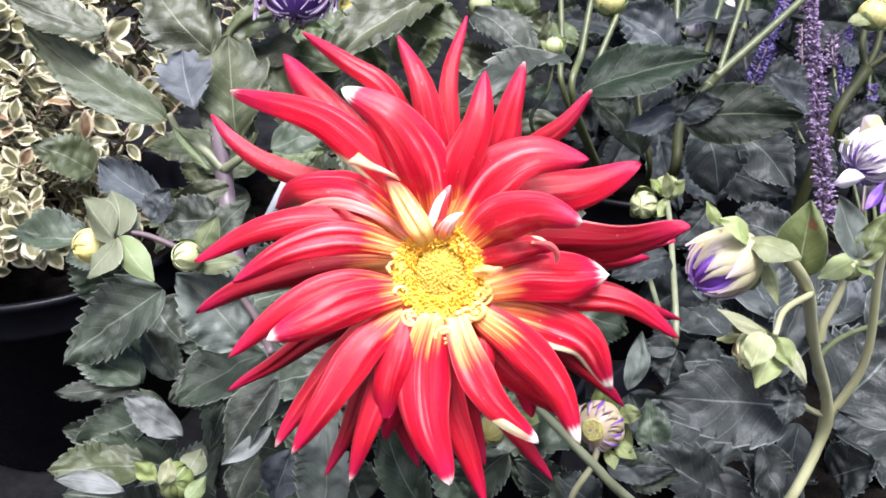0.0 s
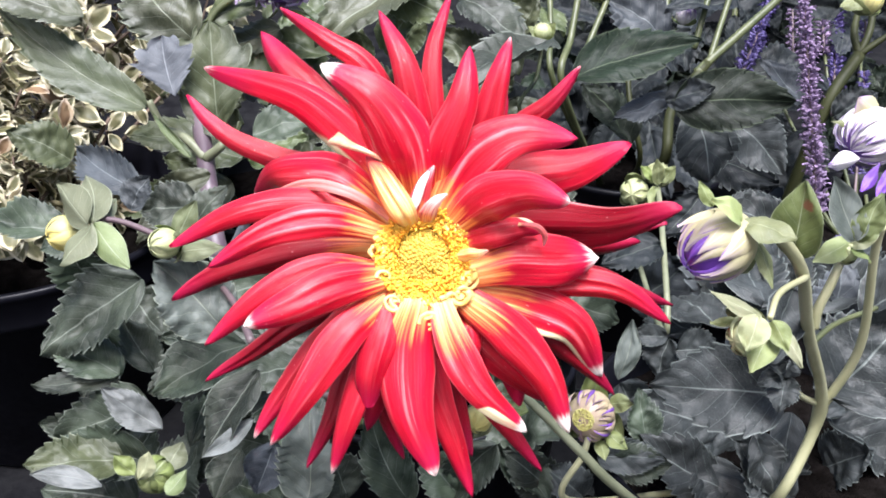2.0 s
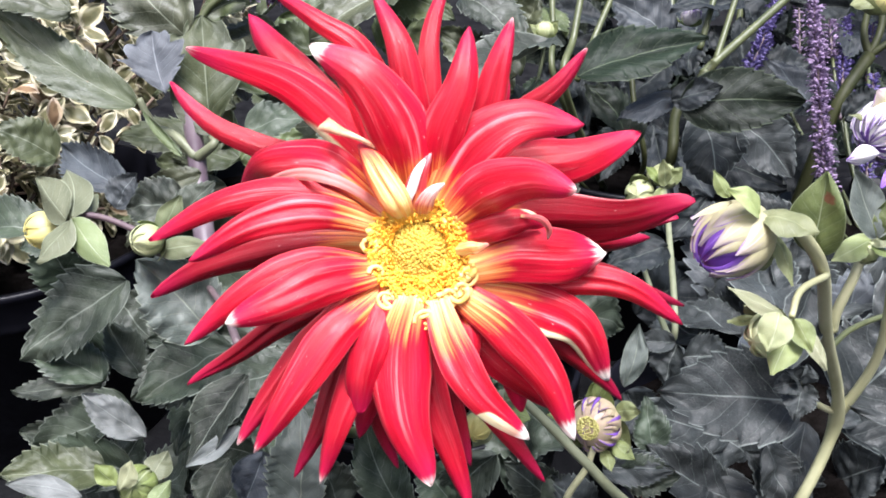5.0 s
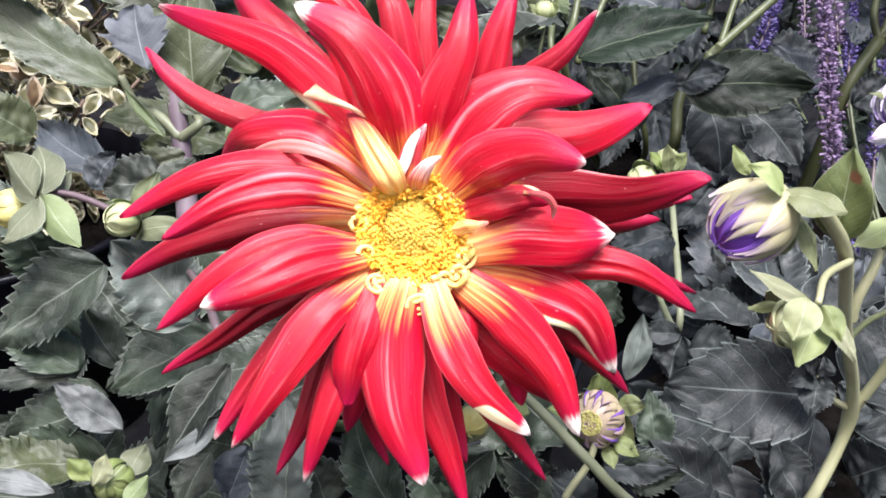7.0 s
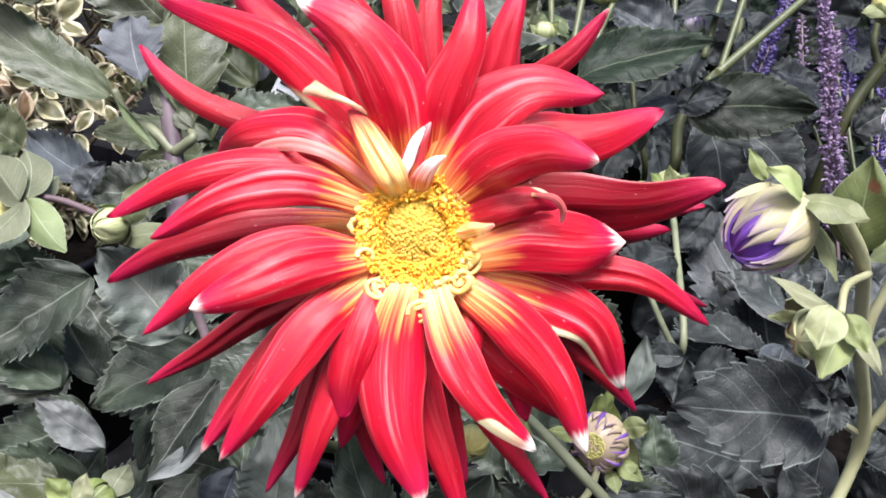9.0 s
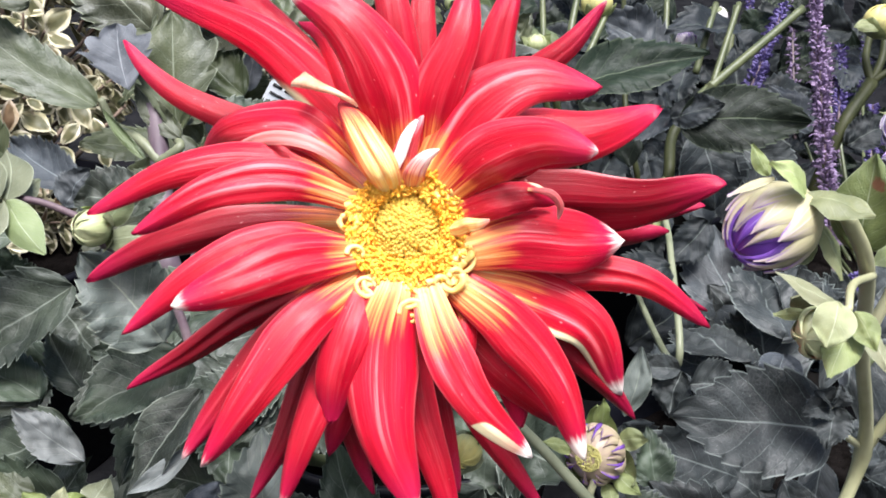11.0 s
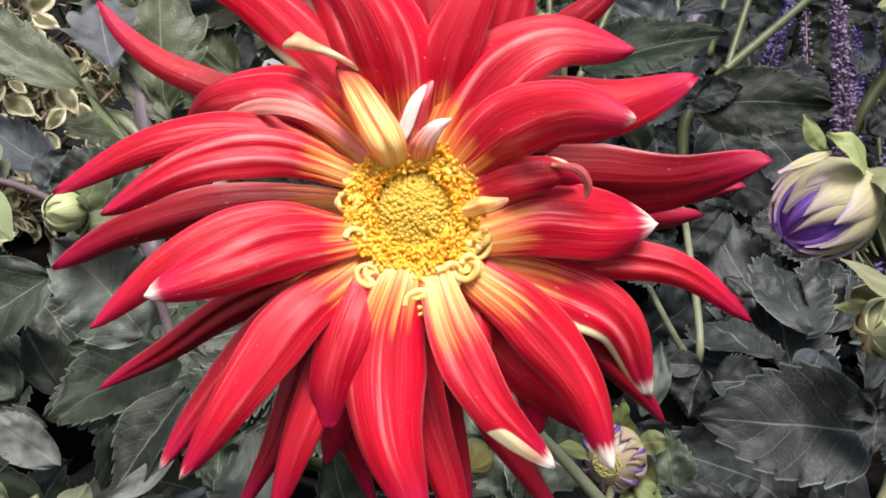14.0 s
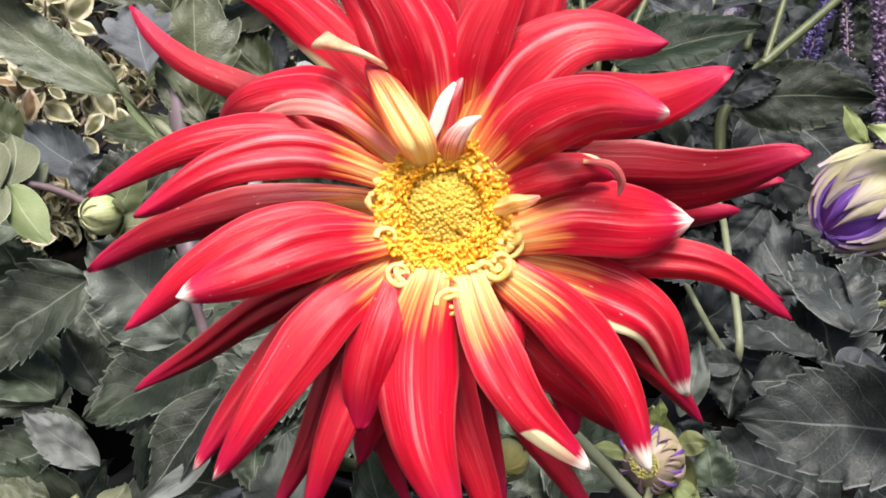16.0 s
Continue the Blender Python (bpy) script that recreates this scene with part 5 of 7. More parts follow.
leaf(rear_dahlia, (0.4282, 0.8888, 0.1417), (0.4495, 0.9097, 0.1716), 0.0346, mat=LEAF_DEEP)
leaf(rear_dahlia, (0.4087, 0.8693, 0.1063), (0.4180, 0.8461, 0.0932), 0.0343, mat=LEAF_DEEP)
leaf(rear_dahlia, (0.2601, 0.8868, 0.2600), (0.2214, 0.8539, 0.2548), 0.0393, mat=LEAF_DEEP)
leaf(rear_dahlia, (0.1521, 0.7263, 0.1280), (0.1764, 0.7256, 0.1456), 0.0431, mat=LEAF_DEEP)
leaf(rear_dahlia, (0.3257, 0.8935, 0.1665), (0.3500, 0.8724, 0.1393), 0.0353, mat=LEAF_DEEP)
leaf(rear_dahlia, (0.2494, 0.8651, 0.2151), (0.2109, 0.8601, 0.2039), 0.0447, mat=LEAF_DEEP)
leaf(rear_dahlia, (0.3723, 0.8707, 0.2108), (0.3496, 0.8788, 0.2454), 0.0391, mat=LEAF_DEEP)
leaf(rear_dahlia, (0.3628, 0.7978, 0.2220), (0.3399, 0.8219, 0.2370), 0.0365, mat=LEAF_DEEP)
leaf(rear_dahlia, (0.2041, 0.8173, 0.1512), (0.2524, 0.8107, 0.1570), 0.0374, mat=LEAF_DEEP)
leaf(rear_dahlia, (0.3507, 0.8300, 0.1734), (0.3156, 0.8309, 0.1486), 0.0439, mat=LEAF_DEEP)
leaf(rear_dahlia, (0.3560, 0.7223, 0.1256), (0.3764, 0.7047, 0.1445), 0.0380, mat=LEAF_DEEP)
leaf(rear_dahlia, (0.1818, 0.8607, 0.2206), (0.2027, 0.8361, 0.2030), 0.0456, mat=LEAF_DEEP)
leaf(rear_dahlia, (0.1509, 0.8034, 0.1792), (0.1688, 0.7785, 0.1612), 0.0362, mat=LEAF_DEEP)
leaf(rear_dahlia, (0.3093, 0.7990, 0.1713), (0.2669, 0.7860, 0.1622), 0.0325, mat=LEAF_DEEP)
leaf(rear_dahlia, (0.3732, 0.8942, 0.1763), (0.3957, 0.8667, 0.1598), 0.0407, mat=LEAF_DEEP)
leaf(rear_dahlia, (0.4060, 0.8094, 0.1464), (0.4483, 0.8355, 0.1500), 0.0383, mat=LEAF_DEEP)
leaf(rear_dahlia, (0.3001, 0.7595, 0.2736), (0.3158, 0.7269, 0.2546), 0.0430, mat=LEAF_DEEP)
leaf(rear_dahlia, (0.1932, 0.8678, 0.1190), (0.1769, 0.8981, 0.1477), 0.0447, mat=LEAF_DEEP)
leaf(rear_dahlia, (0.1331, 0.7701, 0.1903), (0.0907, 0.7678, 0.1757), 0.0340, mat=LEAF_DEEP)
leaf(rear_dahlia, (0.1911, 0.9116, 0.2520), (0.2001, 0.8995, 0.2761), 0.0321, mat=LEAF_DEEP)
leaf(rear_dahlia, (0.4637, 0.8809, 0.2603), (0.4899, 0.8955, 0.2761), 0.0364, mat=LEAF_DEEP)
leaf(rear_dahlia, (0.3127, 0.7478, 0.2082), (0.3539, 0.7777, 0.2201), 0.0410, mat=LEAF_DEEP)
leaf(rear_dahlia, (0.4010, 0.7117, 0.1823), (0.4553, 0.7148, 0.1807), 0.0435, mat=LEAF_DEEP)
leaf(rear_dahlia, (0.4157, 0.8512, 0.2011), (0.3947, 0.8586, 0.2193), 0.0459)
leaf(rear_dahlia, (0.2740, 0.6785, 0.1665), (0.2380, 0.6673, 0.1527), 0.0445)
leaf(rear_dahlia, (0.2844, 0.7889, 0.1724), (0.2606, 0.7937, 0.2018), 0.0347)
leaf(rear_dahlia, (0.4255, 0.8542, 0.2020), (0.4093, 0.8128, 0.1731), 0.0367)
leaf(rear_dahlia, (0.2574, 0.7909, 0.0957), (0.2572, 0.7833, 0.0679), 0.0381)
leaf(rear_dahlia, (0.1898, 0.8810, 0.2479), (0.1588, 0.8704, 0.2809), 0.0377)
leaf(rear_dahlia, (0.1601, 0.7310, 0.1911), (0.1616, 0.6924, 0.1701), 0.0431)
leaf(rear_dahlia, (0.1866, 0.8697, 0.2161), (0.1859, 0.8631, 0.1881), 0.0400)
leaf(rear_dahlia, (0.4311, 0.8377, 0.0792), (0.4608, 0.8225, 0.0692), 0.0351)
leaf(rear_dahlia, (0.4475, 0.8921, 0.1812), (0.4844, 0.8865, 0.1696), 0.0438)
leaf(rear_dahlia, (0.2678, 0.7087, 0.1280), (0.2411, 0.6791, 0.1183), 0.0380)
leaf(rear_dahlia, (0.3597, 0.8272, 0.2452), (0.3104, 0.8117, 0.2322), 0.0434)
leaf(rear_dahlia, (0.1786, 0.6585, 0.1509), (0.2039, 0.6403, 0.1283), 0.0389)
leaf(rear_dahlia, (0.3380, 0.8429, 0.2061), (0.3058, 0.8375, 0.1863), 0.0357)
leaf(rear_dahlia, (0.4156, 0.8479, 0.0866), (0.4417, 0.8216, 0.0853), 0.0327)
leaf(rear_dahlia, (0.2535, 0.6901, 0.1629), (0.2726, 0.7273, 0.1889), 0.0435)
leaf(rear_dahlia, (0.1951, 0.7806, 0.1393), (0.1857, 0.7477, 0.1126), 0.0442)
leaf(rear_dahlia, (0.3743, 0.7336, 0.2281), (0.3753, 0.7224, 0.2558), 0.0442)
leaf(rear_dahlia, (0.1946, 0.7971, 0.2371), (0.1851, 0.7967, 0.2636), 0.0315)
leaf(rear_dahlia, (0.2138, 0.7894, 0.1285), (0.1673, 0.7737, 0.1591), 0.0343)
leaf(rear_dahlia, (0.3670, 0.9045, 0.1856), (0.3785, 0.8902, 0.1487), 0.0420)
leaf(rear_dahlia, (0.4132, 0.7697, 0.2098), (0.3755, 0.7723, 0.1935), 0.0412)
leaf(rear_dahlia, (0.4073, 0.8283, 0.1352), (0.4394, 0.8103, 0.1129), 0.0360)
leaf(rear_dahlia, (0.1550, 0.7249, 0.1850), (0.1249, 0.6922, 0.1703), 0.0338)
leaf(rear_dahlia, (0.1577, 0.8733, 0.1956), (0.1560, 0.8356, 0.1782), 0.0399)
leaf(rear_dahlia, (0.3914, 0.8954, 0.2297), (0.4126, 0.8693, 0.2347), 0.0426)
leaf(rear_dahlia, (0.1407, 0.7095, 0.1640), (0.1328, 0.7057, 0.1386), 0.0369)
leaf(rear_dahlia, (0.4338, 0.7848, 0.1459), (0.3917, 0.7788, 0.1388), 0.0465)
leaf(rear_dahlia, (0.2155, 0.9309, 0.2217), (0.1972, 0.9404, 0.2510), 0.0307)
leaf(rear_dahlia, (0.1861, 0.7137, 0.1470), (0.1498, 0.7040, 0.1720), 0.0308)
leaf(purple_dahlia, (0.1344, 0.4061, 0.0835), (0.0923, 0.4140, 0.0783), 0.0268)
leaf(purple_dahlia, (0.1966, 0.4287, 0.1444), (0.1700, 0.4366, 0.1750), 0.0324)
leaf(purple_dahlia, (0.1943, 0.4328, 0.0397), (0.2271, 0.4220, 0.0364), 0.0346)
leaf(purple_dahlia, (0.2237, 0.4532, 0.0853), (0.2218, 0.4810, 0.1147), 0.0361)
leaf(purple_dahlia, (0.2302, 0.4135, 0.0702), (0.2141, 0.4453, 0.0911), 0.0356)
leaf(purple_dahlia, (0.2259, 0.4236, 0.1001), (0.1879, 0.4146, 0.0734), 0.0338)
leaf(purple_dahlia, (0.2244, 0.4442, 0.1350), (0.1964, 0.4322, 0.1014), 0.0290)
leaf(purple_dahlia, (0.2478, 0.4103, 0.0610), (0.2670, 0.3777, 0.0561), 0.0320)
leaf(purple_dahlia, (0.2023, 0.3880, 0.0690), (0.2294, 0.3750, 0.0764), 0.0353)
leaf(tall_dahlia, (-0.1018, 0.5577, 0.2550), (-0.1081, 0.5262, 0.2356), 0.0224, mat=LEAF_OLIVE)
leaf(tall_dahlia, (-0.0436, 0.5040, 0.2667), (-0.0836, 0.5154, 0.2748), 0.0249, mat=LEAF_OLIVE)
leaf(tall_dahlia, (-0.0866, 0.5289, 0.2293), (-0.0859, 0.5420, 0.2564), 0.0262, mat=LEAF_OLIVE)
leaf(tall_dahlia, (-0.0352, 0.5092, 0.2300), (-0.0779, 0.5004, 0.2210), 0.0261, mat=LEAF_OLIVE)
leaf(tall_dahlia, (-0.1056, 0.5180, 0.2373), (-0.0877, 0.5433, 0.2566), 0.0314, mat=LEAF_OLIVE)
leaf(tall_dahlia, (-0.0750, 0.4820, 0.2528), (-0.1072, 0.5026, 0.2767), 0.0255, mat=LEAF_OLIVE)
leaf(tall_dahlia, (-0.0786, 0.5767, 0.2840), (-0.1178, 0.5806, 0.3015), 0.0267, mat=LEAF_OLIVE)
leaf(tall_dahlia, (-0.0086, 0.5290, 0.2265), (-0.0374, 0.5316, 0.2573), 0.0252, mat=LEAF_OLIVE)
leaf(tall_dahlia, (-0.0266, 0.5429, 0.2472), (-0.0338, 0.5327, 0.2789), 0.0299, mat=LEAF_OLIVE)
leaf(tall_dahlia, (-0.0152, 0.5130, 0.2686), (0.0040, 0.5029, 0.2936), 0.0278, mat=LEAF_OLIVE)
leaf(tall_dahlia, (-0.0508, 0.4805, 0.2560), (-0.0175, 0.4808, 0.2695), 0.0223, mat=LEAF_OLIVE)
leaf(tall_dahlia, (-0.0758, 0.5660, 0.2554), (-0.0650, 0.5670, 0.2302), 0.0328, mat=LEAF_OLIVE)
leaf(tall_dahlia, (-0.0608, 0.5593, 0.2566), (-0.0976, 0.5483, 0.2502), 0.0246, mat=LEAF_OLIVE)
leaf(tall_dahlia, (-0.0726, 0.5002, 0.2831), (-0.1232, 0.5109, 0.2699), 0.0239, mat=LEAF_OLIVE)
leaf(tall_dahlia, (-0.0759, 0.5494, 0.2239), (-0.0914, 0.5492, 0.1968), 0.0258, mat=LEAF_OLIVE)
leaf(tall_dahlia, (-0.0354, 0.4922, 0.2384), (-0.0428, 0.4527, 0.2188), 0.0270, mat=LEAF_OLIVE)
leaf(tall_dahlia, (-0.0505, 0.5518, 0.2667), (-0.0752, 0.5776, 0.2903), 0.0239, mat=LEAF_OLIVE)
leaf(tall_dahlia, (-0.0845, 0.5128, 0.2869), (-0.0480, 0.5391, 0.3072), 0.0270, mat=LEAF_OLIVE)
leaf(purple_dahlia, (0.1780, 0.3167, 0.1038), (0.1908, 0.3115, 0.1506), 0.0276)
leaf(purple_dahlia, (0.1356, 0.3176, 0.1251), (0.1736, 0.3395, 0.1239), 0.0271)
leaf(purple_dahlia, (0.1699, 0.3225, 0.1325), (0.1460, 0.3302, 0.1475), 0.0321)
leaf(purple_dahlia, (0.1362, 0.3280, 0.1383), (0.1294, 0.3010, 0.1287), 0.0305)
leaf(purple_dahlia, (0.1426, 0.3047, 0.1462), (0.1483, 0.2800, 0.1249), 0.0267)
leaf(purple_dahlia, (0.2051, 0.3121, 0.1305), (0.2189, 0.3021, 0.1528), 0.0273)
leaf(purple_dahlia, (0.1393, 0.3188, 0.1060), (0.1706, 0.3155, 0.0924), 0.0305)
leaf(purple_dahlia, (0.1333, 0.3034, 0.1422), (0.0944, 0.3112, 0.1231), 0.0323)
leaf(purple_dahlia, (0.1552, 0.3258, 0.1439), (0.1103, 0.3217, 0.1649), 0.0347)
leaf(purple_dahlia, (0.1722, 0.3289, 0.1028), (0.2105, 0.3440, 0.0981), 0.0313)

leaf(purple_dahlia, (0.1448, 0.2676, 0.2656), (0.1342, 0.2458, 0.2492), 0.0174, mat=LEAF_BACK, tooth=0.0)
leaf(tall_dahlia, (-0.1138, 0.4321, 0.2359), (-0.1381, 0.4536, 0.2524), 0.0053, mat=LEAF_OLIVE, tooth=0.04)

leaf(tall_dahlia, (-0.0901, 0.4846, 0.2462), (-0.0904, 0.4983, 0.2723), 0.0133, mat=LEAF_LAVENDER, tooth=0.05)
leaf(tall_dahlia, (-0.0752, 0.4928, 0.2520), (-0.0724, 0.5042, 0.2739), 0.0117, mat=LEAF_LAVENDER)
leaf(tall_dahlia, (-0.0963, 0.4969, 0.2476), (-0.0793, 0.5090, 0.2719), 0.0178, mat=LEAF_OLIVE)

leaf(red_dahlia, (0.0750, 0.2978, 0.1240), (0.0487, 0.2950, 0.1574), 0.0225)
leaf(purple_dahlia, (0.0884, 0.2984, 0.1253), (0.0674, 0.2991, 0.1452), 0.0192)
leaf(purple_dahlia, (0.0960, 0.2941, 0.1567), (0.1219, 0.2848, 0.1611), 0.0182, mat=LEAF)
leaf(purple_dahlia, (0.1158, 0.3038, 0.1538), (0.1118, 0.3174, 0.1760), 0.0166, mat=LEAF)

leaf(purple_dahlia, (0.1856, 0.3188, 0.1605), (0.1731, 0.2910, 0.1337), 0.0183, full=0.4, tooth=0.04)
leaf(purple_dahlia, (0.1401, 0.2831, 0.2356), (0.1321, 0.2708, 0.2250), 0.0145, mat=LEAF_BLUE, full=0.42, tooth=0.02, fold=0.4)
leaf(purple_dahlia, (0.1762, 0.2828, 0.1441), (0.1504, 0.2954, 0.1648), 0.0268)
leaf(purple_dahlia, (0.2147, 0.3246, 0.1566), (0.1988, 0.3321, 0.1689), 0.0211)

# lower leaves round the pots, in the shade of the others
low_rng = random.Random(17)
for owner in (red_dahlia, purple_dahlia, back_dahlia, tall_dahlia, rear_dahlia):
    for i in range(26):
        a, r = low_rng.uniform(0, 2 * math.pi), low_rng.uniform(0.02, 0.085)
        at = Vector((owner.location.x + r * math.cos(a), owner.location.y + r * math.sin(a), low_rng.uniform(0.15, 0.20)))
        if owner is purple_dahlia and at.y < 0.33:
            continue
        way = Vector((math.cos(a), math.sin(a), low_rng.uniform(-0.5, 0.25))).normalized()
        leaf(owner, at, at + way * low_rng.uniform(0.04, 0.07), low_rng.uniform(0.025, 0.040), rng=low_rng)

head = bud(purple_dahlia, "purple", (0.1001, 0.2280, 0.3074), 0.0093, (-0.82, -0.35, -0.46), bracts=0)
bract(head, (0.0971, 0.2288, 0.3201), (0.0930, 0.2325, 0.3261), 0.0039)
bract(head, (0.1045, 0.2248, 0.3173), (0.0939, 0.2228, 0.3256), 0.0070, fold=.1, droop=.4, mat=BRACT_PALE)
bract(head, (0.0957, 0.2229, 0.3220), (0.0853, 0.2205, 0.3182), 0.0022, mat=BUD_CREAM)
bract(head, (0.1049, 0.2268, 0.3168), (0.1185, 0.2190, 0.3155), 0.0120, droop=.3, full=0.5)
bract(head, (0.1120, 0.2288, 0.3086), (0.1149, 0.2183, 0.2992), 0.0056)
bract(head, (0.1127, 0.2300, 0.3029), (0.1068, 0.2273, 0.2986), 0.0067)
head = bud(purple_dahlia, "green", (0.1021, 0.1984, 0.2974), 0.0055, (-0.83, -0.56, 0.09), bracts=2)
bract(head, (0.1045, 0.1979, 0.3042), (0.0903, 0.1996, 0.3109), 0.0045, mat=BRACT_PALE)
bract(head, (0.0990, 0.2006, 0.3010), (0.0914, 0.1985, 0.3015), 0.0027)
bract(head, (0.1011, 0.1933, 0.3082), (0.0975, 0.1867, 0.3014), 0.0081, mat=BRACT_PALE)
bract(head, (0.1102, 0.1998, 0.2996), (0.1160, 0.1924, 0.2915), 0.0046, mat=BRACT_PALE)
bract(head, (0.1083, 0.1978, 0.3002), (0.1002, 0.1871, 0.2943), 0.0081)
bract(head, (0.1063, 0.1957, 0.3045), (0.1096, 0.1899, 0.2989), 0.0059)
head = bud(red_dahlia, "yellow", (-0.1244, 0.2988, 0.2675), 0.0068, (-0.93, -0.38, -0.02), bracts=0)
bract(head, (-0.1076, 0.2833, 0.2801), (-0.1256, 0.3053, 0.2858), 0.0134, mat=BRACT_GREY, facing=Vector((-0.2, -0.7, 0.7)), crumple=0.05, full=0.45, fold=-0.3, droop=0.1)
bract(head, (-0.1063, 0.2859, 0.2805), (-0.1182, 0.3141, 0.2847), 0.0127, mat=BRACT_GREY, facing=Vector((0.0, -0.7, 0.7)), crumple=0.05, full=0.42, fold=-0.25, droop=0.1)
bract(head, (-0.1085, 0.2925, 0.2761), (-0.1056, 0.3078, 0.2780), 0.0088, mat=BRACT_GREY, facing=Vector((0.2, -0.7, 0.7)), crumple=0.05, full=0.45, fold=-0.2, droop=0.1)
bract(head, (-0.1051, 0.2820, 0.2818), (-0.1137, 0.2690, 0.2722), 0.0137, mat=BRACT_GREY, facing=Vector((-0.2, -0.75, 0.6)), crumple=0.05, full=0.48, fold=-0.3, droop=0.15)
bract(head, (-0.1051, 0.2829, 0.2813), (-0.0888, 0.2671, 0.2724), 0.0108, mat=BRACT_GREY, facing=Vector((0.2, -0.75, 0.6)), crumple=0.05, full=0.42, fold=-0.3, droop=0.15)
head = bud(red_dahlia, "leafy", (-0.0971, 0.2673, 0.1710), 0.0076, (0.15, -0.70, 0.65), bracts=0)
bract(head, (-0.1004, 0.2589, 0.1764), (-0.0956, 0.2634, 0.1876), 0.0081, mat=BRACT_PALE, full=0.5, fold=-0.5)
bract(head, (-0.1066, 0.2702, 0.1678), (-0.1140, 0.2715, 0.1775), 0.0084, full=0.5)
bract(head, (-0.0950, 0.2726, 0.1662), (-0.0908, 0.2866, 0.1701), 0.0117, mat=BRACT_GREY, full=0.55)
bract(head, (-0.0902, 0.2588, 0.1687), (-0.0835, 0.2668, 0.1742), 0.0074, mat=BRACT_GREY)
head = bud(red_dahlia, "green", (-0.0800, 0.2809, 0.2745), 0.0056, (-0.74, -0.66, 0.15), bracts=4)
bract(head, (-0.0778, 0.2858, 0.2728), (-0.0691, 0.2890, 0.2875), 0.0096, mat=BRACT_GREY)
bract(head, (-0.0778, 0.2833, 0.2689), (-0.0586, 0.2803, 0.2734), 0.0084, mat=BRACT_GREY)
head = bud(purple_dahlia, "eye", (0.0805, 0.2759, 0.1970), 0.0102, (-0.50, -0.77, 0.40), bracts=3)
bract(head, (0.0884, 0.2779, 0.2014), (0.0966, 0.2725, 0.2067), 0.0077)
bract(head, (0.0878, 0.2727, 0.1915), (0.0948, 0.2641, 0.1905), 0.0070)
bract(head, (0.0851, 0.2713, 0.1886), (0.0860, 0.2622, 0.1863), 0.0059)
bract(head, (0.0827, 0.2826, 0.2036), (0.0824, 0.2821, 0.2156), 0.0060)
bract(head, (0.0730, 0.2767, 0.1980), (0.0617, 0.2726, 0.2046), 0.0059)
head = bud(back_dahlia, "green", (0.1285, 0.4429, 0.2113), 0.0077, (-0.39, -0.87, 0.30), bracts=3)
head = bud(back_dahlia, "green", (0.1413, 0.4485, 0.2202), 0.0065, (0.10, -0.16, 0.98), bracts=3)
bract(head, (0.1401, 0.4415, 0.2184), (0.1293, 0.4414, 0.2280), 0.0076)
bract(head, (0.1417, 0.4416, 0.2184), (0.1488, 0.4417, 0.2281), 0.0083)
bract(head, (0.1400, 0.4380, 0.2184), (0.1374, 0.4392, 0.2337), 0.0082)
bract(head, (0.1394, 0.4372, 0.2171), (0.1330, 0.4260, 0.2124), 0.0082)
head = bud(purple_dahlia, "striped", (0.1822, 0.3166, 0.3024), 0.0112, (-0.80, -0.50, -0.32), bracts=0)
bract(head, (0.1853, 0.3145, 0.3106), (0.1758, 0.3186, 0.3174), 0.0111, mat=BUD_CREAM, fold=-0.5, full=0.6, crumple=0.06, facing=Vector((-0.2, -0.75, 0.6)))
bract(head, (0.1706, 0.2961, 0.3029), (0.1575, 0.2912, 0.3025), 0.0071, mat=BUD_STRIPED, fold=-0.5, full=0.5, droop=0.3, facing=Vector((-0.2, -0.8, 0.3)), crumple=0.06)
bract(head, (0.1800, 0.2988, 0.2998), (0.1706, 0.2884, 0.2938), 0.0047, mat=BUD_VIOLET, fold=-0.5, full=0.55, facing=Vector((-0.2, -0.8, 0.3)))
bract(head, (0.1836, 0.2983, 0.2990), (0.1761, 0.2874, 0.2922), 0.0047, mat=BUD_VIOLET, fold=-0.5, full=0.55, facing=Vector((0.1, -0.8, 0.3)))
bract(head, (0.1772, 0.3192, 0.3067), (0.1669, 0.3159, 0.3088), 0.0033)
head = bud(purple_dahlia, "green", (0.1608, 0.2682, 0.2806), 0.0036, (-0.60, 0.07, 0.80), bracts=2)
bract(head, (0.1612, 0.2686, 0.2850), (0.1455, 0.2597, 0.2822), 0.0082, mat=BRACT_PALE)
bract(head, (0.1608, 0.2683, 0.2845), (0.1671, 0.2637, 0.2885), 0.0066, mat=BRACT_PALE)
bract(head, (0.1623, 0.2678, 0.2837), (0.1649, 0.2597, 0.2820), 0.0058)
head = bud(tall_dahlia, "lilac", (-0.0695, 0.4887, 0.3183), 0.0185, (0.06, -0.80, -0.60), bracts=2)
stem(tall_dahlia, 0.0022, 0.0018, (-0.1200, 0.4800, 0.2680), (-0.1080, 0.5000, 0.2950), (-0.0726, 0.5038, 0.3104), mat=STEM_GREEN)
head = bud(back_dahlia, "yellow", (0.1242, 0.5939, 0.2856), 0.0099, (-0.01, 0.32, 0.95), bracts=4)
head = bud(back_dahlia, "yellow", (0.2834, 0.5514, 0.2902), 0.0100, (0.21, 0.09, 0.97), bracts=2)
bract(head, (0.2799, 0.5447, 0.2889), (0.2618, 0.5386, 0.2888), 0.0098)
bract(head, (0.2817, 0.5457, 0.2904), (0.2896, 0.5426, 0.2949), 0.0098)
head = bud(back_dahlia, "green", (0.0364, 0.5915, 0.2832), 0.0076, (-0.01, 0.09, 1.00), bracts=5)
head = bud(back_dahlia, "striped", (0.2136, 0.6335, 0.2723), 0.0070, (-0.10, -0.30, -0.95), bracts=2)
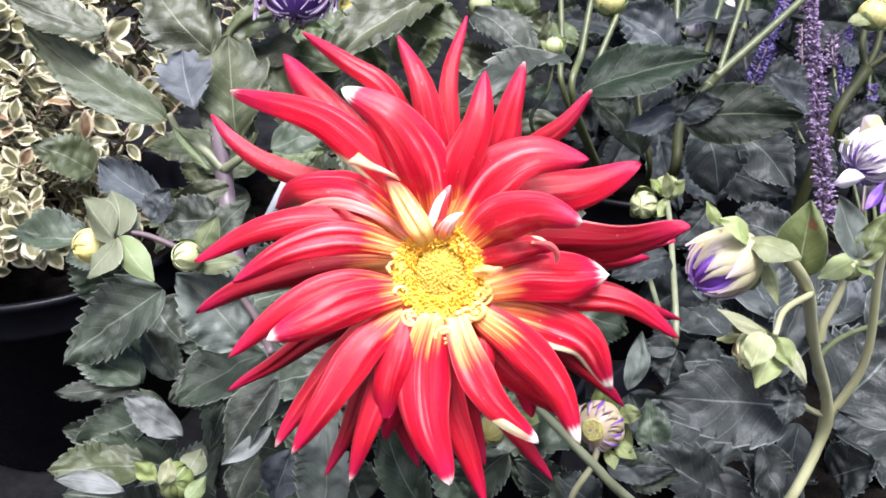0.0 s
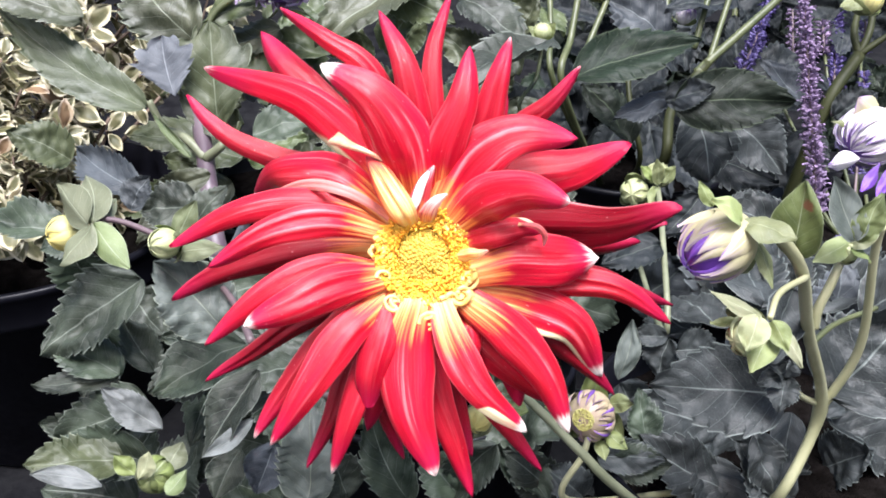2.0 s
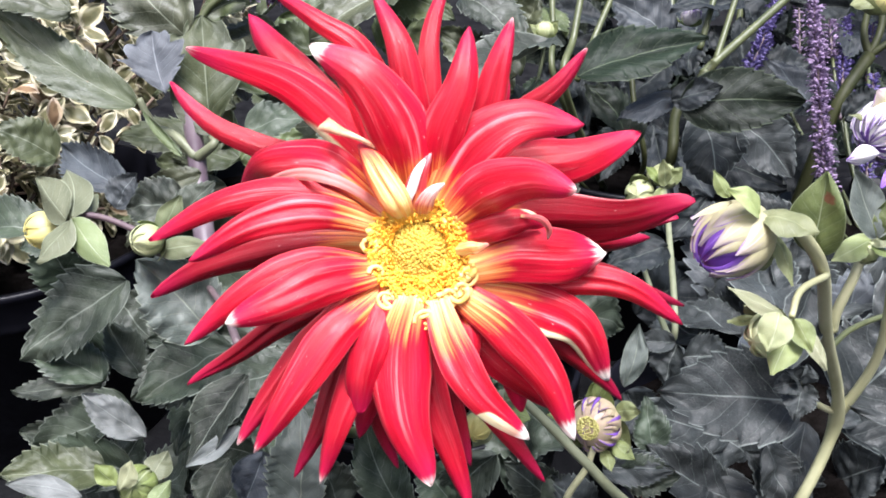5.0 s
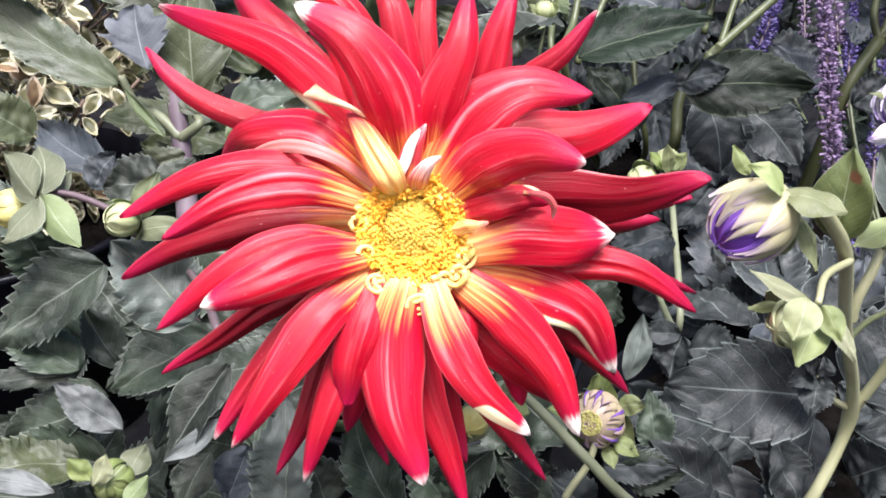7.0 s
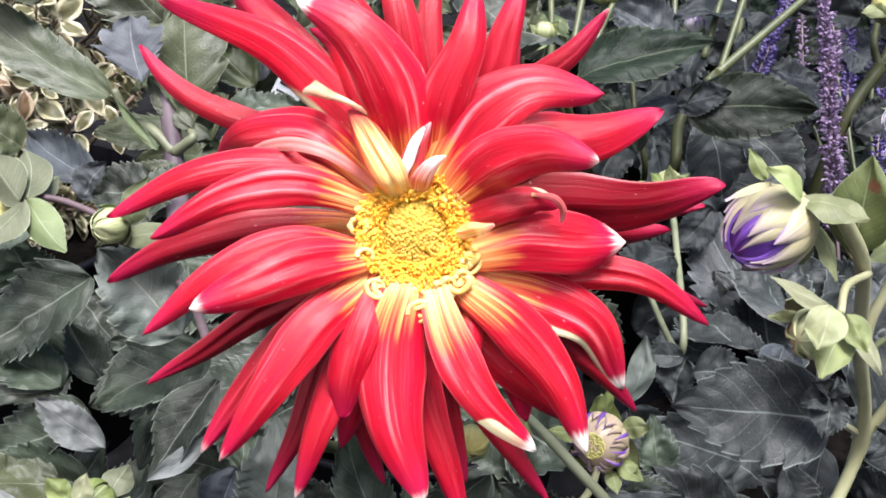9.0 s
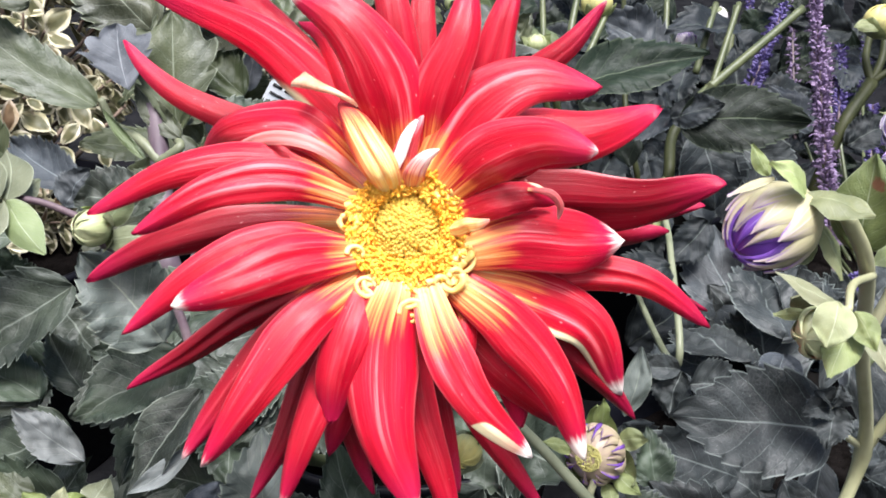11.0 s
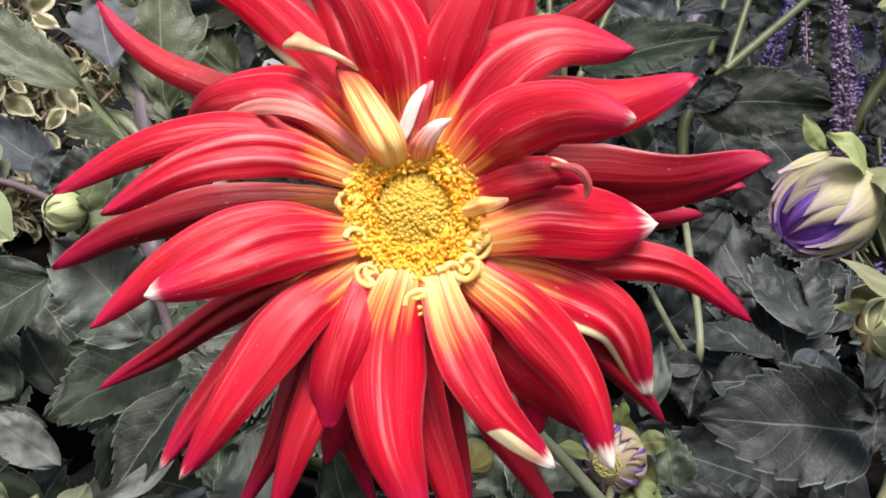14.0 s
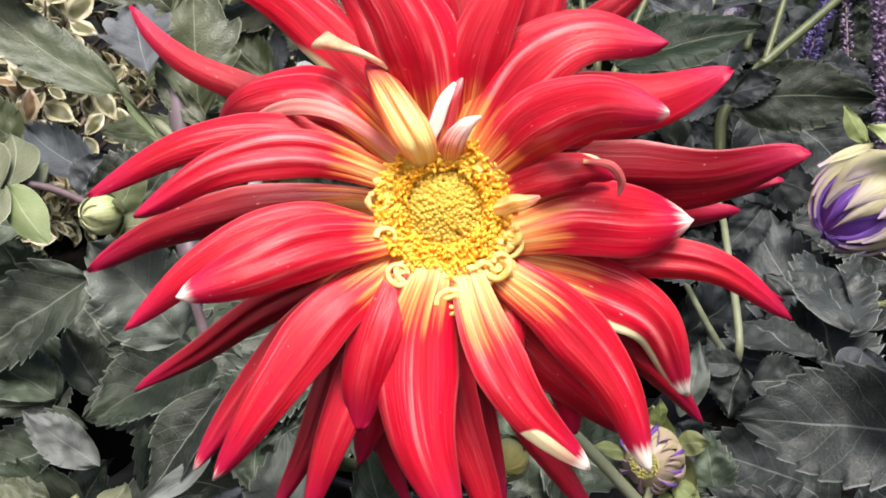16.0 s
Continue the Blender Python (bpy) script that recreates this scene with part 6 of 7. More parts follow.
head = bud(back_dahlia, "striped", (0.1938, 0.6243, 0.2575), 0.0065, (-0.01, -0.01, 1.00), bracts=3)
head = bud(back_dahlia, "green", (0.0817, 0.5383, 0.2721), 0.0057, (-0.01, -0.01, 1.00), bracts=4)
bract(head, (0.0817, 0.5368, 0.2697), (0.0723, 0.5351, 0.2767), 0.0078)
bract(head, (0.0825, 0.5368, 0.2697), (0.0892, 0.5364, 0.2786), 0.0078)
bract(head, (0.0815, 0.5339, 0.2688), (0.0744, 0.5224, 0.2654), 0.0077)
head = bud(purple_dahlia, "yellow", (0.0339, 0.2475, 0.2212), 0.0050, (-0.34, -0.94, 0.03), bracts=2)
bract(head, (0.0364, 0.2497, 0.2248), (0.0293, 0.2488, 0.2233), 0.0055)
bract(head, (0.0372, 0.2484, 0.2226), (0.0327, 0.2440, 0.2154), 0.0076)
bract(head, (0.0437, 0.2520, 0.2284), (0.0485, 0.2543, 0.2320), 0.0063)
bract(head, (0.0448, 0.2504, 0.2257), (0.0521, 0.2491, 0.2234), 0.0071)
head = bud(back_dahlia, "yellow", (-0.0480, 0.6321, 0.2743), 0.0163, (0.01, -0.95, 0.32), bracts=2)

# ---- the red flower ----
disc_rng = random.Random(5)
V, Fc, U = ball(HEART - FRONT * 0.006, FRONT, 0.0125, 0.62, 32, 16)
flower = part("flower_head", mesh_of("flower_head", V, Fc, U, [STAMEN]), red_dahlia, "wide open red flower with a yellow disc")
bits = []
for i in range(560):                      # closed florets in a spiral
    q = (i + 0.5) / 460
    r, a = 7.8 * math.sqrt(q) + disc_rng.uniform(-.2, .2), i * 137.508 + disc_rng.uniform(-5, 5)
    p = from_flower(r, a, 4.4 - 0.040 * r * r)
    up = (FRONT + (p - HEART) * 25).normalized()
    bits.append(ball(p, up, disc_rng.uniform(0.00058, 0.00078), disc_rng.uniform(1.2, 2.0), 8, 6))
V, Fc, U = joined(bits)
tagged(part("disc", mesh_of("disc", V, Fc, U, [DISC]), flower, "greenish yellow closed florets in a spiral"), kind="stuff")
bits = []
for i in range(1600):                      # open florets and stamens round them
    r, a = disc_rng.uniform(7.8, 12.9), disc_rng.uniform(0, 360)
    p = from_flower(r, a, 1.6 + 0.06 * (r - 7.6))
    q = from_flower(r + disc_rng.uniform(-.6, 1.2), a + disc_rng.uniform(-5, 5), 3.3 + 0.18 * (r - 7.6) + disc_rng.uniform(-.6, .8))
    e = from_flower(r + disc_rng.uniform(-0.4, 1.8), a + disc_rng.uniform(-8, 8), 4.0 + 0.22 * (r - 7.6) + disc_rng.uniform(-1, 1))
    bits.append(tube([p, q, e], 0.00042, 0.00034, 5, 4))
    bits.append(ball(e, e - q, 0.00043, 1.8, 6, 4))
V, Fc, U = joined(bits)
tagged(part("floret_ring", mesh_of("floret_ring", V, Fc, U, [STAMEN]), flower, "curled orange yellow florets and stamens"), kind="stuff")
for out, turn, n in ((15.4, 242, 10), (14.6, 254, 6), (16.4, 274, 8), (18.2, 279, 8), (15.0, 298, 6), (15.8, 314, 10), (14.0, 334, 5), (12.8, 205, 3), (13.0, 172, 3), (12.4, 40, 2)):
    bits = []                             # a knot of curled cream florets
    for _ in range(n // 2 + 2):
        o, a, h, w = out + disc_rng.uniform(-0.6, 1.2), turn + disc_rng.uniform(-6, 6), disc_rng.uniform(3.6, 5.6), disc_rng.uniform(1.0, 2.3)
        spin, turns = disc_rng.uniform(0, 6.28), disc_rng.uniform(3.4, 6.0)
        loop = [from_flower(o + w * math.cos(spin + turns * q / 6), a + 4.2 * w * math.sin(spin + turns * q / 6), h + 0.25 * q * disc_rng.uniform(0.3, 1.0)) for q in range(7)]
        bits.append(tube([from_flower(o - 2.8, a, 1.0)] + loop, 0.00040, disc_rng.uniform(0.0006, 0.0010), 7, 26))
    V, Fc, U = joined(bits)
    part("curled_floret", mesh_of("curled_floret", V, Fc, U, [CREAM]), flower)

petal(7.4, (26.2, 85, -6.4), (41.5, 86, -2.6), (60.6, 87, -3.6), (80.5, 84, -10.4), tipw=.25, lit_tone=0.4)
petal(10.7, (26.0, 92, -4.4), (39.1, 94, 2.1), (56.0, 96, 3.4), (73.1, 100, -2.4), tipw=.35, lit_tone=0.4)
petal(8.8, (32.3, 101, -10.4), (56.4, 106, -2.5), (70.2, 114, -3.1), (85.9, 120, -8.4), tipw=.5)
petal(11.0, (41.3, 121, -12.4), (58.9, 124, -12.1), (74.1, 126, -15.2), (87.0, 126, -20.4), tipw=.05, blunt=1, lit_tone=0.4)
petal(13.6, (19.1, 114, -10.4), (36.3, 119, -11.0), (59.5, 127, -5.2), (79.6, 139, 12.6), tipw=.6, edge=-.6, band=.45, reach=(.12,.62), twist=10)
petal(8.6, (12.0, 114, 10.6), (21.3, 117, 11.7), (28.0, 118, 9.4), (32.4, 120, 6.6), tipw=.0, yel=.62, blunt=.6, arch=.5, lit_tone=2)
curl(((29.5, 113, 8.0), (33.5, 119, 9.0), (37.5, 124, 7.6), (41.6, 127, 3.4)), 0.7, 2.3, 240, 60)
petal(17.3, (13.8, 99, 1.6), (30.1, 100, 11.9), (45.9, 108, 16.0), (59.8, 118, 13.6), tipw=.9, lit_tone=1.6)
petal(12.4, (15.8, 76, 1.6), (30.5, 78, 10.7), (44.8, 75, 13.3), (60.1, 77, 9.6), tipw=.35, yel=.2)
petal(11.3, (25.8, 70, -4.4), (38.3, 65, 2.1), (53.0, 67, 5.2), (67.5, 68, 3.6), tipw=.6, lit_tone=0.5)
petal(10.5, (31.7, 63, -10.4), (40.6, 61, -4.9), (47.8, 62, -2.7), (53.9, 63, -2.4), tipw=.0)
petal(8.9, (34.6, 59, -6.4), (48.0, 53, 2.5), (57.8, 50, 6.2), (69.7, 50, 7.6), tipw=.55, lit_tone=0.3)
petal(17.4, (14.3, 71, 3.6), (31.6, 63, 9.9), (44.4, 52, 11.2), (54.8, 37, 8.6), tipw=0.45, twist=-15, lit_tone=2)
petal(17.3, (20.3, 58, -4.4), (36.5, 40, -4.2), (53.4, 30, -7.3), (72.4, 28, -13.4), tipw=.1)
petal(14.6, (11.6, 47, 5.6), (22.6, 44, 16.5), (32.8, 33, 25.1), (40.3, 20, 30.6), tipw=0.65, lit_tone=1)
petal(18.3, (23.4, 23, -10.4), (39.8, 12, -7.5), (58.5, 8, -5.4), (78.3, 10, -4.4), tipw=.1, lit_tone=0.1, twist=38, blunt=.1, arch=.3)
petal(10.9, (22.6, 12, -16.4), (42.0, 6, -14.5), (60.0, 5, -14.0), (75.9, 7, -14.4), tipw=.1, lit_tone=0.1, twist=40)
petal(11.9, (22.5, 9, -18.4), (40.9, 3, -20.4), (56.1, 1, -23.2), (70.0, 3, -26.4), tipw=.1, lit_tone=0.1, twist=40)
petal(8.7, (12.8, 20, 5.6), (21.0, 18, 11.3), (29.4, 15, 10.0), (34.3, 10, 5.6), tipw=.5, edge=-.8, reach=(.70,1), yel=.16, blunt=.4)
petal(2.0, (28.0, 18, 11.0), (32.5, 14, 11.4), (34.6, 9, 9.6), (34.4, 4, 7.0), tipw=.55, tiplen=1.4, pale=.3, yel=.05, blunt=1, arch=.6, claw=False)
petal(3.9, (11.1, -1, 7.6), (13.1, 1, 11.3), (15.3, 1, 13.5), (18.1, 4, 13.6), tipw=.5, yel=1.6, blunt=.6, tiplen=.6)
petal(16.7, (13.7, -19, 4.6), (25.4, -4, 6.5), (39.1, -3, 3.8), (51.7, -1, -2.4), tipw=.75, yel=.24, lit_tone=2.2, blunt=1, tiplen=.2)
petal(10.6, (33.3, -16, -8.4), (46.8, -11, -7.0), (61.3, -11, -7.4), (78.1, -16, -10.4), tipw=.0, lit_tone=.9, twist=15)
petal(7.4, (40.6, -8, -15.4), (55.8, -7, -19.5), (68.5, -10, -23.8), (83.1, -12, -29.4), tipw=.0, lit_tone=0.1)
petal(15.0, (17.2, -36, 1.6), (32.6, -25, -1.5), (51.4, -25, -10.4), (69.3, -35, -24.4), tipw=.9, yel=.23, lit_tone=2.2, edge=1.2, band=.62, reach=(.12,1.3), twist=-12, arch=.2)
petal(9.3, (37.7, -35, -12.4), (51.3, -35, -16.1), (65.1, -36, -23.0), (77.8, -37, -31.4), tipw=.0, lit_tone=0.1, twist=20)
petal(13.6, (17.5, -46, 3.6), (32.2, -42, 4.8), (50.4, -45, 2.9), (67.9, -51, -2.4), tipw=1, tiplen=.13, yel=.22, lit_tone=2.4)
petal(13.2, (23.1, -57, -6.4), (37.1, -53, -5.6), (51.3, -50, -9.4), (64.9, -48, -16.4), tipw=.0, lit_tone=1.2)
petal(11.1, (14.0, -71, 5.6), (27.5, -71, 10.5), (42.7, -67, 9.6), (59.5, -60, 1.6), tipw=.9, edge=3.0, band=.0, reach=(.70,1.3), yel=.24, arch=.2, lit_tone=2.2)
petal(8.1, (35.3, -69, -14.4), (51.2, -67, -17.3), (65.7, -64, -22.1), (80.5, -62, -28.4), tipw=.0, lit_tone=0.1)
petal(9.0, (18.4, -58, -2.4), (23.7, -59, 1.6), (30.3, -63, 2.0), (37.5, -67, -2.4), tipw=.0, yel=.3)
petal(17.7, (13.3, -97, 6.6), (27.4, -99, 8.3), (45.4, -94, 8.2), (63.2, -87, 5.6), tipw=0.7, yel=.20, lit_tone=2.4)
petal(10.3, (28.3, -86, -6.4), (42.0, -85, -4.2), (58.5, -81, -6.0), (76.1, -79, -12.4), tipw=0.3, lit_tone=.8)
petal(9.5, (26.2, -75, -12.4), (39.0, -79, -14.6), (53.1, -78, -19.2), (67.0, -77, -25.4), tipw=.0, lit_tone=0.1)
petal(11.8, (16.0, -124, 4.6), (27.6, -118, 9.5), (37.9, -114, 8.0), (47.6, -110, 2.6), tipw=.1, lit_tone=.6, blunt=.5, yel=.16)
petal(8.1, (33.3, -119, -14.4), (44.7, -109, -17.2), (57.3, -101, -22.8), (67.1, -96, -28.4), tipw=.3, lit_tone=0.1)
petal(9.7, (20.0, -120, -2.4), (37.7, -117, 3.2), (53.9, -115, 2.6), (70.1, -113, -2.4), tipw=0.7, lit_tone=.5)
petal(8.7, (31.9, -127, -12.4), (44.7, -122, -11.6), (60.0, -119, -12.9), (75.8, -119, -16.4), tipw=.3, lit_tone=0.1, twist=-15)
petal(12.0, (15.8, -132, 3.6), (31.2, -134, 12.2), (47.8, -131, 14.6), (68.8, -129, 8.6), tipw=0.65, lit_tone=1.2)
petal(9.7, (22.1, -141, -4.4), (41.0, -138, -0.3), (57.8, -135, 0.0), (73.6, -133, -2.4), tipw=0.65, lit_tone=0.4, twist=-20)
petal(9.4, (27.0, -148, -10.4), (45.2, -150, -12.1), (63.0, -149, -16.0), (80.1, -150, -21.4), tipw=.4, lit_tone=0.1, twist=-40)
petal(9.8, (14.0, -162, -0.4), (28.2, -172, 7.2), (45.3, -166, 10.7), (67.1, -158, 6.6), tipw=0.5)
petal(13.1, (12.0, -151, 4.6), (25.4, -160, 13.6), (38.7, -159, 18.3), (52.0, -159, 18.6), tipw=0.8, blunt=.3, lit_tone=1.9)
petal(11.6, (20.8, 176, -6.4), (39.6, -178, -4.2), (59.3, -174, -5.4), (77.6, -170, -9.4), tipw=.0, lit_tone=0.2, twist=-36)
petal(10.7, (14.9, 153, 1.6), (29.2, 161, 9.4), (44.0, 172, 12.1), (60.8, -177, 7.6), tipw=0.35, lit_tone=1.8)
petal(10.1, (18.8, 144, -2.4), (37.1, 156, 0.9), (55.9, 167, -0.7), (76.8, 178, -8.4), tipw=.0, lit_tone=1.7)
petal(12.7, (17.8, 130, -1.4), (33.4, 135, 1.8), (44.7, 144, -5.3), (54.2, 152, -16.7), (58.9, 160, -29.4), tipw=.0, blunt=.6, twist=10, arch=.5, lit_tone=2.4)
petal(3.6, (17.6, 134, 2.6), (29.4, 141, 7.0), (41.4, 150, -2.6), (54.8, 161, -25.4), tipw=.0, pale=.6, yel=.1, arch=.3, lit_tone=.6)
petal(8.7, (42.0, 143, -24.4), (56.4, 147, -25.2), (71.4, 149, -26.7), (83.5, 148, -28.6), (93.4, 146, -30.4), tipw=.1, blunt=.3, lit_tone=0.4)
petal(6.4, (10.4, 101, 5.6), (15.5, 95, 8.4), (20.5, 89, 9.1), (25.6, 83, 7.6), tipw=.6, tiplen=.5, yel=.3, pale=.1)
petal(2.8, (12.3, 106, 7.6), (16.1, 96, 10.1), (19.9, 91, 11.4), (23.5, 86, 11.6), tipw=1, tiplen=2.2, yel=.1, arch=.2, blunt=1)
petal(5.3, (10.5, 84, 7.6), (13.2, 81, 10.0), (15.9, 75, 11.2), (18.4, 68, 10.6), tipw=.8, yel=.4, twist=10, tiplen=.9, pale=.2)
petal(12.5, (25.4, 105, -8.4), (41.0, 110, -8.3), (54.1, 113, -12.2), (61.3, 118, -16.4), tipw=.0)
petal(12.5, (19.9, -134, -8.4), (32.4, -139, -8.0), (42.8, -138, -10.5), (55.3, -136, -16.4), tipw=.0)
petal(14.3, (20.3, -45, -8.4), (32.8, -49, -8.0), (44.9, -53, -10.9), (56.0, -58, -16.4), tipw=.0)
petal(12.5, (23.7, -116, -8.4), (38.1, -111, -8.4), (49.4, -109, -12.1), (57.8, -108, -16.4), tipw=.0)
petal(12.5, (27.6, 49, -8.4), (38.8, 43, -8.6), (47.0, 40, -12.2), (53.0, 37, -16.4), tipw=.0)

# ---- variegated shrub in its pot ----
shrub = thing("euonymus_shrub", (-0.262, 0.522, 0.132), "bushy shrub with small cream edged variegated leaves", "shrub")
sprig_rng = random.Random(21)


def sprig_mesh(rng, pairs):
    """An upright twig with crossed pairs of small oval leaves, open at the top like a rosette."""
    tall = 0.0068 * pairs
    pieces = []
    for i in range(pairs):
        h = tall * (0.25 + 0.75 * i / max(1, pairs - 1))
        up = 0.25 + 0.75 * i / pairs
        for k in range(2):
            a = math.pi * k + (math.pi / 2) * (i % 2) + rng.uniform(-.3, .3)
            out = Vector((math.cos(a), math.sin(a), up * 0.7 + rng.uniform(-.25, .2)))
            L = rng.uniform(0.014, 0.022)
            b = Vector((0, 0, h)) + out * 0.002
            n = Vector((-math.cos(a) * up, -math.sin(a) * up, 1.0))
            pieces.append(blade(b, b + out.normalized() * L, L * rng.uniform(0.52, 0.68), 0, 0.18, rng.uniform(0.05, .3), 3, 0.0, 6, 8, n, 0.03, rng, 0.55))
    V, Fc, U = joined(pieces)
    nl = len(Fc)
    tv, tf, tu = tube([(0, 0, -0.022), (0.002, 0.001, -0.008), (0, 0, tall)], 0.0014, 0.0008, 6, 6)
    o = len(V)
    Fc = Fc + [tuple(i + o for i in q) for q in tf]
    return mesh_of("sprig", V + tv, Fc, U + tu, [VARIEGATED, TWIG], [0] * nl + [1] * len(tf))


sprigs = [sprig_mesh(sprig_rng, n) for n in (5, 6, 6, 7, 7, 8)]
masses = (((-0.330, 0.680, 0.185), (0.130, 0.095, 0.105), 80), ((-0.215, 0.760, 0.185), (0.085, 0.060, 0.075), 26), ((-0.290, 0.640, 0.165), (0.075, 0.055, 0.065), 14), ((-0.300, 0.545, 0.158), (0.060, 0.055, 0.058), 62), ((-0.252, 0.474, 0.164), (0.034, 0.030, 0.026), 26))
for middle, spread, count in masses:
    for i in range(count):
        me = sprigs[i % 6]
        a, b = sprig_rng.uniform(0, 2 * math.pi), math.acos(sprig_rng.uniform(-0.35, 1))
        d = Vector((math.sin(b) * math.cos(a), math.sin(b) * math.sin(a), math.cos(b)))
        c = Vector(middle) + Vector([d[n] * spread[n] for n in range(3)]) * sprig_rng.uniform(0.58, 1.0)
        ob = new("sprig", me)
        ob.parent = shrub
        way = (d + Vector((0, -0.25, 0.4))).normalized()
        size = sprig_rng.uniform(0.9, 1.35) * (1.0 if middle[1] > 0.6 else 0.72)
        ob.matrix_basis = Matrix.Translation(c - shrub.location) @ way.to_track_quat('Z', 'Y').to_matrix().to_4x4() @ Matrix.Rotation(sprig_rng.uniform(0, 6.28), 4, 'Z') @ Matrix.Scale(size, 4)
rosette = sprig_mesh(sprig_rng, 2)
for at, turn, size in (((-0.2269, 0.5983, 0.1742), 0.5, 1.15), ((-0.2006, 0.6100, 0.1738), 1.6, 1.0), ((-0.2307, 0.5703, 0.2148), 0.9, 0.9), ((-0.2637, 0.5202, 0.1718), 2.2, 1.0)):
    ob = new("sprig", rosette)
    ob.parent = shrub
    ob.matrix_basis = Matrix.Translation(Vector(at) - shrub.location) @ Vector((0.30, -0.72, 0.45)).to_track_quat('Z', 'Y').to_matrix().to_4x4() @ Matrix.Rotation(turn, 4, 'Z') @ Matrix.Scale(size, 4)
for i in range(9):
    a = i * 0.7
    V, Fc, U = tube([(-0.270 + 0.015 * math.cos(a), 0.515 + 0.015 * math.sin(a), 0.132), (-0.285 + 0.05 * math.cos(a), 0.590 + 0.045 * math.sin(a), 0.15), (-0.300 + 0.11 * math.cos(a), 0.630 + 0.08 * math.sin(a), 0.195)], 0.0025, 0.0012, 8)
    part("twig", mesh_of("twig", V, Fc, U, [TWIG]), shrub)


# ---- salvia ----
salvia = thing("salvia", (0.315, 0.505, 0.132), "salvia with slender violet flower spikes", "salvia plant")
spike_rng = random.Random(31)


def spike(base, tip, r, mat, count):
    """A flower spike: a stem with whorls of small lipped florets."""
    b, t = Vector(base), Vector(tip)
    d = (t - b).normalized()
    x = d.orthogonal().normalized()
    y = d.cross(x)
    pieces = []
    for i in range(count):
        q = (i // 6 * 6 + spike_rng.uniform(-1, 1)) / count
        c = b + (t - b) * min(1, max(0, q))
        a = spike_rng.uniform(0, 6.28)
        k = r * (1 - 0.5 * q) * spike_rng.uniform(0.5, 1.15)
        out = (x * math.cos(a) + y * math.sin(a) + d * spike_rng.uniform(0.1, 0.9)).normalized()
        pieces.append(ball(c + out * k * 0.75, out, r * 0.12, 1.9, 6, 4))
        if i % 2:
            lip = c + out * k
            side = out.cross(d).normalized()
            pieces.append(blade(lip, lip + out * r * 0.32 - d * r * 0.2, r * 0.34, 0, 0.3, 0.2, 2, 0, 2, 4, d, 0.02, spike_rng))
    V, Fc, U = joined(pieces)
    n = len(Fc)
    tv, tf, tu = tube([b - d * 0.02, b, t], r * 0.16, r * 0.10, 8, 8)
    o = len(V)
    me = mesh_of("flower_spike", V + tv, Fc + [tuple(i + o for i in f) for f in tf], U + tu, [mat, STEM_PURPLE], [0] * n + [1] * len(tf))
    part("flower_spike", me, salvia)
    base_at = Vector((0.315 + (b.x - 0.315) * 0.2, 0.505 + (b.y - 0.505) * 0.2, 0.128))
    sv, sf, su = tube([base_at, (base_at + b) / 2 + Vector((0, 0.01, 0)), b], r * 0.2, r * 0.16, 8)
    part("stem", mesh_of("stem", sv, sf, su, [STEM_GREEN]), salvia)


spike((0.2537, 0.4816, 0.1766), (0.2377, 0.5565, 0.3184), 0.0075, SALVIA, 900)
spike((0.2343, 0.6040, 0.2236), (0.2778, 0.6812, 0.2725), 0.008, SALVIA_BLUE, 280)
spike((0.3179, 0.6342, 0.1949), (0.3399, 0.7081, 0.2388), 0.008, SALVIA_BLUE, 260)
spike((0.2694, 0.4678, 0.1346), (0.2773, 0.4916, 0.1542), 0.008, SALVIA_BLUE, 110)
spike((0.3037, 0.6788, 0.1914), (0.3098, 0.7473, 0.2650), 0.007, SALVIA, 120)
spike((0.3071, 0.5488, 0.1705), (0.3220, 0.6052, 0.2241), 0.0075, SALVIA_BLUE, 220)
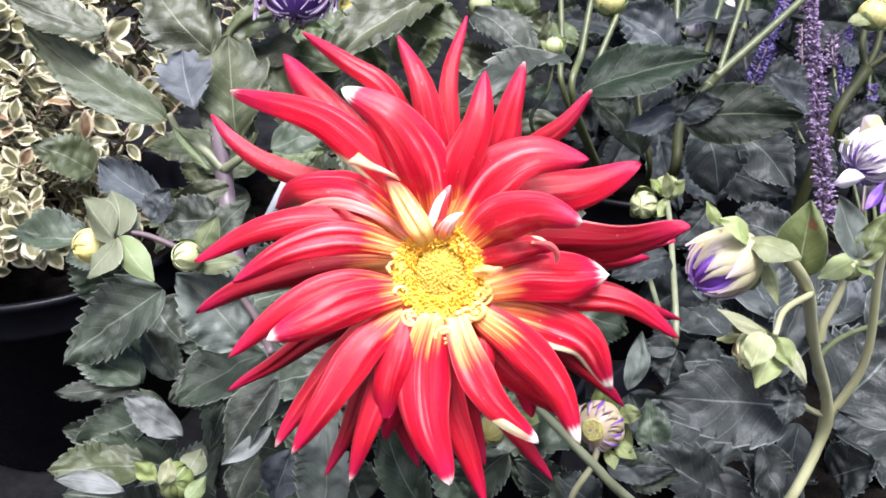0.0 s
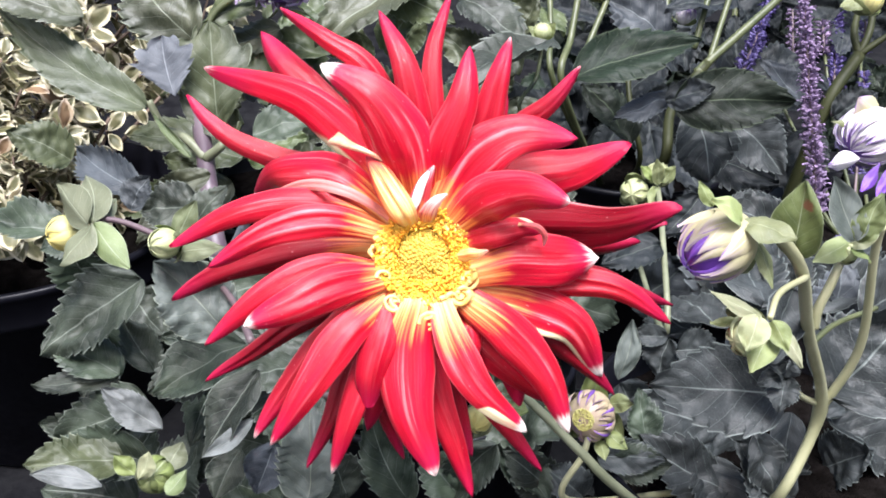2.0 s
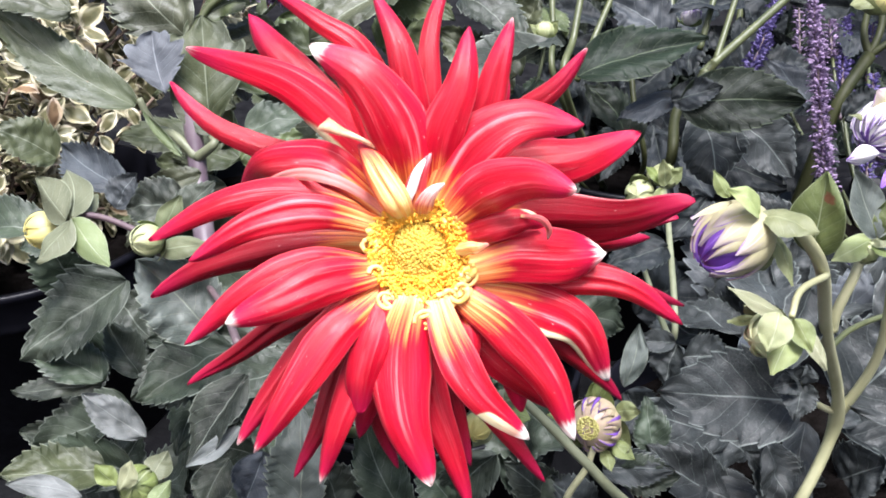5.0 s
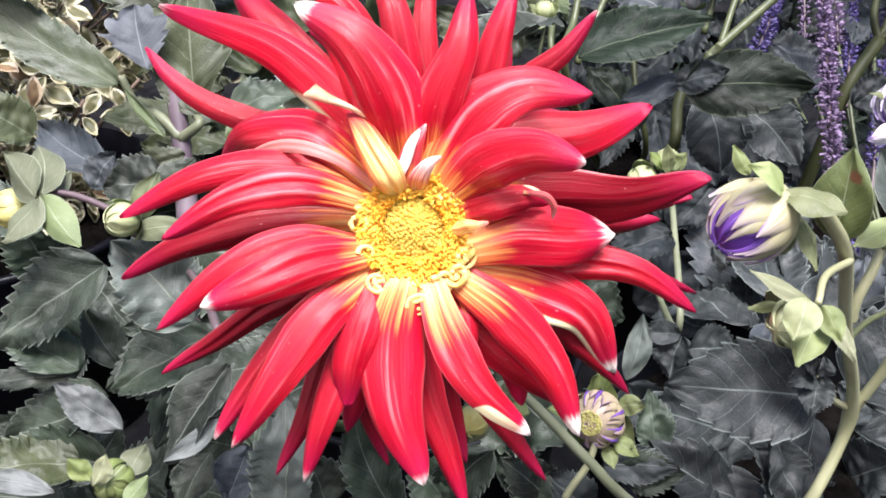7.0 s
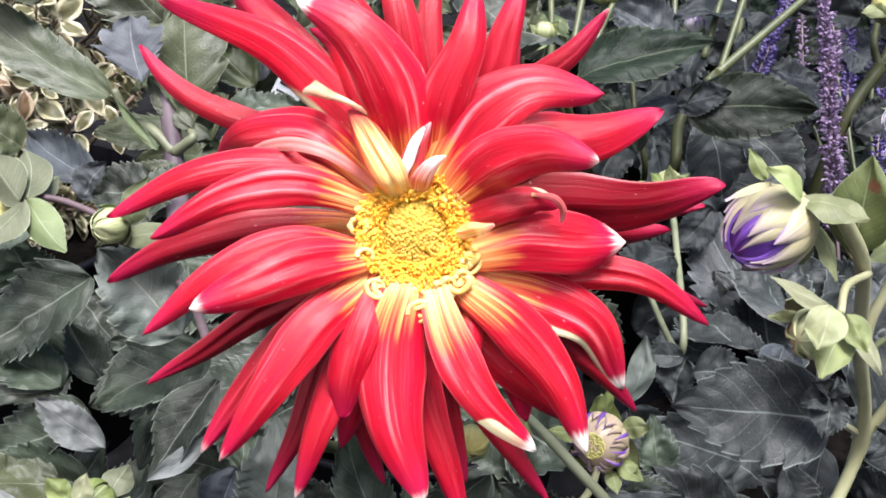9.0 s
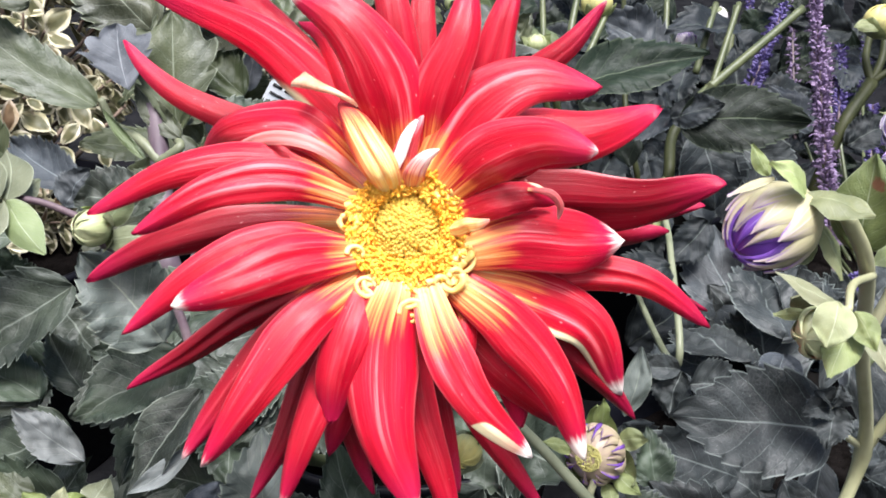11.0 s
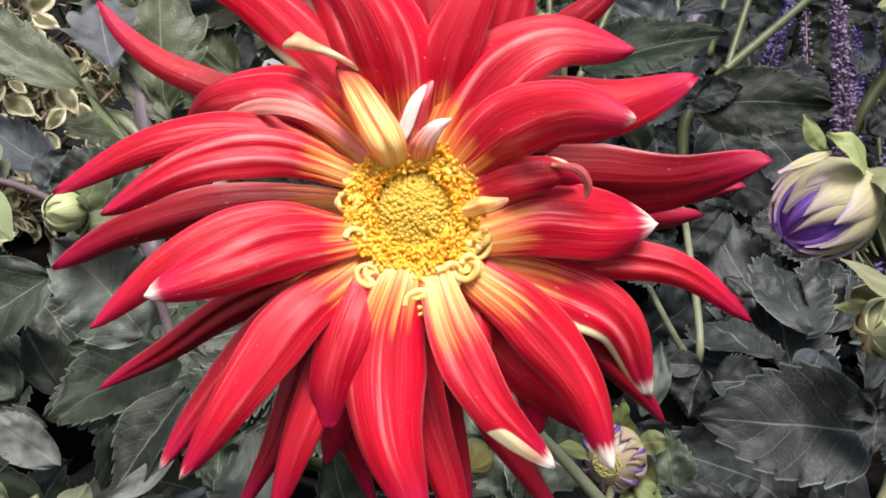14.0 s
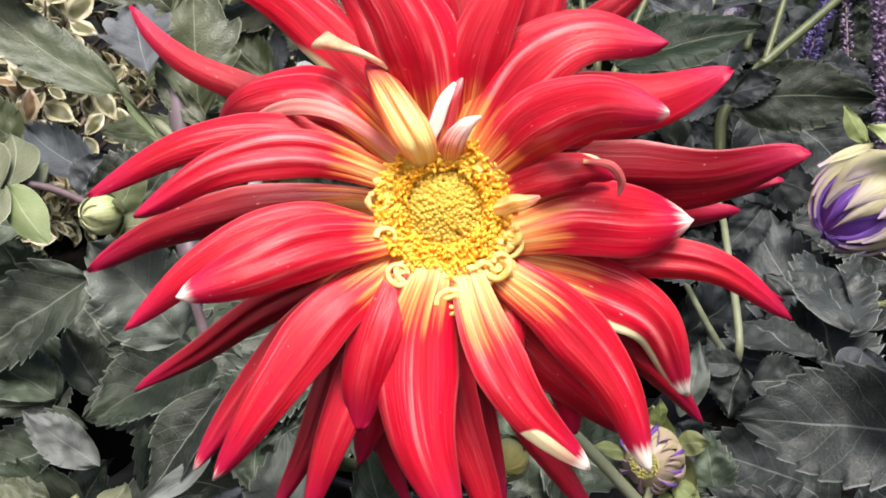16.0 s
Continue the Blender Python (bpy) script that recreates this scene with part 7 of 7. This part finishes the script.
spike((0.2856, 0.7049, 0.1961), (0.2858, 0.7827, 0.2658), 0.0075, SALVIA_BLUE, 240)
spike((0.3199, 0.6693, 0.2140), (0.3218, 0.7343, 0.2819), 0.0075, SALVIA, 240)
spike((0.3782, 0.7279, 0.1939), (0.3994, 0.7945, 0.2640), 0.0075, SALVIA_BLUE, 240)

# ---- plant label ----
tag = thing("plant_label", (-0.0570, 0.4868, 0.132), "white plastic stake label with black handwriting", "plant label")


def tag_plate(x0, x1, z0, z1, t, y=0.0, point=0.0):
    """A plate in the label's own plane: across, up, thick."""
    lean = Matrix.Rotation(radians(-4), 3, 'X') @ Matrix.Rotation(radians(28), 3, 'Y')
    out = [(x0, z0 + point), ((x0 + x1) / 2, z0), (x1, z0 + point), (x1, z1 - 0.003), (x1 - 0.003, z1), (x0 + 0.003, z1), (x0, z1 - 0.003)] if point else [(x0, z0), (x1, z0), (x1, z1), (x0, z1)]
    top = Vector((-0.0570, 0.4868, 0.2527))
    V = [top + lean @ Vector((x, y + s * t / 2, z)) for s in (-1, 1) for x, z in out]
    n = len(out)
    Fc = [tuple(range(n)), tuple(range(2 * n - 1, n - 1, -1))] + [(i, i + n, (i + 1) % n + n, (i + 1) % n) for i in range(n)]
    return V, Fc, [(0, 0)] * (2 * n)


V, Fc, U = tag_plate(-0.0075, 0.0075, -0.012, 0.007, 0.0008, 0.0, 0.003)
me = mesh_of("plate", V, Fc, U, [LABEL])
me.polygons.foreach_set("use_smooth", [False] * len(me.polygons))
part("plate", me, tag)
V, Fc, U = tag_plate(-0.003, 0.003, -0.2527 + 0.125, -0.0105, 0.0008)
part("stake", mesh_of("stake", V, Fc, U, [LABEL]), tag)
for x0, x1, z0, z1 in ((-0.0055, -0.0005, 0.0022, 0.0042), (0.001, 0.0055, 0.0022, 0.0042), (-0.0055, 0.004, -0.0022, -0.0006), (-0.0055, 0.005, -0.0065, -0.0055)):
    V, Fc, U = tag_plate(x0, x1, z0, z1, 0.0002, -0.0006)
    part("ink_stroke", mesh_of("ink_stroke", V, Fc, U, [INK]), tag)
